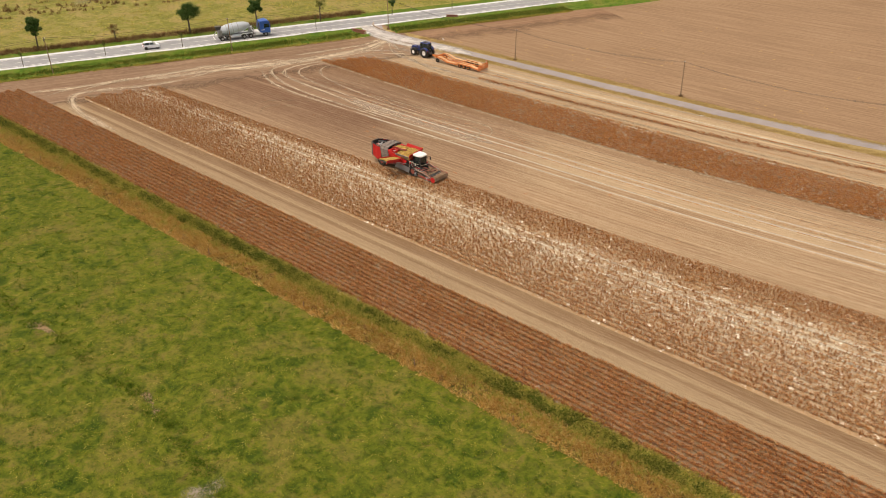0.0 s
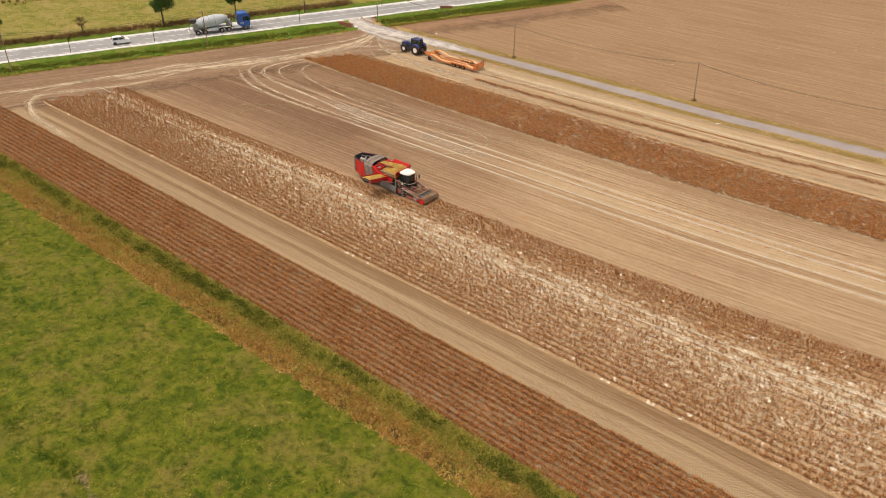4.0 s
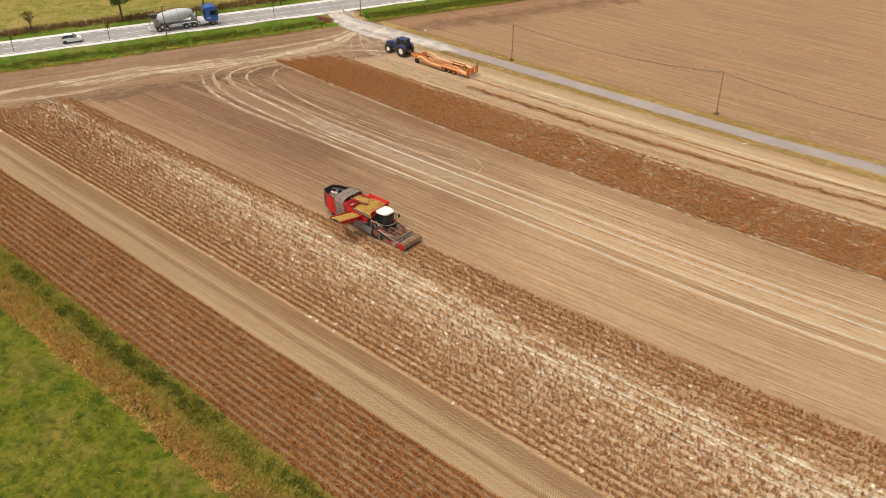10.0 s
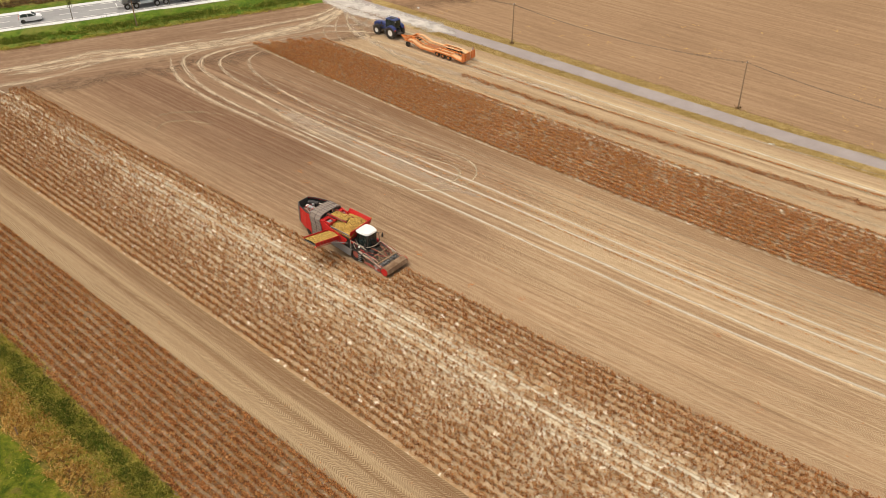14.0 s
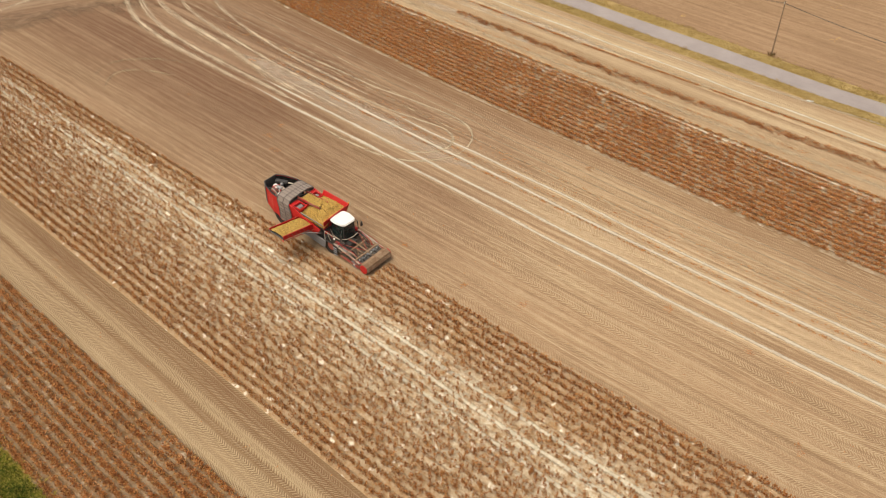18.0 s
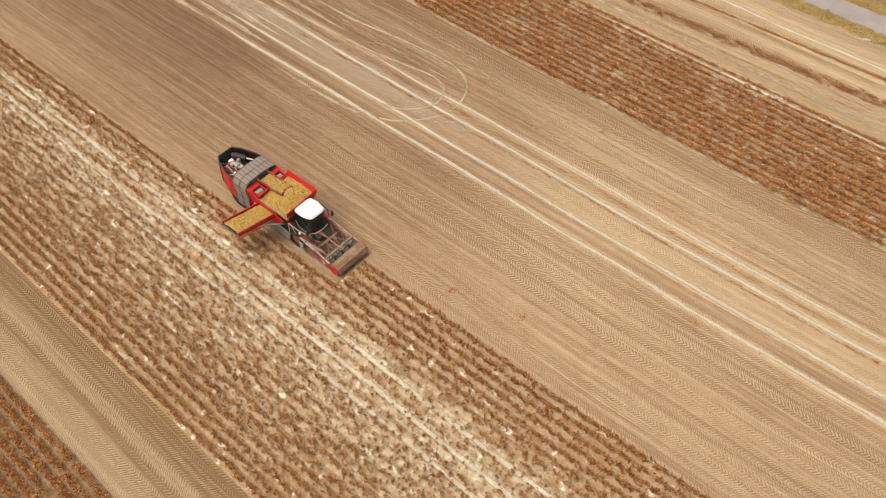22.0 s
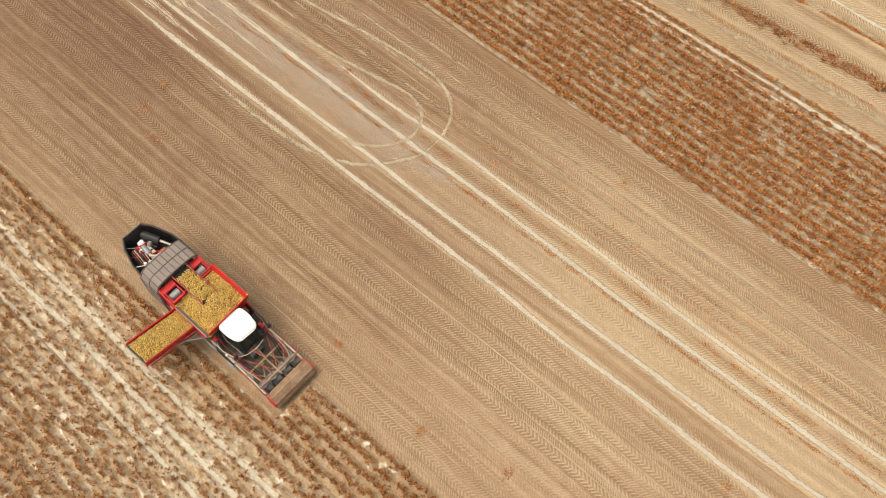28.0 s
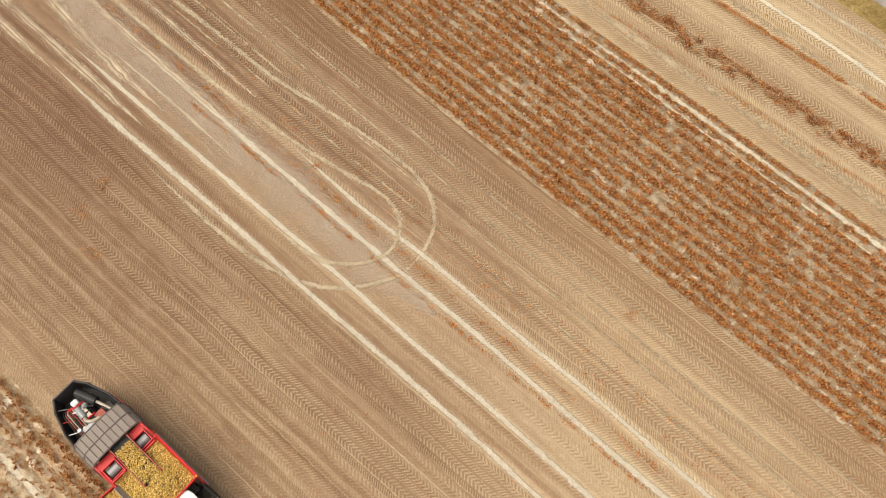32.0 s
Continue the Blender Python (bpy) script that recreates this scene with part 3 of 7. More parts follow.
def bed(name, u0, n, ends, mat, label):
    """Ridges of one block, row by row: u0 is its lowest row, ends gives a row's two ends."""
    prof = [(-0.38, 0.02), (-0.24, 0.06), (-0.11, 0.17), (0.0, 0.20), (0.11, 0.17), (0.24, 0.06), (0.38, 0.02)]
    block = tagged(new(name), label, "potato ridges", kind="structure")
    rng = np.random.default_rng(int(abs(u0) * 10))
    for r in range(n):
        u = u0 + r * ROW
        a, b = ends(u)
        xs = np.arange(a, b + 0.6, 0.6)
        du, dz = np.array([p[0] for p in prof]), np.array([p[1] for p in prof])
        X, D = np.meshgrid(xs, du, indexing="ij")
        Z = np.tile(dz, (len(xs), 1)) * rng.uniform(0.7, 1.2, (len(xs), 1)) + 0.012 + rng.normal(0, 0.012, X.shape) * (np.abs(D) < 0.37)
        Uu = u + D + rng.normal(0, 0.025, X.shape) * (np.abs(D) < 0.37)
        ob = mesh_object("ridge", np.stack([X, at(X, Uu), Z], -1).reshape(-1, 3), grid_faces(len(xs), len(du)), [mat], np.stack([X, Uu], -1).reshape(-1, 2), smooth=True)
        ob.parent = block
    return block


def left_ends(u):
    return -97.0 + 0.47 * (u + 32.6) + 0.8 * math.sin(u * 5), 100.0


def mid_ends(u):
    return -79.0 + 0.38 * (u + 17.6) + 0.9 * math.sin(u * 7), 100.0


def mid_new_ends(u):
    return HEADER_X + 0.2, 100.0


def right_ends(u):
    return -61.5 + 0.55 * (u - 26.6) + 0.9 * math.sin(u * 6), 100.0


LEFT0, LEFTN, MID0, MIDN, RIGHT0, RIGHTN = -32.4, 12, -17.5, 20, 27.12, 15
MIDNEW0 = MID0 + MIDN * ROW
bed("ground_ridges_south", LEFT0, LEFTN, left_ends, M_BED_LEFT, "earthed-up potato ridges of reddish brown soil")
bed("ground_ridges_middle", MID0, MIDN, mid_ends, M_BED_MID, "earthed-up potato ridges of pale dusty soil")
bed("ground_ridges_uncut", MIDNEW0, 4, mid_new_ends, M_BED_MID, "earthed-up potato ridges still to be lifted")
bed("ground_ridges_north", RIGHT0, RIGHTN, right_ends, M_BED_RIGHT, "earthed-up potato ridges of dry brown soil")


# ---------------------------------------------------------------- plants as masses of bent blades
def blades(base, az, elev, length, width, droop, twist, segs=2, tip=0.45):
    """Bent strips as quads. base (N,3); all else (N,). Returns verts, faces."""
    N = len(base)
    pts = np.empty((N, segs + 1, 3))
    pts[:, 0] = base
    e = elev.copy()
    step = length / segs
    for k in range(segs):
        d = np.stack([np.cos(az) * np.cos(e), np.sin(az) * np.cos(e), np.sin(e)], -1)
        pts[:, k + 1] = pts[:, k] + d * step[:, None]
        e = e - droop
        az = az + twist
    side = np.stack([-np.sin(az), np.cos(az), np.zeros(N)], -1) * (width / 2)[:, None]
    taper = np.linspace(1.0, tip, segs + 1)
    L = pts - side[:, None] * taper[None, :, None]
    R = pts + side[:, None] * taper[None, :, None]
    V = np.stack([L, R], 2).reshape(-1, 3)
    V[:, 2] = np.maximum(V[:, 2], 0.005)
    o = np.arange(N)[:, None] * (2 * (segs + 1)) + np.arange(segs)[None, :] * 2
    F = np.stack([o, o + 1, o + 3, o + 2], -1).reshape(-1, 4)
    return V, F


def tufts(name, centres, per, mat, label, category, length, width, spread, elev, droop, seed, tall=0.06, segs=2, tip=0.45, kind="stuff", size=None, along=1.0):
    rng = np.random.default_rng(seed)
    c = np.repeat(np.asarray(centres, float), per, 0)
    N = len(c)
    k = np.ones(N) if size is None else np.repeat(size, per)
    az = rng.uniform(0, 2 * np.pi, N)
    rad = np.sqrt(rng.uniform(0, 1, N)) * spread * k
    a2 = rng.uniform(0, 2 * np.pi, N)
    c = c + np.stack([np.cos(a2) * rad * along, np.sin(a2) * rad, rng.uniform(0, tall, N) * k], -1)
    if segs == 1:
        # small leaves are single pointed faces
        e, L, W = np.radians(rng.uniform(*elev, N)), rng.uniform(*length, N) * k, rng.uniform(*width, N) * k / 2
        d = np.stack([np.cos(az) * np.cos(e), np.sin(az) * np.cos(e), np.sin(e)], -1)
        roll = rng.uniform(-0.6, 0.6, N)
        side = np.stack([-np.sin(az) * np.cos(roll), np.cos(az) * np.cos(roll), np.sin(roll)], -1)
        mid = c + d * (L * 0.35)[:, None]
        V = np.stack([c - side * (W * 0.25)[:, None], mid + side * W[:, None], c + d * L[:, None] - side * (W * 0.6)[:, None]], 1).reshape(-1, 3)
        V[:, 2] = np.maximum(V[:, 2], 0.006)
        return tagged(mesh_object(name, V, np.arange(N * 3).reshape(-1, 3), [mat]), label, category, kind=kind)
    V, F = blades(c, az, np.radians(rng.uniform(*elev, N)), rng.uniform(*length, N) * k, rng.uniform(*width, N) * k, np.radians(rng.uniform(*droop, N)), rng.normal(0, 0.5, N), segs, tip)
    ob = mesh_object(name, V, F, [mat])
    return tagged(ob, label, category, kind=kind)


def fbm(x, y, s):
    """Cheap smooth noise for scattering, about -1..1."""
    return (np.sin(x * 0.9 * s + 1.3 * np.sin(y * 0.7 * s)) + np.sin(y * 1.1 * s + 1.7 * np.sin(x * 0.6 * s + 2.0)) + np.sin((x + y) * 2.3 * s + 4.0)) / 3


def row_plants(u0, n, ends, seed, gap=0.32, keep=None, wild=1.0, stray=None, far_end=False):
    rng = np.random.default_rng(seed)
    out, size = [], []
    for r in range(n):
        u = u0 + r * ROW
        a, b = ends(u)
        cut = float(np.interp(u, [-34, -24, -3, 26, 40], [75, 73, 66, 58, 56]))
        xs = np.arange(cut, b, gap) if far_end else np.arange(a + 0.2, min(b, cut), gap)
        xs = xs + rng.normal(0, 0.09, len(xs))
        uu = u + rng.normal(0, 0.05 * wild if stray is None else float(np.interp(u, *stray)), len(xs))
        p = keep(xs, uu) if keep else np.full(len(xs), 0.95)
        ok = rng.uniform(0, 1, len(xs)) < p
        sz = np.clip(0.6 + 0.45 * p + rng.normal(0, 0.15 * min(wild, 1.6), len(xs)), 0.4, 1.45)
        xs, uu, sz = xs[ok], uu[ok], sz[ok]
        out.append(np.stack([xs, at(xs, uu), np.full(len(xs), 0.17)], -1))
        size.append(sz)
    return np.concatenate(out), np.concatenate(size)


def keep_left(x, u):
    return np.clip(0.93 + 0.12 * fbm(x, u * 2, 0.5), 0, 1)


def keep_mid(x, u):
    v = np.interp(u, [-18, -15.5, -13.5, -11.5, -8.8, -8.2, -7.3, -6.9, -6.4, -6.0, -5.6, -5.0, -4.2, -3.4, 1], [0.99, 0.99, 0.95, 0.88, 0.82, 0.7, 0.48, 0.66, 0.76, 0.58, 0.48, 0.8, 0.92, 0.98, 0.98])
    far = np.clip((-x - 25) / 30, 0, 1)
    v = v - 0.1 * np.exp(-((x + 6) / 20) ** 2) * np.clip((u + 14) / 4, 0, 1) * (u < -3.9)    # powdered by the passes of the machine
    return np.clip(v + 0.2 * fbm(x * 1.7, u * 2.1, 1.1) * (v < 0.96) + 0.17 * far, 0.05, 1)


def keep_right(x, u):
    v = np.interp(u, [26, 35.2, 36.0, 36.6, 37.0, 37.4, 37.76, 38.5], [0.95, 0.95, 0.95, 0.85, 0.9, 0.5, 0.95, 0.95])
    return np.clip(v - 0.24 * np.clip(fbm(x * 1.3 + 5, u * 2.6, 0.6), 0, 1) * np.clip((x + 25) / 15, 0, 1), 0.1, 1)


LEAF = dict(along=1.6, length=(0.07, 0.18), width=(0.045, 0.11), spread=0.178, elev=(-20, 65), droop=(0, 1), segs=1, tall=0.25)
SPRIG = dict(LEAF, along=1.0, spread=0.085, tall=0.36, elev=(0, 80), length=(0.06, 0.16), width=(0.045, 0.1))
CURL = dict(length=(0.25, 0.5), width=(0.014, 0.024), spread=0.22, elev=(20, 80), droop=(25, 60), segs=3, tall=0.16, tip=0.8)
STRAY = ([-18.0, -15.6, -13.6, -4.2, -3.5, 1.0], [0.1, 0.11, 0.2, 0.19, 0.11, 0.1])    # how far the sprigs lie off their row
pc, ps = row_plants(LEFT0, LEFTN, left_ends, 11, keep=keep_left, wild=0.7)
tufts("potato_haulm_south", pc, 62, M_HAULM, "withered reddish brown potato haulm along the ridges", "potato plants", seed=21, size=ps * 1.22, **LEAF)
near = pc[(pc[:, 0] > -60) & (pc[:, 0] < 50)]
tufts("haulm_stems", near, 3, M_RUSTGRASS, "curled straw-coloured stems among the haulm", "potato stems", seed=27, **CURL)
tufts("haulm_pale_leaves", pc, 2, M_STRAW, "straw-coloured dead leaves among the haulm", "potato leaves", seed=28, size=ps * 1.0, **dict(LEAF, spread=0.3))
pc, ps = row_plants(MID0, MIDN, mid_ends, 12, gap=0.13, keep=keep_mid, stray=STRAY)
tufts("potato_haulm_middle", pc, 21, M_HAULM_DARK, "sprigs of withered reddish brown potato haulm on pale soil", "potato plants", seed=22, size=ps * 1.06, **SPRIG)
tufts("haulm_tan_leaves", pc, 5, M_REEDTAN, "tan crumpled dead leaves among the haulm", "potato leaves", seed=29, size=ps * 1.0, **dict(SPRIG, spread=0.15, tall=0.25))
pc, ps = row_plants(MIDNEW0, 4, mid_new_ends, 13, gap=0.13, keep=keep_mid, stray=STRAY)
tufts("potato_haulm_uncut", pc, 23, M_HAULM_DARK, "withered brown potato haulm still to be lifted", "potato plants", seed=23, size=ps * 1.15, **SPRIG)
tufts("haulm_pale_leaves", pc, 2, M_PALELEAF, "bleached dead leaves among the haulm", "potato leaves", seed=30, size=ps * 1.1, **dict(SPRIG, spread=0.25, tall=0.12))
pc, ps = row_plants(RIGHT0, RIGHTN, right_ends, 14, keep=keep_right, wild=0.6)
tufts("potato_haulm_north", pc, 64, M_HAULM_RUST, "withered rust-brown potato haulm on dry ridges", "potato plants", seed=24, size=ps * np.where(pc[:, 1] - bend(pc[:, 0], pc[:, 1]) > 36.7, 1.0, 1.22), **dict(LEAF, spread=0.165, tall=0.24))
near = pc[(pc[:, 0] > -60) & (pc[:, 0] < 50)]
tufts("haulm_stems", near, 3, M_STRAW, "curled straw-coloured stems among the haulm", "potato stems", seed=26, **CURL)
tufts("haulm_pale_leaves", pc, 3, M_PALELEAF, "bleached dead leaves among the haulm", "potato leaves", seed=33, size=ps * 1.2, **dict(LEAF, spread=0.3))
# the far eastern ends of the rows, with coarser plants
for u0, n, ends, keep, mat, label in ((LEFT0, LEFTN, left_ends, keep_left, M_HAULM, "withered reddish brown potato haulm along the ridges"), (MID0, MIDN + 4, mid_ends, keep_mid, M_HAULM_DARK, "sprigs of withered reddish brown potato haulm on pale soil"), (RIGHT0, RIGHTN, right_ends, keep_right, M_HAULM_RUST, "withered rust-brown potato haulm on dry ridges")):
    pc, ps = row_plants(u0, n, ends, 15, gap=0.36, keep=keep, far_end=True)
    tufts("potato_haulm_east", pc, 20, mat, label, "potato plants", seed=35, size=ps * 1.15, **dict(LEAF, length=(0.14, 0.3), width=(0.1, 0.2)))
# leftover rows beside the lane
rng = np.random.default_rng(5)
lx = np.arange(-29.5, 58, 0.115)
lx = lx[rng.uniform(0, 1, len(lx)) < 0.8]
lu = 41.9 + 0.055 * np.maximum(0, lx + 3) + rng.normal(0, 0.16, len(lx)) + np.where(rng.uniform(0, 1, len(lx)) < 0.4, -0.5, 0.0)
tufts("potato_haulm_leftover", np.stack([lx, at(lx, lu), np.full(len(lx), 0.02)], -1), 30, M_HAULM, "thin row of leftover withered brown haulm", "potato plants", seed=25, size=rng.uniform(0.8, 1.35, len(lx)), **dict(LEAF, width=(0.05, 0.13)))


def debris(name, rows, seed, label):
    """Brown shreds of haulm lying along wheelings: (u, x0, x1, per metre, sideways spread)."""
    g = np.random.default_rng(seed)
    C = []
    for u, a, b, dens, sp in rows:
        m = int((b - a) * dens)
        x = g.uniform(a, b, m)
        x = x[(fbm(x * 2.1, np.full(m, u * 9.0), 0.6) + g.normal(0, 0.35, m)) > -0.15]
        C.append(np.stack([x, at(x, u + (0.036 * np.maximum(x, -12) if u > 40 else 0.0) + g.normal(0, sp, len(x))), np.full(len(x), 0.012)], -1))
    return tufts(name, np.concatenate(C), 5, M_HAULM_RUST, label, "plant litter", (0.05, 0.12), (0.04, 0.09), 0.1, (0, 15), (5, 20), seed, segs=1)


debris("haulm_litter", [(16.6, -28, 60, 19, 0.06), (17.9, -40, 60, 14, 0.11), (19.6, -50, 80, 5, 0.15), (40.2, -30, 80, 14, 0.1), (45.65, -32, 80, 70, 0.09), (20.6, -50, 80, 6, 0.2), (39.5, -30, 80, 2, 0.8), (8.0, -60, 80, 2, 4.0), (20, -60, 80, 2.2, 2.5), (-21, -80, 80, 1.0, 1.2), (48, -40, 80, 2, 1.5)], 31, "brown shreds of haulm strewn along the wheel tracks")


def clumps(name, spots, seed, label, mat=M_STRAW):
    g = np.random.default_rng(seed)
    C = [np.stack([x + g.normal(0, r, 6), y + g.normal(0, r, 6), np.full(6, 0.01)], -1) for x, y, r in spots]
    return tufts(name, np.concatenate(C), 8, mat, label, "plant litter", (0.08, 0.22), (0.02, 0.045), 0.16, (0, 25), (5, 30), seed, segs=2)


# ---------------------------------------------------------------- ditch, meadow and verges
def band_points(seed, n, x0, x1, u0, u1, keep=None):
    g = np.random.default_rng(seed)
    x, u = g.uniform(x0, x1, n), g.uniform(u0, u1, n)
    if keep is not None:
        ok = g.uniform(-1, 1, n) < keep(x, u)
        x, u = x[ok], u[ok]
    return np.stack([x, at(x, u), np.zeros(len(x))], -1)


def road_points(seed, n, s0, s1, w0, w1, keep=None, z=0.0):
    g = np.random.default_rng(seed)
    s, w = g.uniform(s0, s1, n), g.uniform(w0, w1, n)
    if keep is not None:
        ok = g.uniform(-1, 1, n) < keep(s, w)
        s, w = s[ok], w[ok]
    return np.stack([RO.x + s * RD.x + w * RN.x, RO.y + s * RD.y + w * RN.y, np.full(len(s), z)], -1)


WILD = dict(length=(0.22, 0.6), width=(0.04, 0.11), spread=0.28, elev=(15, 75), droop=(10, 50))
tufts("ditch_mix", band_points(48, 3600, -100, 62, -37.9, -33.0, lambda x, u: 0.1 + 0.9 * fbm(x + 31, u * 1.5, 0.3)), 9, M_WEED, "green weeds spreading over the ditch bank", "weeds", seed=58, **WILD)
tufts("ditch_weeds", band_points(41, 6400, -100, 62, -34.6, -33.3, lambda x, u: -0.05 + 1.1 * fbm(x, u * 2, 0.45)), 6, M_WEED, "rank green weeds along the field ditch", "weeds", seed=51, **WILD)
tufts("ditch_grass", band_points(42, 6400, -100, 62, -36.8, -32.8, lambda x, u: 0.35 + 0.9 * fbm(x + 7, u * 3, 0.33)), 6, M_FADED, "yellow-green grass hanging over the ditch", "tall grass", seed=52, **WILD)
tufts("ditch_edge", band_points(49, 2600, -100, 62, -33.2, -32.3, lambda x, u: 0.3 + 0.7 * fbm(x + 17, u, 0.5)), 9, M_FADED, "straggling yellow-green grass at the edge of the ridges", "tall grass", seed=59, **WILD)
tufts("ditch_bush", band_points(50, 700, -100, 62, -34.5, -33.4, lambda x, u: -0.5 + 1.2 * fbm(x + 4, u, 0.5)), 12, M_TUSSOCK, "dark green bushy weeds in the ditch", "weeds", (0.3, 0.8), (0.05, 0.12), 0.35, (25, 80), (10, 45), 60)
tufts("ditch_straw", band_points(43, 5200, -100, 62, -38.4, -34.9, lambda x, u: 0.6 + 0.8 * fbm(x + 3, u * 2, 0.4) - 0.25 * np.abs(u + 36.8)), 7, M_STRAW, "dry orange-brown tall grass along the meadow edge", "tall grass", seed=53, **WILD)
tufts("ditch_mugwort", band_points(44, 2400, -100, 62, -37.6, -35.8, lambda x, u: -0.35 + 0.9 * fbm(x + 13, u, 0.22)), 10, M_REED, "brown withered weeds between the grass", "weeds", seed=54, **WILD)


def hummocks(name, spots, per, mat, label, category, seed, radius=(0.3, 0.7), height=(0.4, 0.9), leaf=(0.1, 0.24)):
    """Rank bushy growth: leaves gathered over uneven rounded mounds that lean and overlap."""
    g = np.random.default_rng(seed)
    R, H = g.uniform(*radius, len(spots)), g.uniform(*height, len(spots))
    C, R, H = np.repeat(spots, per, 0), np.repeat(R, per), np.repeat(H, per)
    N = len(C)
    a, e = g.uniform(0, 2 * np.pi, N), np.arcsin(g.uniform(0.0, 1.0, N))
    f = g.uniform(0.55, 1.12, N)
    P = C + np.stack([R * f * np.cos(a) * np.cos(e) * 1.25, R * f * np.sin(a) * np.cos(e), H * f * np.sin(e)], -1)
    d = g.normal(0, 1, (N, 3)) + np.stack([np.cos(a), np.sin(a), np.full(N, 0.5)], -1)
    d /= np.linalg.norm(d, axis=1)[:, None]
    b = np.cross(d, g.normal(0, 1, (N, 3)))
    b /= np.linalg.norm(b, axis=1)[:, None] + 1e-9
    L = g.uniform(*leaf, N)[:, None]
    V = np.stack([P - b * L * 0.16, P + d * L * 0.5 + b * L * 0.3, P + d * L - b * L * 0.05], 1).reshape(-1, 3)
    V[:, 2] = np.maximum(V[:, 2], 0.005)
    return tagged(mesh_object(name, V, np.arange(N * 3).reshape(-1, 3), [mat]), label, category, kind="stuff")


hummocks("ditch_hedge", band_points(141, 2000, -100, 62, -34.9, -33.2, lambda x, u: -0.3 + 0.6 * fbm(x, u * 2, 0.6) + 0.55 * fbm(x + 9, u, 0.17)), 90, M_BUSH, "dark green brambly growth along the field ditch", "weeds", 151)
hummocks("ditch_mounds", band_points(142, 2000, -100, 62, -36.2, -33.0, lambda x, u: 0.3 + 0.6 * fbm(x + 40, u * 1.5, 0.37) + 0.4 * fbm(x, u, 0.13)), 72, M_WEED, "yellow-green bushy weeds over the ditch bank", "weeds", 152, (0.3, 0.75), (0.3, 0.75))
hummocks("ditch_rust", band_points(143, 1800, -100, 62, -37.9, -35.2, lambda x, u: 0.1 + 0.9 * fbm(x + 3, u * 2, 0.4)), 80, M_RUSTGRASS, "rusty orange rank grass hummocks along the meadow", "tall grass", 153, (0.3, 0.7), (0.2, 0.55), (0.14, 0.34))
for mat, u0, u1, label, k in ((M_BUSH, -34.9, -33.2, "dark green brambly growth along the field ditch", 145), (M_WEED, -36.2, -33.0, "yellow-green bushy weeds over the ditch bank", 146), (M_RUSTGRASS, -38.2, -35.2, "rusty orange rank grass hummocks along the meadow", 147)):
    hummocks("ditch_growth", band_points(k, 330, 61, 104, u0, u1, lambda x, u: 0.2 + 0.9 * fbm(x, u * 2, 0.4)), 60, mat, label, "weeds", k + 10, (0.35, 0.9), (0.3, 0.8), (0.16, 0.36))
MEADOW = dict(length=(0.10, 0.26), width=(0.05, 0.12), spread=0.35, elev=(10, 60), droop=(15, 50), segs=1)
tufts("meadow_grass", band_points(45, 13000, -70, 62, -78, -38.4), 6, M_BLADE, "short uneven green meadow grass", "grass", seed=55, **MEADOW)
hummocks("meadow_clumps", band_points(144, 1500, -70, 52, -80, -38.8, lambda x, u: 0.0 + 0.9 * fbm(x, u, 0.7)), 34, M_CLUMP, "bright green coarse clumps in the meadow", "grass", 154, (0.15, 0.42), (0.06, 0.2), (0.08, 0.2))
tufts("meadow_tussocks", band_points(46, 2600, -70, 62, -78, -38.6, lambda x, u: -0.3 + 0.9 * fbm(x, u, 0.9)), 14, M_TUSSOCK, "darker lush grass tussocks in the meadow", "grass", (0.12, 0.34), (0.04, 0.09), 0.35, (20, 70), (15, 50), 56)
tufts("meadow_straw", band_points(47, 3800, -70, 62, -78, -38.4, lambda x, u: -0.3 + 0.9 * fbm(x + 21, u + 4, 0.24)), 8, M_FADED, "bleached yellow grass patches in the meadow", "grass", (0.1, 0.24), (0.03, 0.06), 0.4, (5, 45), (10, 40), 57)
VERGE = dict(length=(0.15, 0.45), width=(0.04, 0.09), spread=0.3, elev=(30, 80), droop=(10, 45))
for k, (a, b) in enumerate(((-70, JS - 6.5), (JS + 2.4, 110))):
    tufts("verge_grass", road_points(61 + k, 3000, a, b, -6.4, 0.6, z=0.12), 4, M_VERGEBLADE, "long green grass on the roadside verge", "grass", seed=65 + k, **VERGE)
    tufts("verge_straw", road_points(63 + k, 1500, a, b, -7.2, -6.3, lambda s, w: 0.2 + 0.9 * fbm(s, w, 0.4)), 9, M_FADED, "yellow dry grass along the field side of the verge", "tall grass", seed=67 + k, **WILD)
    tufts("verge_weeds", road_points(69 + k, 1500, a, b, -5.6, -2.4, lambda s, w: 0.0 + 0.9 * fbm(s + 9, w, 0.35)), 8, M_WEED, "coarse weeds in the verge ditch", "weeds", seed=71 + k, **WILD)
    hummocks("verge_bank", road_points(161 + k, 1500, a, b, -6.3, -2.2, lambda s, w: 0.1 + 0.9 * fbm(s, w * 1.4, 0.5), z=0.05), 60, M_BANK, "dark rank grass on the bank of the verge ditch", "grass", 165 + k, (0.3, 0.7), (0.12, 0.28), (0.14, 0.3))
tufts("hedge_reeds", road_points(73, 5200, -120, 62, 12.6, 15.6, lambda s, w: 0.55 + 0.5 * fbm(s, w, 0.4)), 5, M_REED, "low brown thicket of reeds along the pasture", "hedge", (0.4, 1.0), (0.06, 0.14), 0.4, (30, 80), (5, 40), 74)
tufts("pasture_grass", road_points(75, 5200, -90, 90, 15, 62, lambda s, w: 0.0 + 0.9 * fbm(s, w, 0.2)), 5, M_FADED, "tufted yellow-green pasture grass", "grass", (0.2, 0.5), (0.06, 0.14), 0.5, (20, 75), (10, 45), 76)
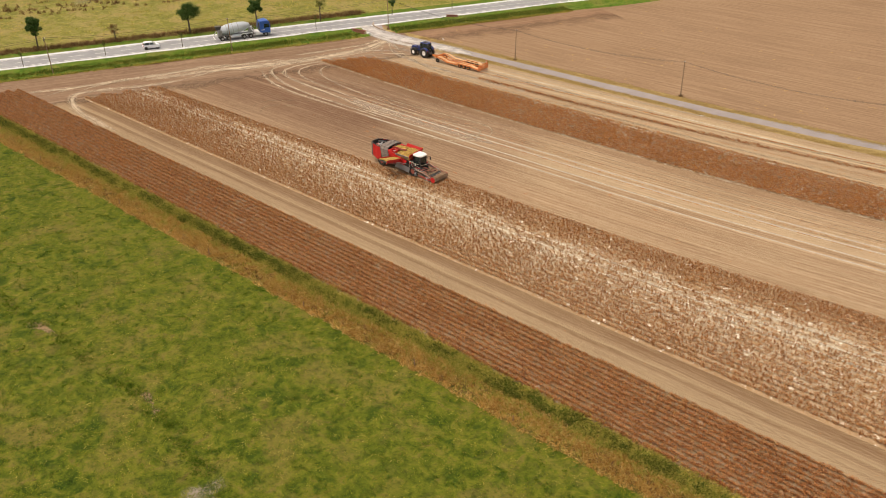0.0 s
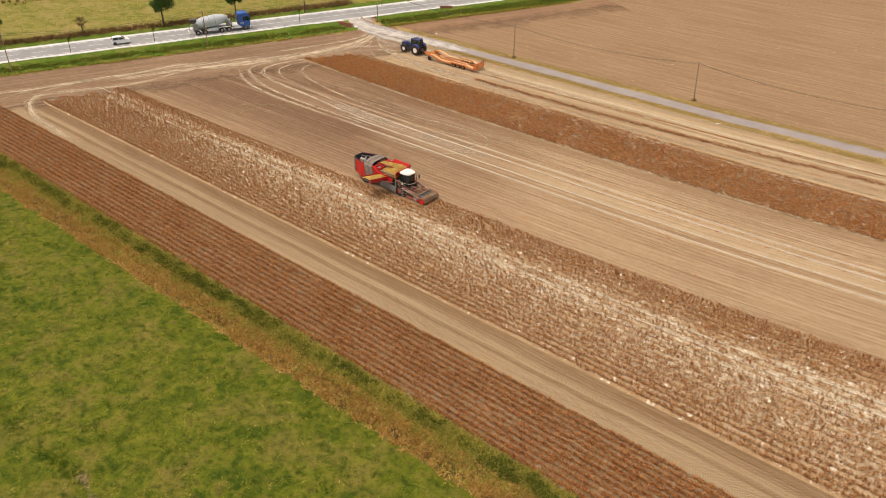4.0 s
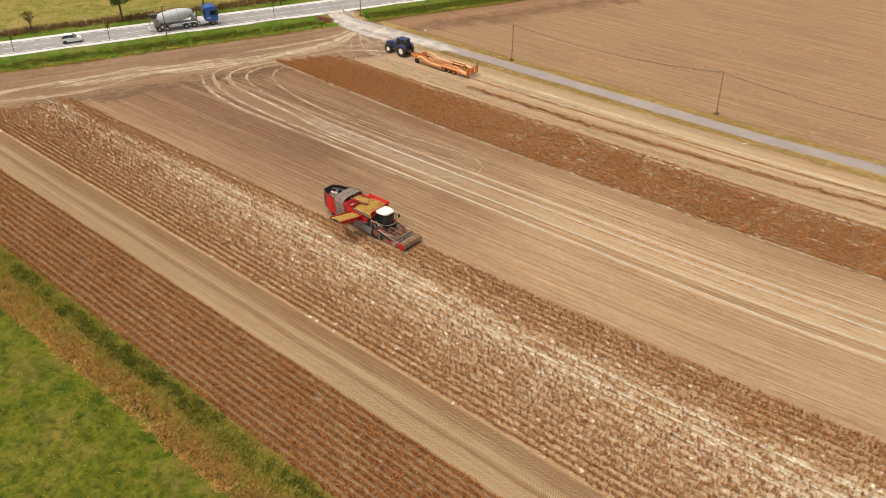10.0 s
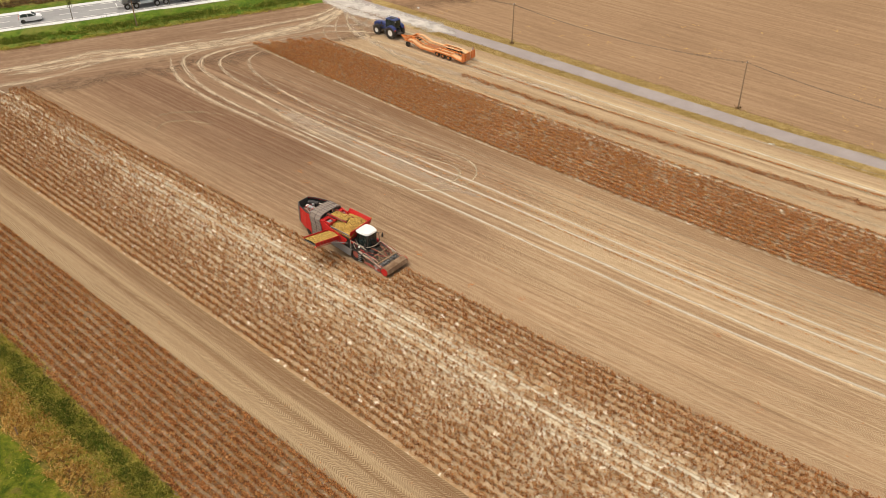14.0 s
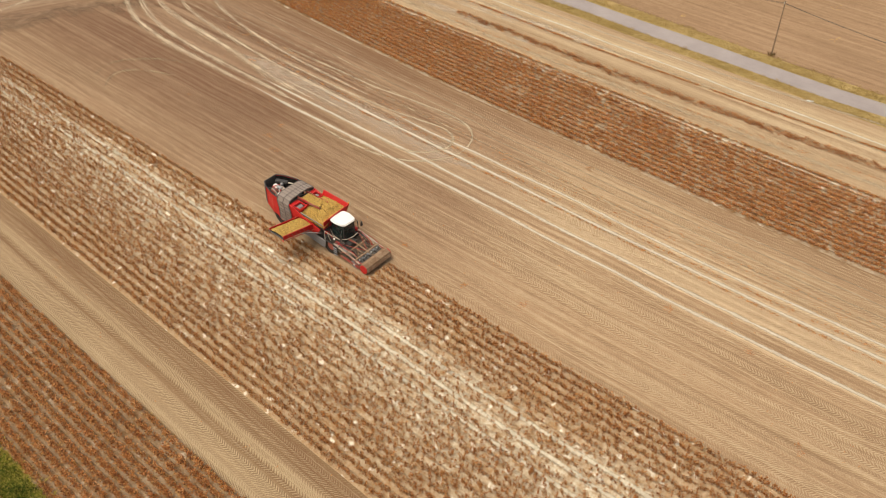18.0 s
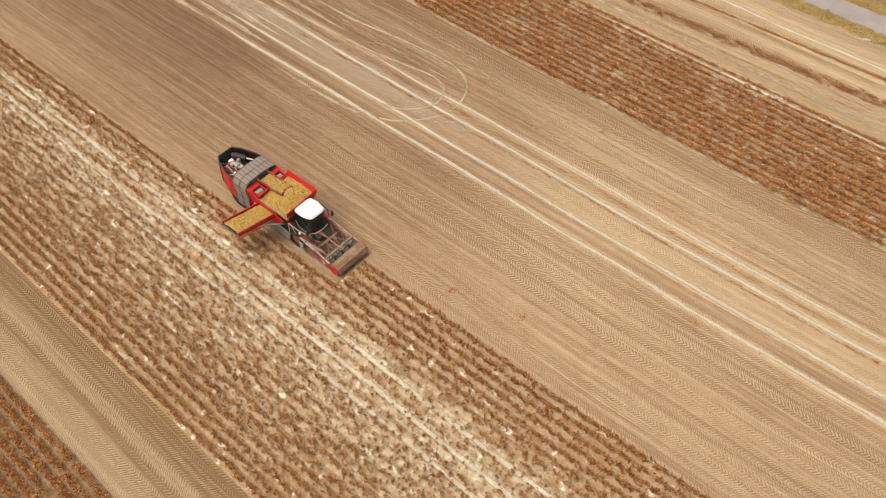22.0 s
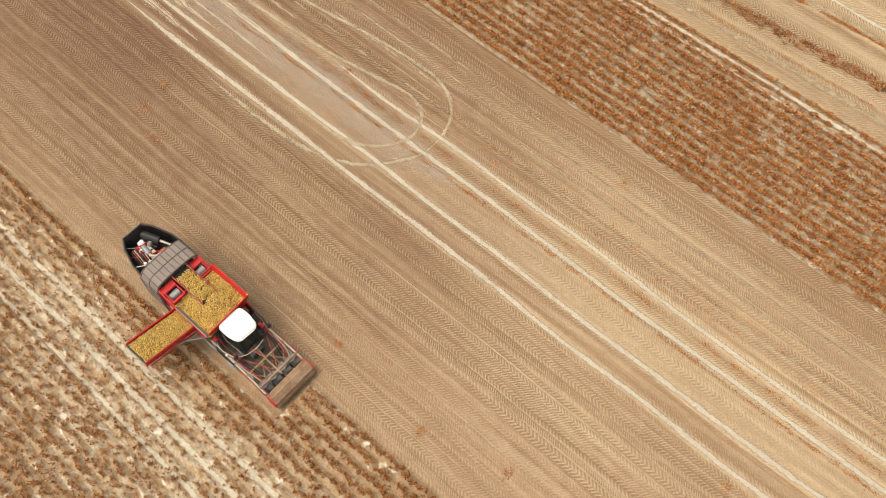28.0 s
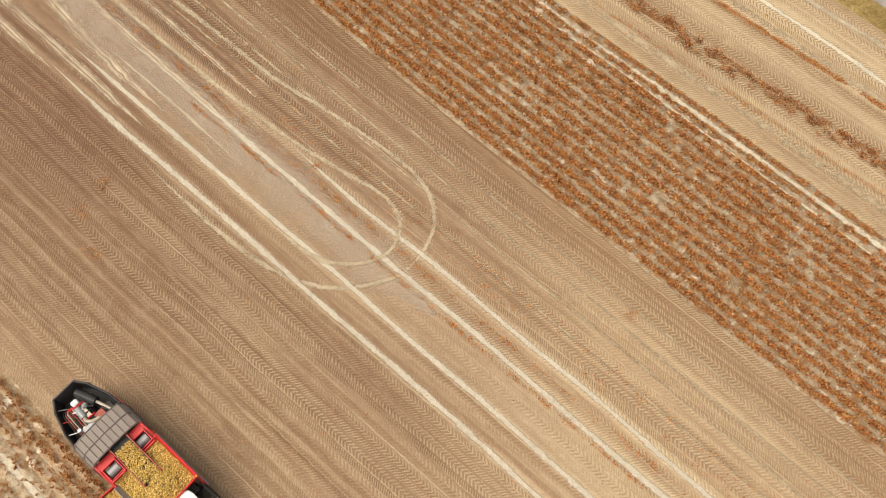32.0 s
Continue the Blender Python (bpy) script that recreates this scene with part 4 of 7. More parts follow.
tufts("pasture_scrub", road_points(77, 700, -70, 40, 44, 60, lambda s, w: -0.1 + 1.0 * fbm(s + 5, w, 0.25)), 12, M_REED, "low reddish brown scrub in the pasture", "scrub", (0.5, 1.0), (0.08, 0.16), 0.5, (40, 85), (5, 30), 78)
tufts("lane_verge_grass", np.concatenate([band_points(79, 3400, -47, 82, 50.75, 52.5), band_points(80, 3600, -58, 82, 55.4, 57.6)]), 5, M_DRYBLADE, "short bleached grass beside the farm lane", "grass", (0.1, 0.28), (0.05, 0.12), 0.3, (20, 70), (10, 45), 81, segs=1)
clumps("haulm_tuft", [(18.6, 11.6, 0.15), (26.0, 11.5, 0.18), (-4.0, 3.2, 0.2), (-27.0, 9.0, 0.2), (-24, 5.6, 0.25), (-26.5, 6.8, 0.2), (3.5, 2.6, 0.2), (9.0, 4.0, 0.2), (-18.0, 18.8, 0.15), (-15.6, 18.0, 0.12), (2.5, 24.0, 0.2), (33, 5, 0.2), (-40, 16, 0.3), (-45, 20, 0.3)], 82, "small heaps of pulled brown haulm on bare soil", M_HAULM_RUST)


# ---------------------------------------------------------------- wheel marks
def ribbon(name, pts, width, z, mat, label, blunt=5.0):
    """A flat band that follows a smooth line of points; it narrows over its first blunt metres and its last five."""
    P = [Vector((*p, 0)) for p in pts]
    line = []
    for i in range(len(P) - 1):
        p0, p1, p2, p3 = P[max(i - 1, 0)], P[i], P[i + 1], P[min(i + 2, len(P) - 1)]
        for k in range(8):
            t = k / 8
            line.append(0.5 * (2 * p1 + (p2 - p0) * t + (2 * p0 - 5 * p1 + 4 * p2 - p3) * t * t + (3 * p1 - p0 - 3 * p2 + p3) * t ** 3))
    line.append(P[-1])
    V, UV, d = [], [], 0.0
    whole = sum((b - a).length for a, b in zip(line, line[1:]))
    for i, p in enumerate(line):
        tan = (line[min(i + 1, len(line) - 1)] - line[max(i - 1, 0)]).normalized()
        nrm = Vector((-tan.y, tan.x, 0))
        d += (p - line[i - 1]).length if i else 0
        w = width * (0.8 + 0.4 * noise.noise((p.x * 0.7, p.y * 0.7, 1.0))) * min(1.0, 0.05 + d / blunt, 0.05 + (whole - d) / 5)
        for k in (-1, 1):
            q = p + nrm * k * w / 2
            V.append((q.x, q.y, z))
            UV.append((d, k))
    return tagged(mesh_object(name, V, grid_faces(len(line), 2), [mat], UV), label, "wheel track", kind="structure")


ribbon("ground_track_turn", [(-40, 21.0), (-30, 21.3), (-24.5, 21.4), (-19.9, 22.0), (-15.2, 22.4), (-12.7, 22.3), (-10.8, 21.5), (-9.6, 20.0), (-9.2, 18.0), (-9.6, 16.2), (-11.7, 13.6), (-15, 12.1), (-19.7, 11.6), (-26, 11.7)], 0.55, 0.008, M_LOOP, "pale curved wheel track of a turning machine")
ribbon("ground_track_turn", [(-40, 18.6), (-30, 18.5), (-22, 18.8), (-17.2, 19.4), (-14.4, 19.9), (-12.9, 19.9), (-11.5, 19.3), (-10.8, 17.6), (-11.5, 15.9), (-13.1, 14.6), (-15.2, 14.1), (-18.5, 14.2)], 0.55, 0.010, M_LOOP, "pale curved wheel track of a turning machine")
ribbon("ground_track_lane", [(-62, 51), (-52, 44.5), (-40, 40.2), (-24, 39.4), (0, 39.6), (80, 41.5)], 1.0, 0.008, M_WHEELMARK, "pale wheel track along the strip's edge")
ribbon("ground_track_lane", [(-62, 52), (-50, 47.8), (-30, 46.2), (0, 46.2), (40, 47.0), (80, 50)], 0.8, 0.010, M_WHEELMARK, "pale wheel track beside the farm lane")


def lane_line(u, x0, x1, width, z, label, mat=M_POWDER, name="ground_track_dust"):
    xs = np.arange(x0, x1, 6.0)
    g = np.random.default_rng(int(u * 100) % 9973)
    return ribbon(name, [(x, float(at(x, u)) + g.normal(0, 0.06)) for x in xs], width, z, mat, label)


lane_line(MID0 + 13.45 * ROW, -77, 84, 0.72, 0.15, "dusty pale wheel line between the potato rows", M_POWDER)
lane_line(MID0 + 15.5 * ROW, -77, 84, 0.72, 0.15, "dusty pale wheel line between the potato rows", M_POWDER)
lane_line(MID0 + 11.5 * ROW, -30, 84, 0.6, 0.115, "dusty pale wheel line between the potato rows")
lane_line(RIGHT0 + 13.45 * ROW, -40, 84, 0.7, 0.15, "dusty white line between the last potato rows", M_POWDER)
lane_line(RIGHT0 + 12.5 * ROW, -20, 84, 0.3, 0.12, "dusty white line between the last potato rows", M_POWDER)
ribbon("road_apron", [(-74.6, 55.0), (-72, 53.9), (-67, 52.7), (-61, 52.5), (-54, 52.9), (-40, 53.6)], 6.6, 0.112, M_APRON, "dusty pale gravel apron at the lane's mouth", 0.05)
ribbon("road_apron", [(-74.9, 52.8), (-72.5, 52.2), (-69.5, 51.6), (-64, 50.4), (-58, 50.0), (-52, 50.6)], 3.4, 0.05, M_APRON, "dusty pale gravel apron at the lane's mouth", 0.05)
ribbon("ground_track_dust", [(-64, 50), (-57, 47.5), (-50, 46.4), (-42, 45.6), (-34, 45.2), (-22, 45.4), (-8, 46.2)], 2.6, 0.019, M_SMEAR, "pale dusty smears on the trampled soil beside the lane")
ribbon("ground_track_dust", [(-58, 46), (-50, 42.6), (-41, 41.6), (-30, 41.4), (-16, 41.2)], 2.2, 0.0205, M_SMEAR, "pale dusty smears on the trampled soil beside the lane")
ribbon("ground_track_dust", [(-62, 40), (-57.5, 43.5), (-55, 47), (-56.5, 50)], 2.4, 0.0215, M_SMEAR, "pale dusty smears on the trampled soil beside the lane")
ribbon("ground_track_lane", [(-30, 49.2), (-12, 49.4), (1, 49.75), (8, 50.1), (14, 50.6), (20, 51.2), (30, 52.2)], 0.7, 0.0115, M_PALELINE, "pale lugged wheel track close to the farm lane")
lane_line(47.5, -40, 84, 0.6, 0.012, "dusty white wheel line beside the farm lane")
lane_line(12.42, -36, 84, 0.64, 0.0085, "bleached wheel line over the harvested soil", M_BLEACHED)
lane_line(14.35, -36, 84, 0.64, 0.0085, "bleached wheel line over the harvested soil", M_BLEACHED)
lane_line(17.05, -34, 84, 0.66, 0.0085, "bleached wheel line over the harvested soil", M_BLEACHED)
lane_line(18.6, -20, 84, 0.58, 0.0085, "bleached wheel line over the harvested soil", M_BLEACHED)
lane_line(16.4, -42, -4, 5.0, 0.0065, "greyish dusty strip over the harvested soil", M_GREYDUST)
lane_line(15.7, -34, -17, 0.5, 0.0075, "pale smeared wheel line over the harvested soil", M_PALELINE)
for k, u in enumerate((20.6, 21.9, 23.1, 24.4)):
    lane_line(u, -60 + 3 * k, 84, 0.28, 0.007, "faint pale wheel line over the harvested soil", M_WHEELMARK)


ARC1 = [(-50.6, 1.3), (-51.9, 3.5), (-52.1, 5.2), (-51.4, 6.6), (-49.8, 8.3), (-47.6, 9.8), (-44.6, 11.2)]
ARC2 = [(-47.4, 0.8), (-49.1, 2.5), (-49.7, 4.2), (-48.7, 5.8), (-46.4, 7.2), (-43.7, 8.2)]
SWEEPS = itertools.count()


def sweep(pts, wd):
    """One swathe of wheel marks over the headland, a hair above the one before."""
    return ribbon("ground_track_headland", pts, wd, 0.022 + 0.0012 * next(SWEEPS), M_SWEEP, "pale wheel tracks sweeping over the headland")


sweep([(-28, 13.4), (-39, 13.6), (-47.6, 13.7), (-55.7, 14.6), (-61.9, 16.6), (-65.5, 18.8), (-66.1, 21.9), (-63.9, 28.2), (-61.4, 34.6), (-59.3, 41.6), (-61.2, 48.3)], 1.2)
sweep([(-28, 15.0), (-35.2, 15.2), (-44.7, 16.3), (-54.5, 17.2), (-60.0, 18.2), (-63.2, 20.4), (-63.8, 23.6), (-62.6, 27.5), (-61, 33)], 1.4)
sweep([(-36, 12.3), (-48.9, 12.4), (-53.2, 12.6), (-59.0, 13.6), (-63.9, 15.6), (-67.7, 18.0)], 1.3)
sweep([(-24, 17.2), (-36, 17.4), (-46, 18.2), (-55, 19.4), (-60, 21.3), (-61.6, 24.4), (-60.5, 29), (-58.4, 35)], 0.9)
sweep([(-24, 19.6), (-38, 20.0), (-48, 21.3), (-55, 23.2), (-58.2, 26), (-58.6, 29.5)], 0.8)
sweep([(-73, 12), (-69.0, 19.0), (-65.5, 26.9), (-62.3, 35.5), (-60.6, 42.6), (-62.4, 49.3), (-65, 53)], 3.4)
sweep([(-70, 28), (-66.5, 36), (-63.8, 44), (-64.2, 50), (-67, 54)], 2.2)
sweep([(-83.9, -13.4), (-84.2, -10.2), (-83.5, -5.3), (-80.7, 0.7), (-79.1, 6.6), (-77.2, 12.5), (-69.7, 19.6)], 2.2)
sweep([(-60, -20.6), (-72, -19.9), (-79, -18.0), (-82.7, -15.0), (-81.7, -11.5), (-79.0, -6.9), (-76.1, -1.6), (-74, 4)], 2.6)
sweep([(-86, -20), (-86.5, -14), (-84, -5), (-79, 6), (-74, 16), (-69, 27)], 1.6)
sweep([(-74.4, 2.3), (-73.9, 10.2), (-71.2, 15.6), (-67.9, 20.8), (-64, 29)], 1.5)
sweep([(-98, -30), (-92, -22), (-87, -14), (-82, -2)], 1.8)
sweep([(-80, -2), (-75, 10), (-69.5, 20.5), (-65.5, 29), (-62.5, 37), (-61.5, 44), (-63.5, 50.5)], 4.0)
sweep([(-60.5, 45.5), (-58.1, 41.2), (-56.0, 39.5), (-52, 37.9)], 0.5)
sweep([(-61.0, 48.0), (-58.3, 44.2), (-54.5, 40.8), (-50, 39.2), (-40, 38.8)], 0.6)
sweep([(-62, 51), (-58.6, 47.0), (-53.8, 43.5), (-50.2, 43.0), (-44.0, 43.6), (-35.8, 43.8), (-20, 44.2)], 0.9)
sweep([(-63, 27), (-61.5, 29.0), (-58.3, 37.6), (-55.3, 42.3), (-50.1, 45.5), (-40, 47.5)], 1.0)
sweep([(-66, 51.5), (-60, 50.2), (-54, 49.4), (-46, 49.2), (-34, 49.8)], 2.4)
ribbon("ground_track_turn", ARC1, 0.9, 0.0135, M_SCUFF, "faint curved wheel track on moist soil")
ribbon("ground_track_turn", ARC2, 0.9, 0.0145, M_SCUFF, "faint curved wheel track on moist soil")


def patch(name, x, y, rx, ry, z, mat, label, seed):
    """An irregular bare spot lying on the ground."""
    g = np.random.default_rng(seed)
    k = 28
    a = np.arange(k) * 2 * np.pi / k
    r = 1 + 0.28 * np.sin(2 * a + g.uniform(0, 6)) + 0.2 * np.sin(3 * a + g.uniform(0, 6)) + g.normal(0, 0.1, k)
    V = np.concatenate([[(x, y, z)], np.stack([x + rx * r * np.cos(a), y + ry * r * np.sin(a), np.full(k, z)], -1)])
    F = [(0, 1 + i, 1 + (i + 1) % k) for i in range(k)]
    return tagged(mesh_object(name, V, F, [mat], np.array([(0, 0)] + [(t, 1) for t in a])), label, "bare soil", kind="structure")


g = np.random.default_rng(83)
clumps("haulm_heap", [(g.uniform(-55, 80), g.uniform(58.5, 62) + g.uniform(0, 1) ** 2 * 60, g.uniform(0.15, 0.5)) for _ in range(90)], 84, "small straw-coloured heaps of dead haulm on ploughed soil")
patch("ground_bare_spot", -13.0, -60.0, 2.0, 0.9, 0.02, M_BARESPOT, "small bare reddish soil patch in the meadow", 3)
patch("ground_bare_spot", 22.5, -64.2, 1.6, 1.9, 0.02, M_DULL, "bare trampled pale soil patch in the meadow", 4)
patch("ground_bare_spot", -149, 28, 6, 4.5, 0.02, M_DULL, "dull grey bare patch beyond the pasture", 5)
patch("ground_bare_spot", 7.2, -59.7, 1.3, 0.7, 0.02, M_BARESPOT, "small bare reddish soil patch in the meadow", 6)
patch("ground_bare_spot", 9.6, -60.4, 0.8, 0.5, 0.02, M_BARESPOT, "small bare reddish soil patch in the meadow", 7)
# a lusher, wetter line through the meadow
g = np.random.default_rng(85)
lx = g.uniform(-40, 27, 620)
lush = np.stack([lx, -60.0 - 0.06 * np.maximum(0, lx - 5) ** 1.35 + g.normal(0, 0.55, len(lx)), np.zeros(len(lx))], -1)
lush = lush[fbm(lush[:, 0], lush[:, 1], 0.8) > -0.45]
hummocks("meadow_wet_line", lush[::2], 30, M_CLUMP, "darker lush grass along a wet line in the meadow", "grass", 155, (0.2, 0.5), (0.06, 0.2), (0.1, 0.22))


# ---------------------------------------------------------------- building blocks for things
def thing(name, m, label, category, group=""):
    ob = new(name)
    ob.empty_display_size = 0.3
    ob.matrix_world = m
    return tagged(ob, label, category, group)


def part(name, bm, material, parent, label=""):
    bmesh.ops.recalc_face_normals(bm, faces=bm.faces)
    me = bpy.data.meshes.new(name)
    bm.to_mesh(me)
    bm.free()
    me.materials.append(material)
    ob = new(name, me)
    ob.parent = parent
    if label:
        ob["label"] = label
    return ob


def B():
    return bmesh.new()


def box(bm, x0, x1, y0, y1, z0, z1, bev=0.02, m=None):
    r = bmesh.ops.create_cube(bm, size=1.0)
    t = Matrix.Translation(((x0 + x1) / 2, (y0 + y1) / 2, (z0 + z1) / 2)) @ Matrix.Diagonal((abs(x1 - x0), abs(y1 - y0), abs(z1 - z0), 1))
    bmesh.ops.transform(bm, matrix=(m or Matrix()) @ t, verts=r["verts"])
    if bev:
        es = list({e for v in r["verts"] for e in v.link_edges})
        bmesh.ops.bevel(bm, geom=es, offset=bev, segments=1, affect="EDGES")
    return bm


def rod(bm, a, b, r, n=8, r2=None):
    a, b = Vector(a), Vector(b)
    m = Matrix.Translation((a + b) / 2) @ (b - a).to_track_quat("Z", "Y").to_matrix().to_4x4()
    bmesh.ops.create_cone(bm, cap_ends=True, segments=n, radius1=r, radius2=r if r2 is None else r2, depth=(b - a).length, matrix=m)
    return bm


def beam(bm, a, b, w, h, bev=0.01):
    a, b = Vector(a), Vector(b)
    m = Matrix.Translation((a + b) / 2) @ (b - a).to_track_quat("X", "Z").to_matrix().to_4x4()
    return box(bm, -(b - a).length / 2, (b - a).length / 2, -w / 2, w / 2, -h / 2, h / 2, bev, m)


def tube(bm, pts, r, n=8):
    for a, b in zip(pts, pts[1:]):
        rod(bm, a, b, r, n)
        bmesh.ops.create_icosphere(bm, subdivisions=1, radius=r * 1.02, matrix=Matrix.Translation(b))
    return bm


def prism(bm, pts, axis, lo, hi, bev=0.0):
    """A polygon in the plane across axis ('x', 'y' or 'z'), drawn out from lo to hi."""
    def v(p, h):
        return {"x": (h, p[0], p[1]), "y": (p[0], h, p[1]), "z": (p[0], p[1], h)}[axis]
    a = [bm.verts.new(v(p, lo)) for p in pts]
    b = [bm.verts.new(v(p, hi)) for p in pts]
    fs = [bm.faces.new(a), bm.faces.new(b[::-1])]
    for i in range(len(pts)):
        j = (i + 1) % len(pts)
        fs.append(bm.faces.new((a[i], b[i], b[j], a[j])))
    if bev:
        bmesh.ops.bevel(bm, geom=list({e for f in fs for e in f.edges}), offset=bev, segments=2, affect="EDGES")
    return bm


def lathe(bm, prof, axis_m, n=24, caps=True):
    """Turn a profile of (radius, height) round the local z of axis_m."""
    rings = []
    for r, h in prof:
        rings.append([bm.verts.new(axis_m @ Vector((r * math.cos(2 * math.pi * k / n), r * math.sin(2 * math.pi * k / n), h))) for k in range(n)])
    for p, q in zip(rings, rings[1:]):
        for k in range(n):
            bm.faces.new((p[k], p[(k + 1) % n], q[(k + 1) % n], q[k]))
    for ring, flip in ((rings[0], True), (rings[-1], False)) if caps else ():
        if prof[0 if flip else -1][0] > 1e-4:
            bm.faces.new(ring[::-1] if flip else ring)
    return bm


def wheel(parent, name, c, r, w, m_rim, hub=0.55, lugs=18, side=1):
    """A farm tyre with lugs, its rim a part of it; the axle lies along y."""
    ax = Matrix.Translation(c) @ Matrix.Rotation(radians(90), 4, "X")
    bm = lathe(B(), [(r * hub, -w * 0.42), (r * 0.86, -w * 0.5), (r * 0.96, -w * 0.4), (r * 0.97, 0), (r * 0.96, w * 0.4), (r * 0.86, w * 0.5), (r * hub, w * 0.42), (r * hub, -w * 0.42)], ax, 28, False)
    for k in range(lugs):
        for s in (-1, 1):
            a = 2 * math.pi * (k + 0.25 * s) / lugs
            m = Matrix.Translation(c) @ Matrix.Rotation(a, 4, "Y") @ Matrix.Translation((r * 0.985, s * w * 0.24, 0)) @ Matrix.Rotation(radians(35 * s), 4, "X")
            box(bm, -0.035 * r, 0.02 * r, -w * 0.26, w * 0.26, -0.035 * r, 0.035 * r, 0, m)
    ty = part(name, bm, M_TYRE, parent)
    rb = lathe(B(), [(r * hub * 0.98, -w * 0.36), (r * hub * 0.9, -w * 0.3 * 0.6), (r * 0.18, -w * 0.1), (r * 0.16, w * 0.1), (r * hub * 0.9, w * 0.3 * 0.6), (r * hub * 0.98, w * 0.36)], ax, 24)
    part("rim", rb, m_rim, ty)
    return ty


def paint(name, col, rough=0.4, dirt=0.35, dust=(0.36, 0.27, 0.18), spec=0.5, metal=0.0):
    """Machine paint with dusty wear."""
    n = Nodes(name)
    p = n.coords("Object")
    a = n.noise(1.6, p, 5, 0.65)
    b = n.noise(14.0, p, 4, 0.7)
    f = n.math("MULTIPLY", n.remap(a, 0.38, 0.72), n.remap(b, 0.3, 0.7, 0.5, 1.0))
    base = n.mix(n.math("MULTIPLY", f, dirt), col, dust)
    return n.done(base, n.remap(f, 0.0, 1.0, rough, 0.85), n.bump(b, 0.08, 0.01), metal, spec)


M_TYRE = paint("rubber", (0.022, 0.021, 0.02), 0.8, 0.5, (0.2, 0.15, 0.1), 0.3)
M_RED = paint("red_paint", (0.58, 0.012, 0.014), 0.38, 0.12)
M_RED_DUSTY = paint("dusty_red_paint", (0.38, 0.03, 0.025), 0.6, 0.85)
M_BLACK = paint("black_plastic", (0.02, 0.02, 0.022), 0.5, 0.25)
M_DARK = paint("dark_steel", (0.06, 0.06, 0.062), 0.5, 0.4)
M_STEEL = paint("grey_steel", (0.32, 0.33, 0.34), 0.4, 0.3, metal=0.4)
M_HOOD = paint("grey_brown_hood", (0.25, 0.205, 0.175), 0.7, 0.6, (0.36, 0.29, 0.23))
M_HOOD_RIB = paint("hood_rib", (0.13, 0.105, 0.095), 0.6, 0.4, (0.28, 0.22, 0.17))
M_WHITE = paint("white_paint", (0.82, 0.82, 0.80), 0.4, 0.06)
M_TAN = paint("dusty_timber_tan", (0.25, 0.145, 0.08), 0.85, 0.85, (0.50, 0.37, 0.25))
M_WEB = paint("dusty_web", (0.13, 0.10, 0.075), 0.8, 0.8, (0.30, 0.23, 0.16))
M_ENGINE = paint("oily_black", (0.010, 0.010, 0.011), 0.45, 0.1)
M_PIPE = paint("pale_pipe", (0.5, 0.44, 0.36), 0.5, 0.6, (0.55, 0.42, 0.28), metal=0.2)
M_ORANGE = paint("orange_paint", (0.68, 0.19, 0.035), 0.6, 0.4, (0.70, 0.36, 0.16))
M_ORANGE_FADED = paint("sun_faded_orange", (0.70, 0.38, 0.17), 0.75, 0.8, (0.76, 0.55, 0.36))
M_RUST = paint("rusty_deck", (0.38, 0.13, 0.05), 0.8, 0.5, (0.4, 0.25, 0.14))
M_BLUE = paint("blue_paint", (0.018, 0.042, 0.185), 0.3, 0.12)
M_TRUCKBLUE = paint("truck_blue", (0.025, 0.12, 0.46), 0.35, 0.12)
M_DRUM = paint("mixer_grey", (0.54, 0.59, 0.64), 0.5, 0.3, (0.45, 0.43, 0.4))
M_CARWHITE = paint("car_white", (0.85, 0.86, 0.88), 0.25, 0.03)
M_WOOD = paint("weathered_pole_timber", (0.30, 0.20, 0.125), 0.85, 0.4, (0.30, 0.24, 0.18))
M_BRICK = paint("red_brick", (0.27, 0.085, 0.055), 0.85, 0.4, (0.33, 0.2, 0.14))
M_KERB = paint("concrete_kerb", (0.42, 0.32, 0.24), 0.85, 0.5, (0.5, 0.42, 0.33))
M_WIRE = paint("dark_wire", (0.03, 0.028, 0.027), 0.6, 0.1)
M_BARK = paint("bark", (0.11, 0.085, 0.06), 0.9, 0.4, (0.18, 0.15, 0.11))
M_POTATO = leafy("potato_skin", [(0.50, 0.31, 0.07), (0.66, 0.43, 0.11), (0.80, 0.56, 0.19), (0.40, 0.25, 0.07), (0.62, 0.40, 0.11), (0.16, 0.10, 0.04)], 0.75, 0.5, 0.0)
M_SIGN = paint("red_white_sign", (0.7, 0.08, 0.05), 0.5, 0.1)
M_LAMP = paint("lamp_amber", (0.7, 0.25, 0.02), 0.3, 0.05)


def glass(name, tint):
    n = Nodes(name)
    n.bsdf.inputs["IOR"].default_value = 1.45
    n.bsdf.inputs["Transmission Weight"].default_value = 0.55
    return n.done(tint, 0.06, spec=0.6)


M_GLASS = glass("tinted_glass", (0.05, 0.08, 0.075))


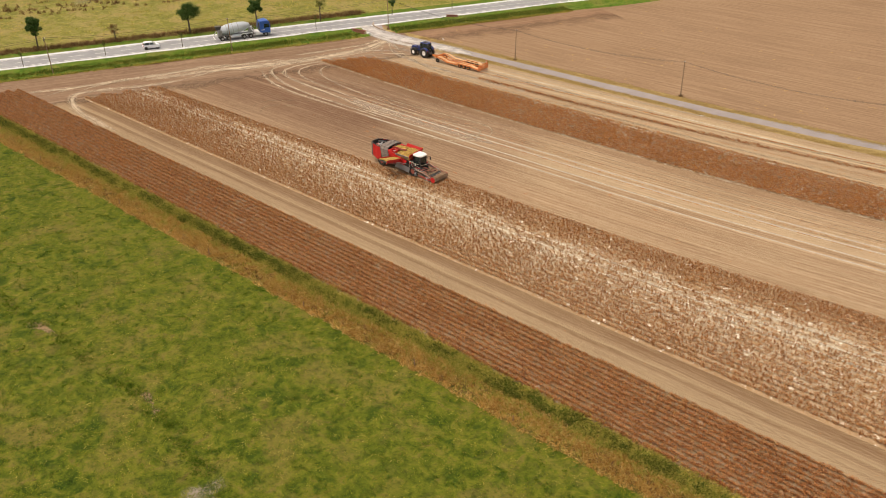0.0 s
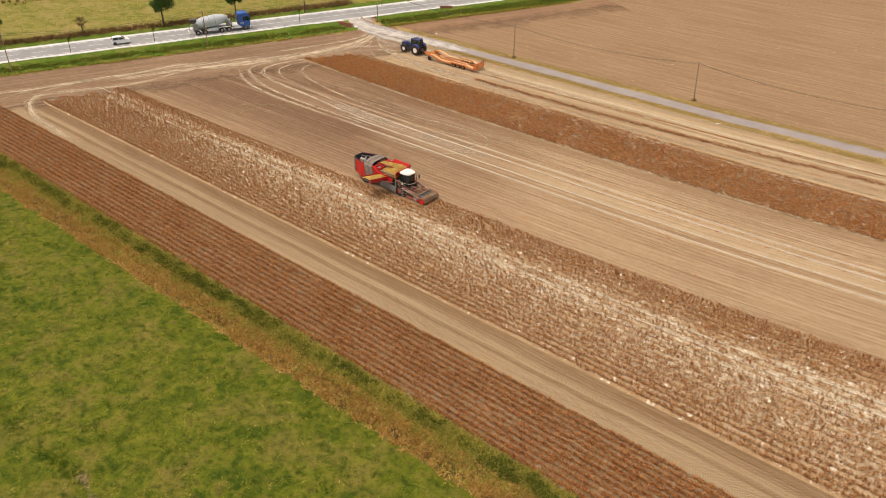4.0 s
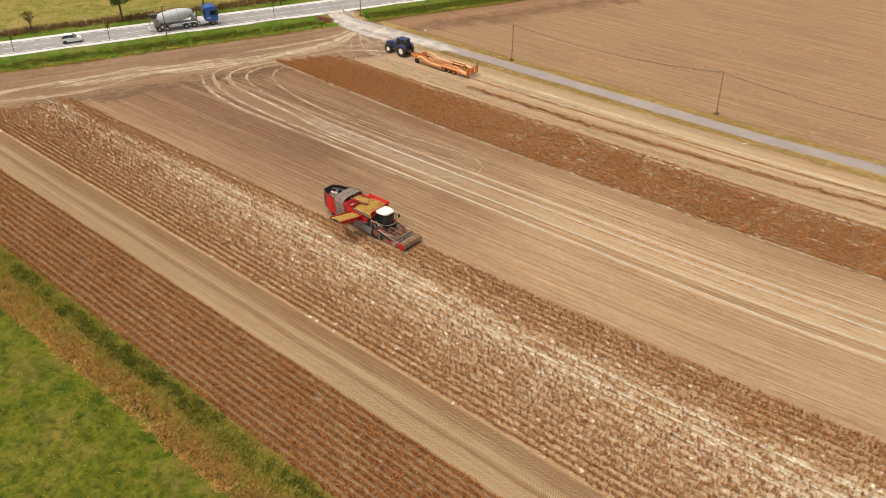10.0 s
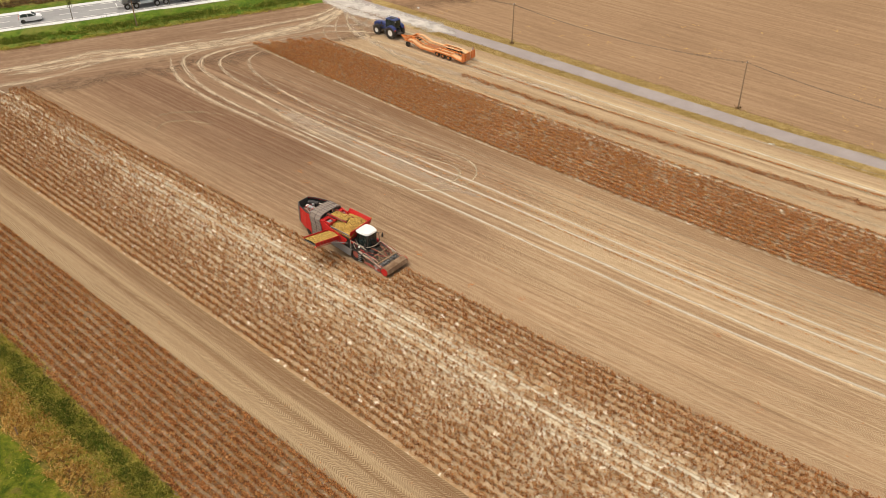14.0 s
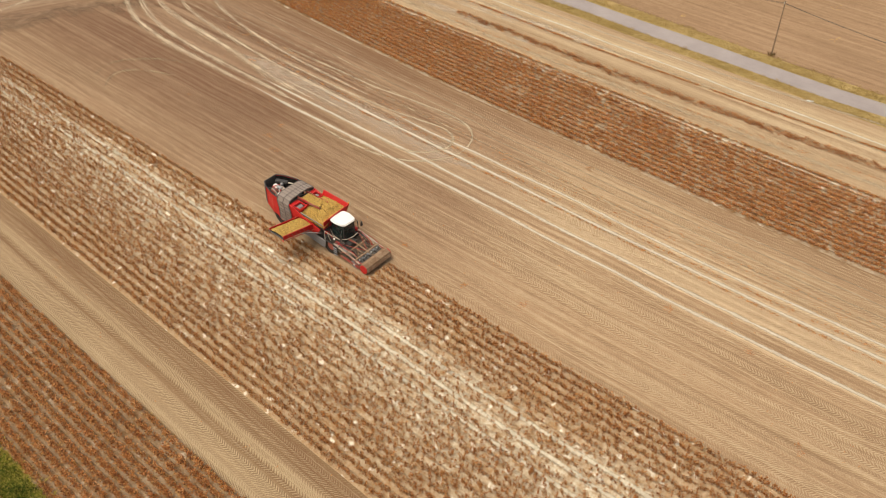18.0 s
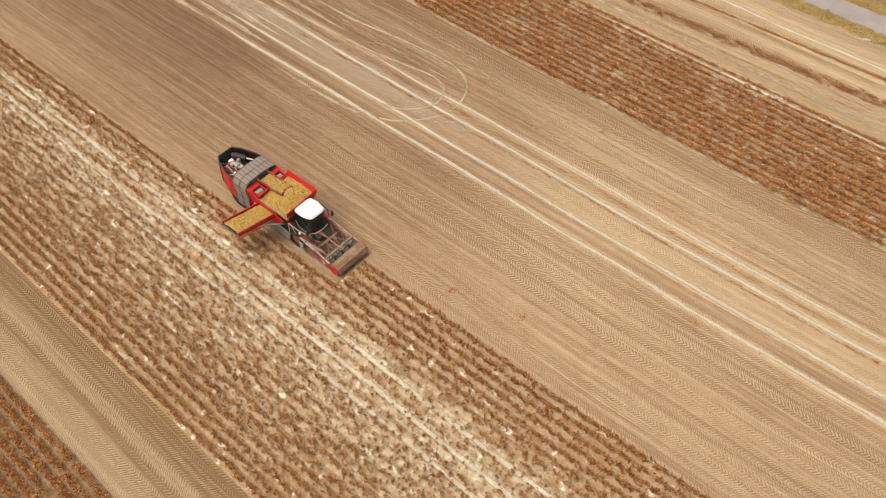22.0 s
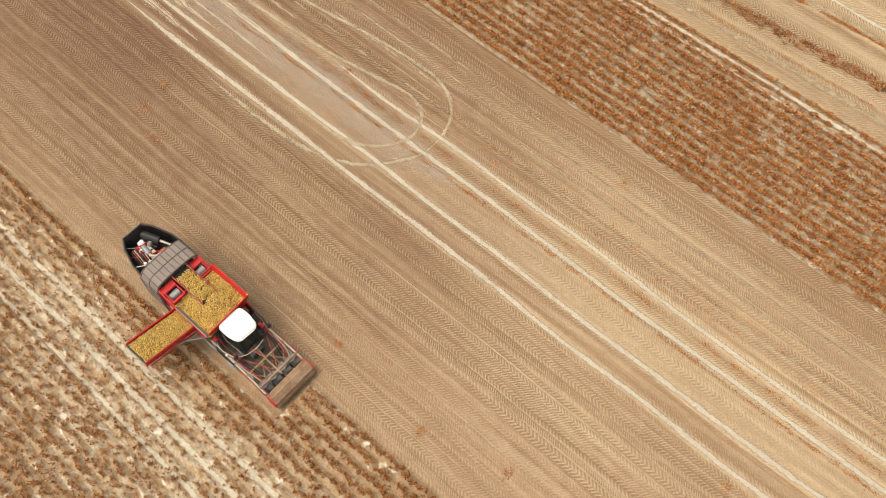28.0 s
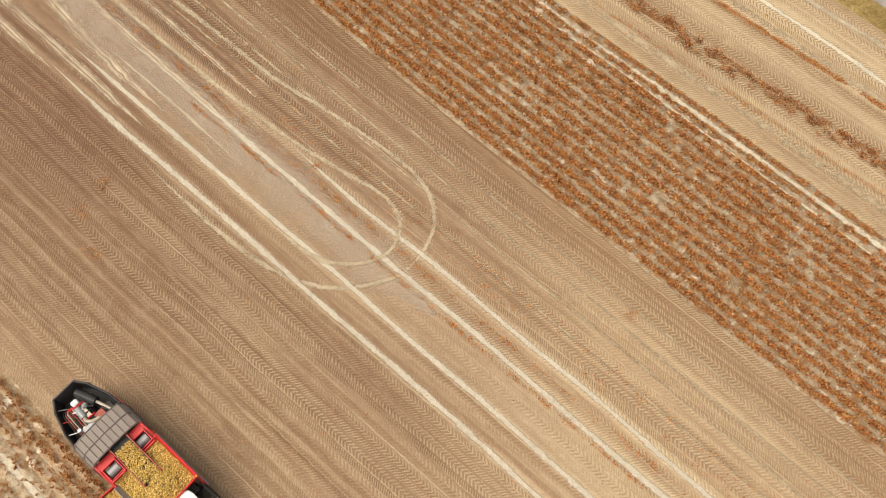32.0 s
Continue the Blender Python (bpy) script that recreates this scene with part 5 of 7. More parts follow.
# ---------------------------------------------------------------- potatoes
def potatoes(name, spots, seed, label, size=(0.036, 0.064), parent=None):
    """Tubers as small lumps joined into one heap; spots are their centres."""
    g = np.random.default_rng(seed)
    t = np.array([(0, 0, 1), (0.9, 0, 0.35), (0.28, 0.85, 0.35), (-0.72, 0.53, 0.35), (-0.72, -0.53, 0.35), (0.28, -0.85, 0.35), (0.6, 0.45, -0.5), (-0.3, 0.7, -0.5), (-0.75, 0, -0.5), (-0.3, -0.7, -0.5), (0.6, -0.45, -0.5)])
    f = [(0, 1, 2), (0, 2, 3), (0, 3, 4), (0, 4, 5), (0, 5, 1), (1, 6, 2), (2, 7, 3), (3, 8, 4), (4, 9, 5), (5, 10, 1), (2, 6, 7), (3, 7, 8), (4, 8, 9), (5, 9, 10), (1, 10, 6)]
    S = np.asarray(spots, float)
    N = len(S)
    a = g.uniform(0, 2 * np.pi, N)
    r = g.uniform(*size, N)
    sc = np.stack([r * g.uniform(1.0, 1.5, N), r, r * 0.85], -1)
    P = t[None] * sc[:, None]
    c, s = np.cos(a)[:, None], np.sin(a)[:, None]
    P = np.stack([P[..., 0] * c - P[..., 1] * s, P[..., 0] * s + P[..., 1] * c, P[..., 2]], -1) + S[:, None]
    F = (np.array(f)[None] + np.arange(N)[:, None, None] * len(t)).reshape(-1, 3)
    ob = mesh_object(name, P.reshape(-1, 3), F, [M_POTATO], smooth=True)
    return tagged(ob, label, "potatoes", kind="stuff")


# ---------------------------------------------------------------- the harvester
def wall(bm, a, b, c, d, th):
    """A plate with corners a, b, c, d, thickened by th."""
    q = [Vector(p) for p in (a, b, c, d)]
    n = (q[1] - q[0]).cross(q[3] - q[0]).normalized() * th
    v = [bm.verts.new(p) for p in q] + [bm.verts.new(p + n) for p in q]
    bm.faces.new(v[:4]), bm.faces.new(v[7:3:-1])
    for k in range(4):
        bm.faces.new((v[k], v[k + 4], v[(k + 1) % 4 + 4], v[(k + 1) % 4]))
    return bm


HV = pose(HEADER_X - 3.6, -0.55, 0)
hv = thing("potato_harvester", HV, "red self-propelled potato harvester with full bunker digging the rows", "harvester")
# chassis and running gear
part("chassis", box(box(box(B(), -9.6, 0.4, -0.45, 0.45, 0.75, 1.25, 0.04), -9.2, -0.8, -1.2, -0.9, 0.8, 1.1, 0.03), -9.2, -0.8, 0.9, 1.2, 0.8, 1.1, 0.03), M_DARK, hv)
for yy in (-1.12, 1.12):
    wheel(hv, "front_wheel", (-1.15, yy, 0.82), 0.82, 0.72, M_RED_DUSTY, 0.5)
    wheel(hv, "rear_wheel", (-7.6, yy, 0.86), 0.86, 0.78, M_RED_DUSTY, 0.5)
# sieving channel under the hood and bunker
part("sieve_channel", prism(B(), [(-8.6, 1.0), (-1.6, 0.75), (-1.6, 1.5), (-5.0, 2.2), (-8.6, 2.2)], "y", -1.15, 1.15, 0.04), M_DARK, hv)
# engine bay: a tapering red tub, open above
EX = [(-7.55, 1.58), (-8.4, 1.52), (-9.7, 1.12), (-10.35, 0.72)]
for s in (-1, 1):
    bm = B()
    for (xa, ya), (xb, yb) in zip(EX, EX[1:]):
        lo, hi = 0.95 if xa > -9 else 1.1, 3.15
        q = [bm.verts.new((xa, s * ya, lo)), bm.verts.new((xb, s * yb, lo + 0.15)), bm.verts.new((xb, s * yb, hi)), bm.verts.new((xa, s * ya, hi))]
        i = [bm.verts.new((xa, s * (ya - 0.06), lo)), bm.verts.new((xb, s * (yb - 0.06), lo + 0.15)), bm.verts.new((xb, s * (yb - 0.06), hi)), bm.verts.new((xa, s * (ya - 0.06), hi))]
        bm.faces.new(q), bm.faces.new(i[::-1])
        for k in range(4):
            bm.faces.new((q[k], i[k], i[(k + 1) % 4], q[(k + 1) % 4]))
    part("engine_side_panel", bm, M_RED, hv, "glossy red side panel of the engine bay")
    tube_b = tube(B(), [(x, s * (y - 0.03), 3.18) for x, y in EX], 0.055)
    part("engine_bay_rim", tube_b, M_BLACK, hv)
    part("rear_corner_cover", prism(B(), [(-10.38, s * 0.70), (-9.72, s * 1.14), (-9.70, s * 1.18), (-10.42, s * 0.74)], "z", 1.0, 3.2), M_HOOD_RIB, hv, "dark grey rear corner cover")
part("rear_grille", box(B(), -10.42, -10.34, -0.72, 0.72, 1.05, 3.2, 0.02), M_DARK, hv)
bm = B()
for k in range(9):
    box(bm, -10.46, -10.42, -0.62, 0.62, 1.3 + k * 0.2, 1.36 + k * 0.2, 0)
part("rear_grille_slats", bm, M_BLACK, hv)
for s in (-1, 1):
    bm = B()
    for (xa, ya), (xb, yb) in zip(EX, EX[1:]):
        wall(bm, (xa, s * (ya - 0.09), 1.3), (xb, s * (yb - 0.09), 1.3), (xb, s * (yb - 0.09), 3.1), (xa, s * (ya - 0.09), 3.1), 0.01)
    part("engine_bay_liner", bm, M_ENGINE, hv, "black inner lining of the engine bay")
part("radiator", box(B(), -7.75, -7.6, -1.3, 1.3, 1.7, 3.0, 0.02), M_ENGINE, hv)
part("engine_bay_floor", prism(B(), [(-7.6, -1.5), (-8.4, -1.45), (-9.7, -1.05), (-10.3, -0.66), (-10.3, 0.66), (-9.7, 1.05), (-8.4, 1.45), (-7.6, 1.5)], "z", 1.7, 1.78), M_ENGINE, hv)
part("engine_block", box(box(B(), -9.3, -8.0, -0.5, 0.35, 1.78, 2.55, 0.06), -9.1, -8.2, -0.35, 0.2, 2.55, 2.75, 0.04), M_ENGINE, hv)
part("silencer", rod(rod(B(), (-9.9, 0.35, 2.85), (-8.7, 0.75, 2.95), 0.26, 14), (-8.7, 0.75, 2.95), (-7.8, 0.98, 3.0), 0.08, 10), M_ENGINE, hv, "dark exhaust silencer")
part("exhaust_pipe", rod(B(), (-8.7, 0.75, 2.96), (-7.7, 1.05, 3.02), 0.085, 12), M_PIPE, hv, "pale exhaust pipe")
part("air_filter", rod(B(), (-9.2, -0.2, 2.85), (-8.55, -0.25, 2.85), 0.19, 14), M_STEEL, hv, "grey air filter canister")
part("hydraulic_manifold", box(B(), -8.35, -7.75, 0.15, 0.7, 2.2, 2.75, 0.03), M_RED_DUSTY, hv, "red valve block")
part("valve_block", box(B(), -9.6, -9.1, -0.75, -0.35, 2.2, 2.65, 0.03), M_RED_DUSTY, hv, "red valve block")
for k in range(5):
    xx = -9.5 + 0.3 * k
    part("hose", tube(B(), [(xx, -0.7 + 0.1 * k, 2.3), (xx + 0.05, -0.55 + 0.06 * k, 2.9), (xx + 0.25, -0.2, 3.0 - 0.03 * k), (xx + 0.2, 0.25, 2.75), (xx + 0.3, 0.4, 2.4)], 0.045, 6), (M_RED, M_WHITE, M_ENGINE)[k % 3], hv)
for k in range(4):
    part("filter_canister", rod(B(), (-8.2 + 0.12 * k, -0.85 + 0.27 * k, 2.55), (-8.2 + 0.12 * k, -0.85 + 0.27 * k, 2.95), 0.1, 10), (M_WHITE, M_PIPE)[k % 2], hv, "pale filter canister")
for k in range(6):
    y0 = -0.9 + 0.12 * k
    part("hose", tube(B(), [(-9.7 + 0.05 * k, y0, 2.55), (-9.3, y0 - 0.08, 2.85 + 0.02 * k), (-8.8, y0 - 0.12, 2.8), (-8.2, y0 - 0.2, 2.5), (-7.8, y0 - 0.1, 2.3)], 0.035, 6), (M_BLACK, M_RED_DUSTY, M_PIPE)[k % 3], hv)
part("engine_shroud", box(B(), -8.1, -7.78, -0.75, 0.05, 2.6, 2.98, 0.05), M_STEEL, hv, "bright metal engine shroud")
part("intake_elbow", tube(B(), [(-8.55, -0.25, 2.86), (-8.3, -0.3, 2.98), (-8.05, -0.1, 3.0), (-7.95, 0.3, 2.92)], 0.09, 10), M_PIPE, hv, "pale intake elbow")
part("turbocharger", lathe(B(), [(0.06, -0.12), (0.17, -0.06), (0.19, 0.02), (0.12, 0.1), (0.05, 0.13)], Matrix.Translation((-9.0, 0.2, 2.95)) @ Matrix.Rotation(radians(70), 4, "Y"), 14), M_STEEL, hv, "bright turbocharger housing")
part("rocker_cover", box(B(), -9.15, -8.35, -0.12, 0.14, 2.75, 2.85, 0.03), M_PIPE, hv)
for k in range(3):
    part("bay_cross_strut", rod(B(), (-9.9 + 0.75 * k, -1.05 - 0.17 * k, 2.95), (-9.6 + 0.75 * k, -0.55 - 0.1 * k, 2.7), 0.03, 6), (M_STEEL, M_RED, M_WHITE)[k], hv)
part("coolant_tank", box(B(), -9.75, -9.4, -0.3, 0.1, 2.5, 2.85, 0.06), M_WHITE, hv, "white plastic tank")

# ribbed hood: an arch across the machine
HA = [(-1.72, 0.95), (-1.74, 2.3), (-1.66, 3.0), (-1.42, 3.42), (-1.05, 3.55), (0.0, 3.62), (1.05, 3.55), (1.42, 3.42), (1.6, 3.0), (1.64, 1.9)]
bm = B()
rows = []
for x in (-7.62, -6.05):
    rows.append([[bm.verts.new((x + (0.3 if z < 2.9 else 0.0), y * k, z - (0 if k == 1 else 0.04))) for y, z in HA] for k in (1.0, 0.96)])
for k in range(len(HA) - 1):
    bm.faces.new((rows[0][0][k], rows[1][0][k], rows[1][0][k + 1], rows[0][0][k + 1]))
    bm.faces.new((rows[0][1][k], rows[0][1][k + 1], rows[1][1][k + 1], rows[1][1][k]))
    for r in rows:
        bm.faces.new((r[0][k], r[0][k + 1], r[1][k + 1], r[1][k]))
hood = part("hood", bm, M_HOOD, hv, "grey-brown ribbed rubber hood")
fine = []
for (ya, za), (yb, zb) in zip(HA, HA[1:]):
    m = max(1, int(math.hypot(yb - ya, zb - za) / 0.3))
    fine += [(ya + (yb - ya) * k / m, za + (zb - za) * k / m) for k in range(m)]
for y, z in fine[1:]:
    dx = 0.3 if z < 2.9 else 0.0
    part("rib", beam(B(), (-7.58 + dx, y * 1.012, z + 0.015), (-6.09 + dx, y * 1.012, z + 0.015), 0.05, 0.05, 0.01), M_HOOD_RIB, hood)
for x in (-7.6, -6.84, -6.08):
    part("hood_hoop", tube(B(), [(x + (0.3 if z < 2.9 else 0), y * 1.01, z + 0.01) for y, z in HA], 0.035, 6), M_HOOD_RIB, hood)

# red flanks beside the elevator
for s in (-1, 1):
    part("flank_panel", prism(B(), [(-6.1, 1.25), (-2.6, 1.55), (-2.1, 2.3), (-4.7, 2.75), (-5.6, 3.1), (-6.1, 3.2)] if s < 0 else [(-6.1, 1.25), (-1.6, 1.35), (-1.6, 2.2), (-4.7, 2.75), (-5.6, 3.1), (-6.1, 3.2)], "y", s * 1.5, s * 1.6, 0.015), M_RED, hv, "glossy red flank panel")
bm = B()
for k, (a, b) in enumerate(((-5.35, -5.1), (-5.05, -4.85), (-4.8, -4.7), (-4.65, -4.5), (-4.45, -4.2))):
    box(bm, a, b, -1.615, -1.6, 2.0 - 0.06 * k, 2.14 - 0.06 * k, 0)
part("lettering", bm, M_WHITE, hv, "white lettering bars")
part("lower_skirt", prism(B(), [(-4.6, 0.75), (-1.7, 0.45), (-1.5, 1.35), (-4.2, 1.6)], "y", -1.62, -1.56, 0.01), M_STEEL, hv, "dusty grey metal skirt")
part("lower_skirt", prism(B(), [(-5.6, 0.85), (-1.7, 0.6), (-1.5, 1.35), (-5.6, 1.6)], "y", 1.56, 1.62, 0.01), M_STEEL, hv, "dusty grey metal skirt")
for yy in (-1.0, 1.0):
    part("drive_roller", rod(B(), (-5.35, yy - 0.32, 2.75), (-5.35, yy + 0.32, 2.75), 0.26, 16), M_STEEL, hv, "bright steel drive drum")
    part("hatch_frame", box(box(box(box(B(), -5.72, -4.75, yy - 0.45, yy - 0.38, 2.95, 3.15, 0.01), -5.72, -4.75, yy + 0.38, yy + 0.45, 2.95, 3.15, 0.01), -5.72, -5.62, yy - 0.4, yy + 0.4, 2.95, 3.15, 0.01), -4.83, -4.75, yy - 0.4, yy + 0.4, 2.95, 3.15, 0.01), M_RED, hv)

for yy in (-1.0, 1.0):
    part("hatch_cover", box(B(), -6.1, -5.72, yy - 0.5, yy + 0.5, 3.02, 3.1, 0.01), M_RED, hv)
    part("hatch_well", box(B(), -5.62, -4.83, yy - 0.38, yy + 0.38, 2.3, 2.34, 0.0), M_ENGINE, hv)
# elevator that pours into the bunker
for yy in (-0.42, 0.68):
    part("elevator_side", prism(B(), [(-6.15, 3.10), (-3.3, 3.3), (-3.25, 3.52), (-6.15, 3.40)], "y", yy - 0.03, yy + 0.03, 0.01), M_RED_DUSTY, hv, "dusty red elevator side")
part("elevator_belt", prism(B(), [(-6.15, 3.08), (-3.3, 3.28), (-3.3, 3.34), (-6.15, 3.16)], "y", -0.39, 0.65), M_BLACK, hv)
for k in range(9):
    x = -5.6 + k * 0.27
    part("elevator_slat", rod(B(), (x, -0.38, 3.2 + k * 0.0195), (x, 0.64, 3.2 + k * 0.0195), 0.03, 6), M_DARK, hv)

# bunker with flared walls
part("bunker_wall", wall(B(), (-5.0, 1.3, 2.2), (-1.9, 1.3, 2.2), (-1.75, 1.72, 3.45), (-4.9, 1.72, 3.45), 0.05), M_RED, hv)
part("bunker_wall", wall(B(), (-1.95, 1.3, 2.2), (-1.95, -1.3, 2.2), (-1.68, -1.45, 3.3), (-1.68, 1.72, 3.42), 0.05), M_RED, hv)
part("bunker_wall", wall(B(), (-4.9, -1.3, 2.2), (-4.9, 1.3, 2.2), (-4.95, 1.6, 3.2), (-4.95, -1.5, 3.0), 0.05), M_RED, hv)
part("bunker_flap", wall(B(), (-1.95, -1.25, 2.3), (-4.7, -1.25, 2.3), (-4.55, -1.62, 3.05), (-1.8, -1.62, 3.05), 0.04), M_STEEL, hv, "grey metal flap above the conveyor")
part("bunker_floor", box(B(), -4.95, -1.95, -1.3, 1.3, 2.15, 2.22, 0.0), M_DARK, hv)
part("bunker_rim", tube(B(), [(-4.9, 1.72, 3.46), (-1.72, 1.72, 3.46), (-1.66, -1.45, 3.32)], 0.045, 6), M_RED, hv)

# unloading conveyor swung out to the side
for x in (-4.85, -3.1):
    part("conveyor_side", prism(B(), [(-1.35, 1.95), (-5.0, 2.8), (-5.0, 3.22), (-1.35, 2.45)], "x", x - 0.035, x + 0.035, 0.01), M_RED, hv, "red conveyor side board")
part("conveyor_belt", prism(B(), [(-1.35, 2.0), (-4.95, 2.85), (-4.95, 2.92), (-1.35, 2.1)], "x", -4.8, -3.14), M_BLACK, hv)
part("conveyor_nose", rod(B(), (-4.9, -5.0, 2.92), (-3.05, -5.0, 2.92), 0.06, 10), M_DARK, hv)
for k in range(7):
    y = -1.6 - k * 0.45
    part("conveyor_bracket", beam(B(), (-3.05, y, 1.95 + 0.11 * k), (-3.05, y - 0.22, 2.45 + 0.105 * k), 0.05, 0.05), M_RED_DUSTY, hv)
part("conveyor_truss", tube(B(), [(-3.0, -1.4, 1.85), (-3.0, -4.85, 2.7)], 0.045, 6), M_RED_DUSTY, hv)
part("conveyor_ram", rod(rod(B(), (-2.3, -1.35, 1.7), (-2.9, -2.4, 2.1), 0.06, 8), (-2.9, -2.4, 2.1), (-3.02, -3.0, 2.3), 0.035, 8), M_STEEL, hv, "steel lifting ram")
part("tail_lamp", box(B(), -3.2, -3.0, -5.1, -5.02, 2.7, 2.85, 0.02), M_SIGN, hv, "small red end lamp")

# cab
CX0, CX1, CY0, CY1 = -1.62, -0.12, -0.62, 0.76
cab = part("cab_frame", B(), M_BLACK, hv)
bm = B()
for x in (CX0 + 0.05, CX1 - 0.05):
    for y in (CY0 + 0.05, CY1 - 0.05):
        box(bm, x - 0.05, x + 0.05, y - 0.05, y + 0.05, 1.35, 3.06, 0.015)
box(bm, CX0, CX1, CY0, CY1, 1.25, 1.4, 0.03)
box(bm, CX0, CX1, CY0, CY1, 3.0, 3.08, 0.03)
bm.to_mesh(cab.data), bm.free()
for nm, q in (("windscreen", ((CX1, CY0 + 0.1, 1.42), (CX1, CY1 - 0.1, 1.42), (CX1, CY1 - 0.1, 3.0), (CX1, CY0 + 0.1, 3.0))),
              ("rear_window", ((CX0, CY1 - 0.1, 1.42), (CX0, CY0 + 0.1, 1.42), (CX0, CY0 + 0.1, 3.0), (CX0, CY1 - 0.1, 3.0))),
              ("side_window", ((CX0 + 0.1, CY0, 1.42), (CX1 - 0.1, CY0, 1.42), (CX1 - 0.1, CY0, 3.0), (CX0 + 0.1, CY0, 3.0))),
              ("side_window", ((CX1 - 0.1, CY1, 1.42), (CX0 + 0.1, CY1, 1.42), (CX0 + 0.1, CY1, 3.0), (CX1 - 0.1, CY1, 3.0)))):
    part(nm, wall(B(), *q, 0.012), M_GLASS, hv, "dark tinted cab glass")
bm = prism(B(), [(CX0 - 0.12 + dx, y) for dx, y in ((0.2, CY0 - 0.2), (0.9, CY0 - 0.22), (1.5, CY0 - 0.1), (1.76, CY0 + 0.12), (1.82, CY1 - 0.2), (1.6, CY1 + 0.1), (0.9, CY1 + 0.2), (0.22, CY1 + 0.18), (0.0, CY1 - 0.05), (-0.03, CY0 + 0.05))], "z", 3.1, 3.3, 0.07)
part("cab_roof", bm, M_WHITE, hv, "clean white cab roof")
part("seat", box(box(B(), -1.15, -0.7, -0.15, 0.35, 1.5, 1.95, 0.06), -1.25, -1.1, -0.15, 0.35, 1.9, 2.55, 0.05), M_BLACK, hv)
part("steering_column", rod(rod(B(), (-0.45, 0.1, 1.4), (-0.6, 0.1, 2.1), 0.04, 8), (-0.62, 0.1, 2.08), (-0.6, 0.1, 2.12), 0.2, 16), M_BLACK, hv)
part("platform", box(B(), -1.9, 0.0, -1.5, -0.7, 1.28, 1.36, 0.01), M_DARK, hv)
part("platform", box(B(), -1.9, -0.1, 0.8, 1.5, 1.28, 1.36, 0.01), M_DARK, hv)
part("handrail", tube(B(), [(-1.7, -1.48, 1.4), (-1.7, -1.48, 2.35), (-0.7, -1.5, 2.35), (0.05, -1.3, 2.2), (0.35, -0.7, 2.0), (0.45, 0.0, 1.95), (0.35, 0.6, 1.95)], 0.035, 8), M_PIPE, hv, "pale tubular handrail")
part("handrail", tube(B(), [(-1.7, 1.48, 1.4), (-1.7, 1.48, 2.35), (-0.5, 1.48, 2.3), (-0.4, 1.45, 1.4)], 0.03, 8), M_BLACK, hv)
for s, y in ((-1, -1.25), (1, 1.35)):
    part("mirror_arm", tube(B(), [(-0.2, y * 0.55, 2.85), (0.15, y, 2.75), (0.15, y, 2.3)], 0.02, 6), M_BLACK, hv)
    part("mirror", box(B(), 0.1, 0.2, y - 0.12, y + 0.12, 2.15, 2.6, 0.03), M_BLACK, hv)
part("tool_box", box(B(), -0.75, -0.35, 1.1, 1.35, 1.4, 1.7, 0.03), M_RED, hv, "small red box")
part("valve_box", box(B(), -1.9, -1.6, -1.35, -1.1, 1.9, 2.1, 0.03), M_RED, hv, "small red box")
part("toolbox_chequer", box(B(), -1.5, -0.8, 0.95, 1.45, 1.38, 1.55, 0.02), M_DARK, hv)
for k in range(4):
    part("ladder_rung", beam(B(), (-0.55, -1.62, 0.45 + 0.25 * k), (-0.1, -1.62, 0.45 + 0.25 * k), 0.1, 0.03), M_STEEL, hv)
for y in (-1.2, -0.95, 0.95, 1.2):
    part("hydraulic_line", tube(B(), [(-1.75, y, 1.5), (-1.72, y * 0.95, 2.3), (-1.85, y * 0.9, 2.6)], 0.03, 6), M_BLACK, hv)

# digging header
for s in (-1, 1):
    part("header_arm", beam(beam(B(), (-0.7, s * 1.42, 1.35), (1.0, s * 1.45, 1.15), 0.1, 0.16), (1.0, s * 1.45, 1.15), (2.5, s * 1.48, 0.85), 0.1, 0.14), M_PIPE, hv, "dusty pale header arm")
    part("header_side_plate", prism(B(), [(0.1, 0.35), (2.4, 0.20), (2.45, 0.5), (1.5, 0.52), (0.9, 0.62), (0.1, 0.55)], "y", s * 1.46 - 0.025, s * 1.46 + 0.025, 0.01), M_RED_DUSTY, hv, "dusty red side plate")
    part("diagonal_brace", rod(B(), (-0.55, s * 1.35, 1.55), (1.9, s * 0.12, 1.2), 0.035, 8), M_RED_DUSTY, hv, "thin red diagonal brace")
    part("lift_ram", rod(rod(B(), (-0.4, s * 1.25, 1.1), (0.7, s * 1.3, 1.2), 0.06, 8), (0.7, s * 1.3, 1.2), (1.4, s * 1.33, 1.15), 0.035, 8), M_STEEL, hv)
    part("drum_end", rod(B(), (3.05, s * 1.5, 0.55), (3.05, s * 1.58, 0.55), 0.42, 18), M_RED, hv, "red drum end cap")
for x, z in ((0.98, 1.2), (2.05, 1.05)):
    part("cross_beam", beam(B(), (x, -1.5, z), (x, 1.5, z), 0.13, 0.13, 0.02), M_TAN, hv, "dust-coated cross beam")
part("centre_beam", beam(beam(B(), (-0.1, 0.1, 1.25), (0.98, 0.02, 1.25), 0.12, 0.12), (0.98, 0.0, 1.28), (2.4, 0.0, 1.1), 0.1, 0.1), M_TAN, hv)
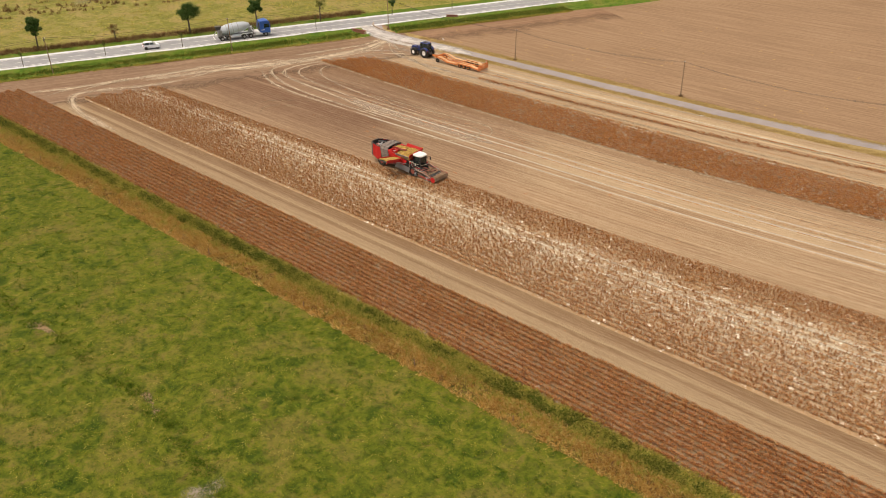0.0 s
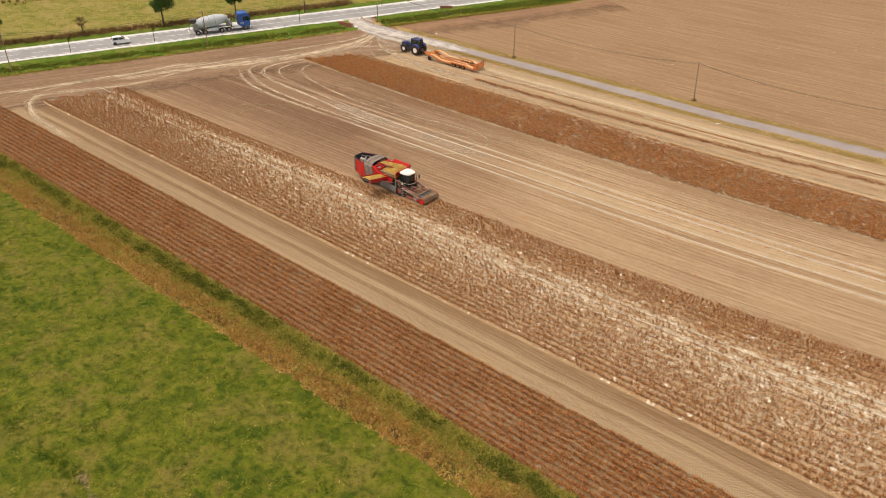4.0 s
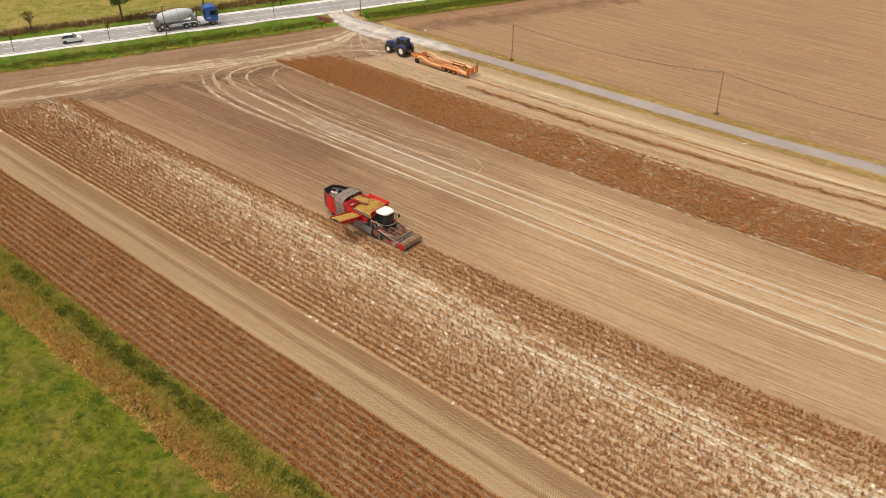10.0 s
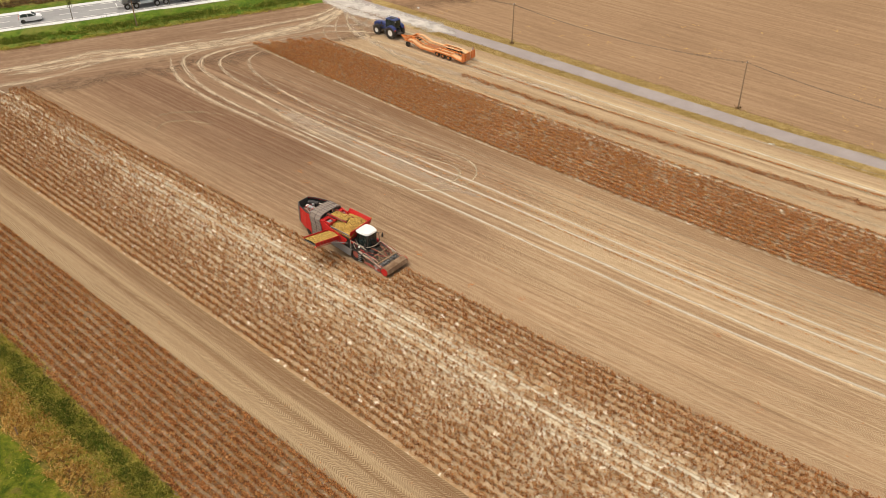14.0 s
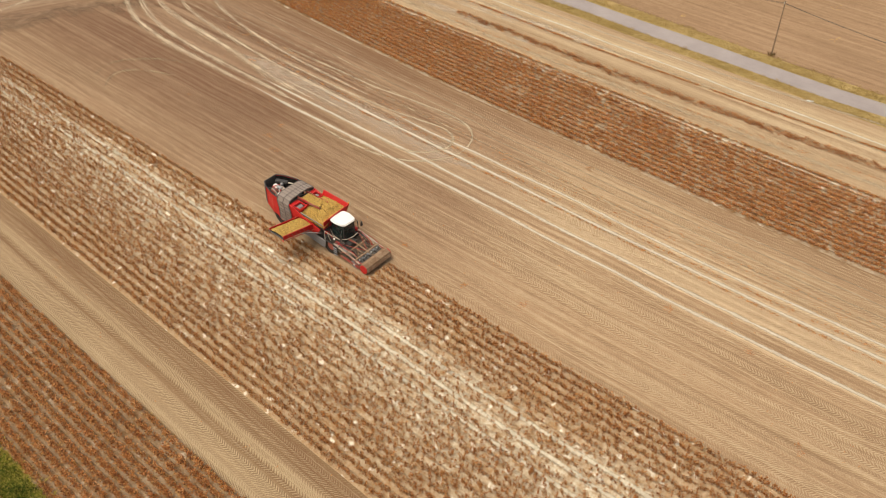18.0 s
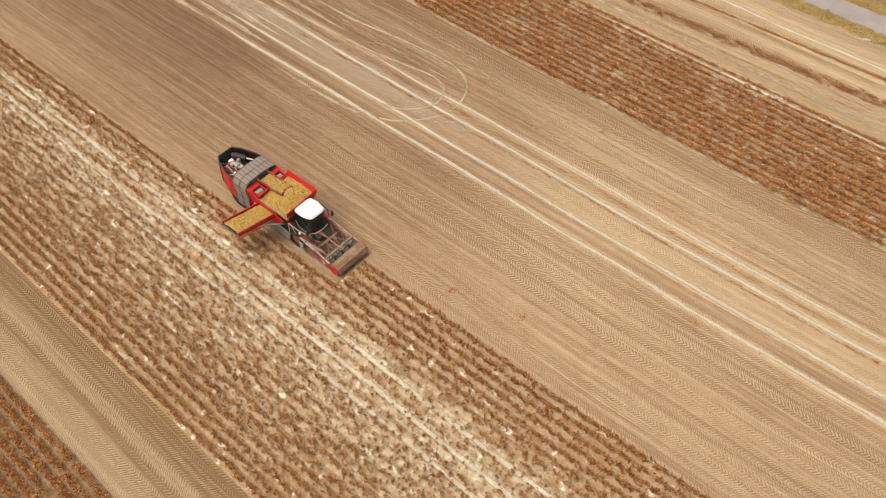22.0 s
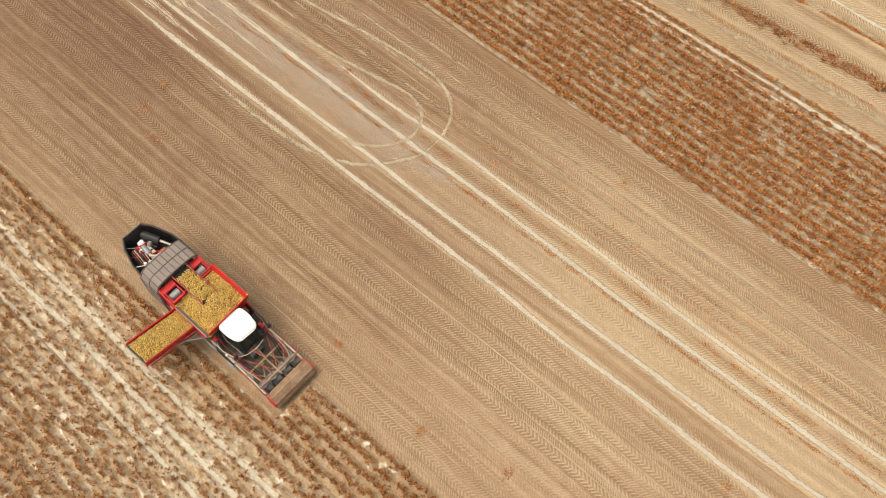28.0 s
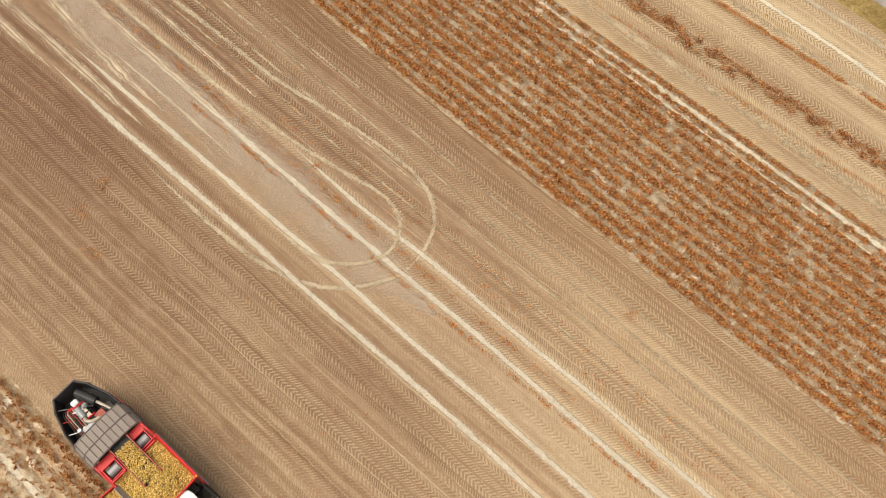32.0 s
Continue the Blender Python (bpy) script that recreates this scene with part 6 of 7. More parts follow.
for s in (-1, 1):
    part("truss_bar", rod(B(), (0.98, s * 1.4, 1.2), (2.05, s * 0.55, 1.08), 0.03, 6), M_TAN, hv)
    part("truss_bar", rod(B(), (0.98, s * 0.2, 1.22), (2.05, s * 1.0, 1.08), 0.03, 6), M_TAN, hv)
    part("support_post", beam(B(), (2.2, s * 1.4, 1.0), (2.75, s * 1.4, 0.9), 0.07, 0.07), M_RED_DUSTY, hv)
    for j in range(4):
        y0 = s * (1.0 + 0.11 * j)
        part("header_hose", tube(B(), [(-0.4, y0, 1.35), (0.1, y0 * 1.03, 1.62 - 0.04 * j), (0.6, y0, 1.4), (1.0 + 0.2 * j, y0 * 0.9, 1.28), (1.5 + 0.15 * j, y0 * 0.8, 0.9)], 0.024, 5), (M_ENGINE, M_ENGINE, M_RED, M_PIPE)[j], hv)
    part("guard_hoop", tube(B(), [(0.1, s * 1.5, 0.6), (0.5, s * 1.56, 1.15), (1.2, s * 1.56, 1.3), (2.0, s * 1.55, 1.0), (2.4, s * 1.52, 0.6)], 0.03, 6), M_RED_DUSTY, hv, "dusty red guard hoop")
for k in range(6):
    y0 = -0.6 - 0.15 * k
    part("cab_hose", tube(B(), [(-1.75 + 0.06 * k, y0, 2.1), (-1.4 + 0.05 * k, y0 - 0.1, 1.75), (-0.9, y0 - 0.05, 1.6 - 0.04 * k), (-0.3, y0, 1.45)], 0.026, 5), (M_ENGINE, M_PIPE, M_ENGINE, M_RED)[k % 4], hv)
part("side_light", box(B(), -0.55, -0.4, -1.55, -1.42, 2.0, 2.2, 0.03), M_WHITE, hv, "pale work lamp")
part("centre_ram", rod(B(), (-0.05, -0.15, 1.4), (0.75, -0.05, 1.35), 0.07, 10), M_RED_DUSTY, hv)
for k in range(4):
    y = -1.13 + k * 0.753
    part("row_frame", beam(beam(B(), (0.98, y, 1.15), (2.05, y, 1.0), 0.07, 0.09), (1.4, y - 0.2, 1.2), (1.4, y - 0.2, 0.5), 0.05, 0.05), M_TAN, hv)
    part("share", prism(B(), [(1.1, 0.32), (2.3, 0.08), (2.35, 0.12), (1.15, 0.4)], "y", y - 0.3, y + 0.3), M_STEEL, hv, "worn steel digging share")
    part("diabolo_roller", lathe(B(), [(0.30, -0.3), (0.17, 0.0), (0.30, 0.3)], Matrix.Translation((2.25, y, 0.42)) @ Matrix.Rotation(radians(90), 4, "X"), 18), M_DARK, hv)
for k in range(5):
    y = -1.45 + k * 0.725
    part("coulter_disc", rod(B(), (1.85, y - 0.02, 0.42), (1.85, y + 0.02, 0.42), 0.38, 22), M_STEEL, hv, "shiny coulter disc")
    part("disc_hub", rod(B(), (1.85, y - 0.06, 0.42), (1.85, y + 0.06, 0.42), 0.09, 12), M_WHITE, hv)
part("web_chain", prism(B(), [(-0.7, 0.75), (1.5, 0.3), (1.5, 0.36), (-0.7, 0.83)], "y", -1.35, 1.35), M_WEB, hv)
for k in range(20):
    t = k / 19
    part("web_bar", rod(B(), (-0.65 + 2.1 * t, -1.35, 0.86 - 0.45 * t), (-0.65 + 2.1 * t, 1.35, 0.86 - 0.45 * t), 0.014, 5), M_WEB, hv)
part("topper_cover", prism(B(), [(2.5, 0.55), (2.62, 0.86), (3.0, 1.0), (3.42, 0.86), (3.6, 0.45), (3.5, 0.45), (3.35, 0.78), (3.0, 0.92), (2.68, 0.78), (2.6, 0.55)], "y", -1.5, 1.5), M_TAN, hv, "dust-caked cover of the haulm drum")
part("haulm_drum", rod(B(), (3.05, -1.48, 0.45), (3.05, 1.48, 0.45), 0.22, 14), M_DARK, hv)
for k in range(7):
    x, z = ((2.56, 0.70), (2.7, 0.90), (2.88, 0.975), (3.06, 1.0), (3.24, 0.95), (3.42, 0.87), (3.53, 0.67))[k]
    part("cover_batten", beam(B(), (x, -1.5, z + 0.01), (x, 1.5, z + 0.01), 0.045, 0.035, 0.008), M_TAN, hv, "dust-coated batten")
part("cover_band", beam(B(), (2.55, 0.1, 0.98), (3.55, 0.1, 0.98), 0.06, 0.05), M_TAN, hv)
for x, y, z in ((-1.7, 1.68, 3.52), (-1.66, -1.3, 3.4)):
    part("beacon", rod(B(), (x, y, z), (x, y, z + 0.16), 0.06, 10), M_LAMP, hv, "amber beacon")

# the load of potatoes
g = np.random.default_rng(91)
off = HV.translation
n = 6500
px, py = g.uniform(-4.85, -1.8, n), g.uniform(-1.45, 1.6, n)
mound = 2.75 + 0.68 * np.exp(-((px + 3.1) ** 2 / 1.6 + (py - 0.2) ** 2 / 1.1)) + 0.12 * np.clip(py, -1.5, 1.5)
mound = np.minimum(mound, 3.5) + g.normal(0, 0.025, n)
load = np.stack([px, py, mound], -1)
el = np.stack([g.uniform(-5.75, -3.4, 1000), g.uniform(-0.36, 0.62, 1000)], -1)
el = np.concatenate([el, (3.28 + (el[:, 0] + 5.75) * 0.08 + g.uniform(0, 0.07, 1000))[:, None]], -1)
cv = np.stack([g.uniform(-4.76, -3.18, 4000), g.uniform(-4.92, -1.3, 4000)], -1)
cv = np.concatenate([cv, (2.16 + (-1.35 - cv[:, 1]) * 0.232 + 0.13 * np.exp(-((cv[:, 0] + 3.97) ** 2) / 0.35) + g.uniform(0, 0.08, 4000))[:, None]], -1)
potatoes("potato_heap", load + np.array(off), 92, "heap of muddy yellow potatoes filling the bunker")
potatoes("potato_heap_elevator", el + np.array(off), 93, "yellow potatoes riding up the elevator belt", (0.034, 0.056))
potatoes("potato_heap_conveyor", cv + np.array(off), 94, "yellow potatoes spread over the side conveyor", (0.034, 0.06))
nb = 30
hx, hy = np.meshgrid(np.linspace(-4.88, -1.82, nb), np.linspace(-1.48, 1.62, nb), indexing="ij")
hz = np.minimum(2.7 + 0.68 * np.exp(-((hx + 3.1) ** 2 / 1.6 + (hy - 0.2) ** 2 / 1.1)) + 0.12 * np.clip(hy, -1.5, 1.5), 3.45)
tagged(mesh_object("potato_heap_core", np.stack([hx + off.x, hy + off.y, hz], -1).reshape(-1, 3), grid_faces(nb, nb), [M_POTATO]), "earthy potatoes deeper in the bunker", "potatoes", kind="stuff")


# ---------------------------------------------------------------- tractor
tr = thing("tractor", pose(-46.9, 46.35, 0, 0, 0, 180), "dark blue farm tractor with white wheel rims parked on bare soil", "tractor")
for s in (-1, 1):
    wheel(tr, "rear_wheel", (0, s * 1.0, 0.98), 0.98, 0.62, M_WHITE, 0.52)
    wheel(tr, "front_wheel", (3.05, s * 0.97, 0.76), 0.76, 0.52, M_WHITE, 0.5)
    part("rear_fender", prism(B(), [(-0.95, 1.55), (-0.6, 1.95), (0.0, 2.12), (0.6, 1.98), (0.95, 1.6), (0.9, 1.5), (0.5, 1.85), (0.0, 1.98), (-0.5, 1.82), (-0.88, 1.5)], "y", s * 0.62, s * 1.28, 0.02), M_BLUE, tr)
    part("front_fender", prism(B(), [(2.35, 1.3), (2.7, 1.62), (3.3, 1.65), (3.7, 1.4), (3.66, 1.36), (3.28, 1.58), (2.74, 1.56), (2.4, 1.27)], "y", s * 0.72, s * 1.2, 0.01), M_BLACK, tr)
    part("cab_step", box(box(B(), 0.95, 1.5, s * 0.75, s * 1.1, 0.55, 0.62, 0.01), 0.95, 1.5, s * 0.75, s * 1.1, 0.9, 0.97, 0.01), M_DARK, tr)
    part("mirror", box(B(), 1.75, 1.85, s * 1.25 - 0.12, s * 1.25 + 0.12, 2.1, 2.5, 0.03), M_BLACK, tr)
    part("headlight", box(B(), 4.12, 4.2, s * 0.28 - 0.12, s * 0.28 + 0.12, 1.35, 1.5, 0.02), M_STEEL, tr)
    part("tail_light", box(B(), -1.0, -0.94, s * 1.1 - 0.1, s * 1.1 + 0.1, 1.5, 1.66, 0.01), M_SIGN, tr, "red tail light")
part("chassis", box(box(B(), -0.7, 3.6, -0.35, 0.35, 0.7, 1.15, 0.05), 2.9, 3.2, -0.75, 0.75, 0.62, 0.88, 0.03), M_DARK, tr)
part("bonnet", prism(B(), [(1.6, 1.1), (4.15, 0.95), (4.22, 1.55), (3.9, 1.85), (1.6, 2.0)], "y", -0.48, 0.48, 0.06), M_BLUE, tr, "deep blue engine bonnet")
part("grille", box(B(), 4.18, 4.24, -0.34, 0.34, 1.0, 1.32, 0.02), M_BLACK, tr)
for y in (-0.49, 0.49):
    part("bonnet_louvre", box(B(), 2.1, 3.7, y - 0.012, y + 0.012, 1.3, 1.6, 0.005), M_BLACK, tr)
part("front_weight", box(B(), 4.25, 4.65, -0.45, 0.45, 0.65, 1.0, 0.05), M_DARK, tr)
part("exhaust", rod(B(), (1.75, -0.62, 1.2), (1.75, -0.62, 2.95), 0.07, 12), M_DARK, tr, "upright dark exhaust pipe")
bm = box(B(), -0.55, 1.6, -0.72, 0.72, 1.05, 1.25, 0.03)
for x, y in ((-0.5, 0.68), (-0.5, -0.68), (0.45, 0.72), (0.45, -0.72), (1.5, 0.6), (1.5, -0.6)):
    rod(bm, (x, y, 1.2), (x * 0.96, y * 0.95, 2.85), 0.05, 8)
part("cab_frame", bm, M_BLACK, tr)
for q in (((1.52, -0.58, 1.4), (1.52, 0.58, 1.4), (1.46, 0.56, 2.82), (1.46, -0.56, 2.82)), ((-0.55, 0.66, 1.6), (-0.55, -0.66, 1.6), (-0.5, -0.62, 2.82), (-0.5, 0.62, 2.82)),
          ((-0.5, -0.7, 1.5), (1.5, -0.62, 1.3), (1.44, -0.6, 2.82), (-0.48, -0.66, 2.82)), ((1.5, 0.62, 1.3), (-0.5, 0.7, 1.5), (-0.48, 0.66, 2.82), (1.44, 0.6, 2.82))):
    part("cab_window", wall(B(), *q, 0.012), M_GLASS, tr, "dark tinted cab glass")
part("cab_roof", box(B(), -0.58, 1.52, -0.7, 0.7, 2.84, 3.02, 0.09), M_BLUE, tr, "blue cab roof")
part("roof_hatch", box(B(), 0.1, 0.9, -0.4, 0.4, 3.03, 3.09, 0.03), M_BLACK, tr)
for x, y in ((1.6, 0.6), (1.6, -0.6), (-0.66, 0.6), (-0.66, -0.6)):
    part("work_lamp", box(B(), x - 0.05, x + 0.05, y - 0.12, y + 0.12, 2.72, 2.84, 0.02), M_STEEL, tr)
part("beacon", rod(B(), (-0.4, -0.5, 3.04), (-0.4, -0.5, 3.22), 0.07, 10), M_LAMP, tr, "amber beacon")
part("roof_light_bar", box(B(), 1.3, 1.42, -0.5, 0.5, 3.0, 3.08, 0.02), M_WHITE, tr, "white row of roof lamps")
part("roof_rail", box(B(), -0.3, 1.4, -0.02, 0.02, 3.09, 3.13, 0.005), M_STEEL, tr)
part("antenna", rod(B(), (1.2, 0.5, 3.04), (1.2, 0.5, 3.5), 0.015, 6), M_BLACK, tr)
part("gps_dome", lathe(B(), [(0.14, 0.0), (0.13, 0.08), (0.05, 0.13)], Matrix.Translation((1.35, 0.0, 3.05)), 14), M_WHITE, tr, "white satellite receiver dome")
part("seat", box(box(B(), 0.1, 0.6, -0.25, 0.25, 1.35, 1.75, 0.05), 0.02, 0.15, -0.25, 0.25, 1.7, 2.4, 0.04), M_BLACK, tr)
part("hitch", box(box(B(), -1.5, -0.7, -0.1, 0.1, 0.55, 0.72, 0.02), -1.2, -0.7, -0.5, 0.5, 0.75, 0.95, 0.02), M_DARK, tr)

# ---------------------------------------------------------------- low loader trailer
tl = thing("low_loader_trailer", pose(-45.6, 46.0, 0, 0, 0, 0) @ Matrix.Diagonal((1.07, 1.22, 1.0, 1.0)), "orange steel low-loader trailer with folded ramps behind the tractor", "trailer")
part("drawbar", beam(beam(beam(B(), (0.0, 0.3, 0.65), (2.3, 0.75, 0.85), 0.14, 0.16), (0.0, 0.3, 0.65), (2.3, -0.75, 0.85), 0.14, 0.16), (1.2, -0.25, 0.78), (1.2, 0.75, 0.78), 0.1, 0.1), M_ORANGE, tl)
for s in (-1, 1):
    part("front_wheel", lathe(B(), [(0.16, -0.13), (0.36, -0.14), (0.42, -0.08), (0.42, 0.08), (0.36, 0.14), (0.16, 0.13), (0.16, -0.13)], Matrix.Translation((2.75, s * 1.08, 0.42)) @ Matrix.Rotation(radians(90), 4, "X"), 20, False), M_TYRE, tl)
    part("side_rail", beam(beam(beam(B(), (2.3, s * 1.28, 1.1), (3.9, s * 1.28, 1.1), 0.1, 0.16), (3.9, s * 1.28, 1.1), (5.3, s * 1.28, 0.62), 0.1, 0.16), (5.3, s * 1.28, 0.62), (8.0, s * 1.28, 0.62), 0.1, 0.16), M_ORANGE, tl, "orange side rail")
    part("rear_side_rail", beam(beam(B(), (8.0, s * 1.28, 0.9), (11.0, s * 1.28, 0.9), 0.1, 0.2), (11.0, s * 1.28, 0.9), (13.0, s * 1.28, 0.6), 0.1, 0.2), M_ORANGE, tl, "orange side rail")
    for x in (8.45, 9.5, 10.55):
        w = part("wheel", lathe(B(), [(0.18, -0.13), (0.36, -0.14), (0.42, -0.08), (0.42, 0.08), (0.36, 0.14), (0.18, 0.13)], Matrix.Translation((x, s * 1.09, 0.42)) @ Matrix.Rotation(radians(90), 4, "X"), 20), M_TYRE, tl)
        part("hub", rod(B(), (x, s * 1.12, 0.42), (x, s * 1.24, 0.42), 0.17, 14), M_ORANGE, w)
    part("neck_plate", wall(B(), (2.9, s * 0.82, 1.3), (3.8, s * 0.82, 1.32), (3.8, s * 1.22, 1.32), (2.9, s * 1.22, 1.3), 0.05), M_ORANGE_FADED, tl, "faded orange deck plate")
    part("neck_slope", wall(B(), (3.8, s * 0.8, 1.32), (5.3, s * 0.8, 0.78), (5.3, s * 1.22, 0.78), (3.8, s * 1.22, 1.32), 0.05), M_ORANGE_FADED, tl, "faded orange sloping deck plate")
    part("low_deck_plate", wall(B(), (5.3, s * 0.8, 0.78), (7.9, s * 0.8, 0.78), (7.9, s * 1.22, 0.78), (5.3, s * 1.22, 0.78), 0.05), M_ORANGE_FADED, tl, "faded orange deck plate")
    part("step_plate", wall(B(), (7.6, s * 0.45, 0.8), (8.1, s * 0.45, 1.05), (8.1, s * 1.25, 1.05), (7.6, s * 1.25, 0.8), 0.04), M_ORANGE, tl)
    for y0, y1 in ((1.1, 1.32), (0.42, 0.62)):
        part("deck_strip", box(B(), 8.1, 11.1, s * y0, s * y1, 1.0, 1.07, 0.012), M_ORANGE_FADED, tl, "faded orange deck strip")
    for x in (8.1, 9.0, 10.0, 10.95):
        part("deck_bridge", box(B(), x, x + 0.16, s * 0.6, s * 1.12, 1.0, 1.06, 0.01), M_ORANGE, tl)
    part("slope_plate", wall(B(), (11.1, s * 0.62, 1.05), (12.9, s * 0.62, 0.72), (12.9, s * 1.25, 0.72), (11.1, s * 1.25, 1.05), 0.05), M_ORANGE_FADED, tl, "faded orange rear slope")
    part("centre_rail", beam(beam(beam(B(), (2.9, s * 0.4, 1.2), (3.8, s * 0.4, 1.2), 0.1, 0.16), (3.8, s * 0.4, 1.2), (5.3, s * 0.4, 0.68), 0.1, 0.16), (5.3, s * 0.4, 0.68), (12.9, s * 0.4, 0.66), 0.1, 0.16), M_ORANGE, tl)
for k in range(17):
    x = 3.0 + k * 0.6
    z = 1.1 if x < 3.9 else (1.1 - (x - 3.9) * 0.34 if x < 5.3 else 0.62)
    part("cross_member", beam(B(), (x, -1.22, z), (x, 1.22, z), 0.1, 0.1), M_RUST if k % 3 else M_ORANGE, tl)
for k in range(9):
    x = 3.25 + k * 0.56
    z = 1.2 if x < 3.9 else (1.2 - (x - 3.9) * 0.36 if x < 5.3 else 0.7)
    part("deck_bar", beam(B(), (x, -0.85, z), (x, 0.85, z), 0.09, 0.06), M_ORANGE_FADED, tl)
part("deck_boards", box(B(), 5.4, 7.8, -0.34, 0.34, 0.69, 0.73, 0.01), M_RUST, tl, "rust-brown worn centre boards")
part("front_bulkhead", box(box(B(), 2.3, 2.42, -1.2, 1.2, 0.95, 1.3, 0.02), 2.42, 3.0, -0.12, 0.12, 1.0, 1.25, 0.03), M_ORANGE, tl)
part("neck_beam", beam(beam(B(), (2.4, -1.1, 1.28), (3.0, -0.7, 1.3), 0.2, 0.08), (2.4, 1.1, 1.28), (3.0, 0.7, 1.3), 0.2, 0.08), M_ORANGE, tl)
part("winch_drum", rod(B(), (3.4, -0.3, 1.35), (3.4, 0.3, 1.35), 0.16, 14), M_RUST, tl)
for y in (-0.9, 0.0, 0.9):
    bm = box(box(B(), 13.05, 13.17, y - 0.34, y - 0.28, 0.4, 1.62, 0.01), 13.05, 13.17, y + 0.28, y + 0.34, 0.4, 1.62, 0.01)
    box(box(bm, 13.06, 13.16, y - 0.3, y + 0.3, 0.4, 0.46, 0.01), 13.06, 13.16, y - 0.3, y + 0.3, 1.56, 1.62, 0.01)
    rp = part("ramp", bm, M_ORANGE, tl, "upright orange loading ramp")
    for j in range(8):
        part("ramp_bar", beam(B(), (13.11, y - 0.3, 0.47 + j * 0.155), (13.11, y + 0.3, 0.47 + j * 0.155), 0.1, 0.075), M_ORANGE, rp)
pl = part("marker_board", box(B(), 12.85, 12.88, 0.95, 1.2, 1.35, 1.95, 0.005), M_WHITE, tl, "red and white striped marker board")
for k in range(3):
    part("stripe", box(B(), 12.885, 12.893, 0.97, 1.18, 1.42 + k * 0.2, 1.51 + k * 0.2, 0), M_SIGN, pl)
part("marker_post", rod(B(), (12.86, 1.08, 0.7), (12.86, 1.08, 1.36), 0.03, 8), M_ORANGE, tl)
part("side_lamp", box(B(), 12.9, 13.0, -1.2, -1.0, 0.78, 0.9, 0.01), M_SIGN, tl)


# ---------------------------------------------------------------- vehicles on the main road
def on_road(s, w):
    p = RO + RD * s + RN * w
    return pose(p.x, p.y, 0.104, 0, 0, math.degrees(math.atan2(RD.y, RD.x)))


def road_wheel(parent, x, y, r, w, rim):
    ob = part("wheel", lathe(B(), [(r * 0.5, -w * 0.4), (r * 0.9, -w * 0.5), (r, -w * 0.3), (r, w * 0.3), (r * 0.9, w * 0.5), (r * 0.5, w * 0.4), (r * 0.5, -w * 0.4)], Matrix.Translation((x, y, r)) @ Matrix.Rotation(radians(90), 4, "X"), 20, False), M_TYRE, parent)
    part("rim", rod(B(), (x, y - w * 0.45, r), (x, y + w * 0.45, r), r * 0.52, 16), rim, ob)


mx = thing("concrete_mixer_truck", on_road(24.2, 4.3), "concrete mixer truck with grey drum and blue cab on the road", "truck")
for x in (0.0, 1.5, 5.0, 6.5, 10.0):
    for s in (-1, 1):
        road_wheel(mx, x, s * 1.02, 0.5, 0.34, M_STEEL)
part("frame", box(box(B(), -0.8, 7.4, -0.5, 0.5, 0.85, 1.15, 0.03), 4.4, 10.8, -0.45, 0.45, 0.7, 0.95, 0.03), M_STEEL, mx)
drum_m = Matrix.Translation((-0.4, 0, 2.05)) @ Matrix.Rotation(radians(84), 4, "Y")
part("drum", lathe(B(), [(0.55, 0.0), (0.85, 0.5), (1.12, 1.6), (1.2, 3.0), (1.18, 4.4), (0.95, 5.9), (0.5, 6.9), (0.3, 7.05)], drum_m, 32), M_DRUM, mx, "light grey ribbed mixing drum")
part("drum_stand", prism(B(), [(-0.7, 1.1), (0.3, 1.1), (0.1, 2.4), (-0.6, 2.4)], "y", -0.9, 0.9, 0.03), M_STEEL, mx)
part("front_stand", prism(B(), [(6.2, 1.1), (7.0, 1.1), (6.9, 2.2), (6.5, 2.2)], "y", -0.6, 0.6, 0.03), M_STEEL, mx)
part("water_tank", rod(B(), (7.05, -0.7, 2.0), (7.05, 0.7, 2.0), 0.38, 18), M_DRUM, mx)
part("hopper", prism(B(), [(-1.0, 2.4), (-0.2, 2.4), (0.1, 3.2), (-1.3, 3.2)], "y", -0.6, 0.6, 0.02), M_DARK, mx)
part("chute", wall(B(), (-0.9, -0.25, 2.2), (-0.9, 0.25, 2.2), (-1.6, 0.25, 1.2), (-1.6, -0.25, 1.2), 0.05), M_STEEL, mx)
part("side_box", box(box(B(), 2.3, 4.3, -1.2, -0.6, 0.75, 1.15, 0.03), 2.3, 4.3, 0.6, 1.2, 0.75, 1.15, 0.03), M_DRUM, mx)
part("fuel_tank", box(B(), 7.7, 9.2, -1.2, -0.55, 0.55, 1.05, 0.08), M_WHITE, mx)
part("rear_bumper", box(B(), -1.7, -1.55, -1.1, 1.1, 0.5, 0.7, 0.02), M_WHITE, mx)
for x in (0.75, 5.75):
    for s in (-1, 1):
        part("mudguard", prism(B(), [(x - 1.4, 1.0), (x - 1.1, 1.16), (x + 1.1, 1.16), (x + 1.4, 1.0), (x + 1.1, 1.12), (x - 1.1, 1.12)], "y", s * 0.8, s * 1.22), M_DARK if x < 3 else M_WHITE, mx)
part("cab", prism(B(), [(8.75, 0.9), (11.05, 0.75), (11.15, 1.9), (10.95, 3.3), (10.4, 3.6), (8.75, 3.5)], "y", -1.22, 1.22, 0.08), M_TRUCKBLUE, mx, "bright blue truck cab")
part("catwalk", box(B(), 7.3, 8.6, -1.15, 1.15, 1.1, 1.2, 0.02), M_WHITE, mx, "white catwalk behind the cab")
part("exhaust_stack", rod(B(), (8.5, 0.95, 1.1), (8.5, 0.95, 3.4), 0.09, 10), M_STEEL, mx)
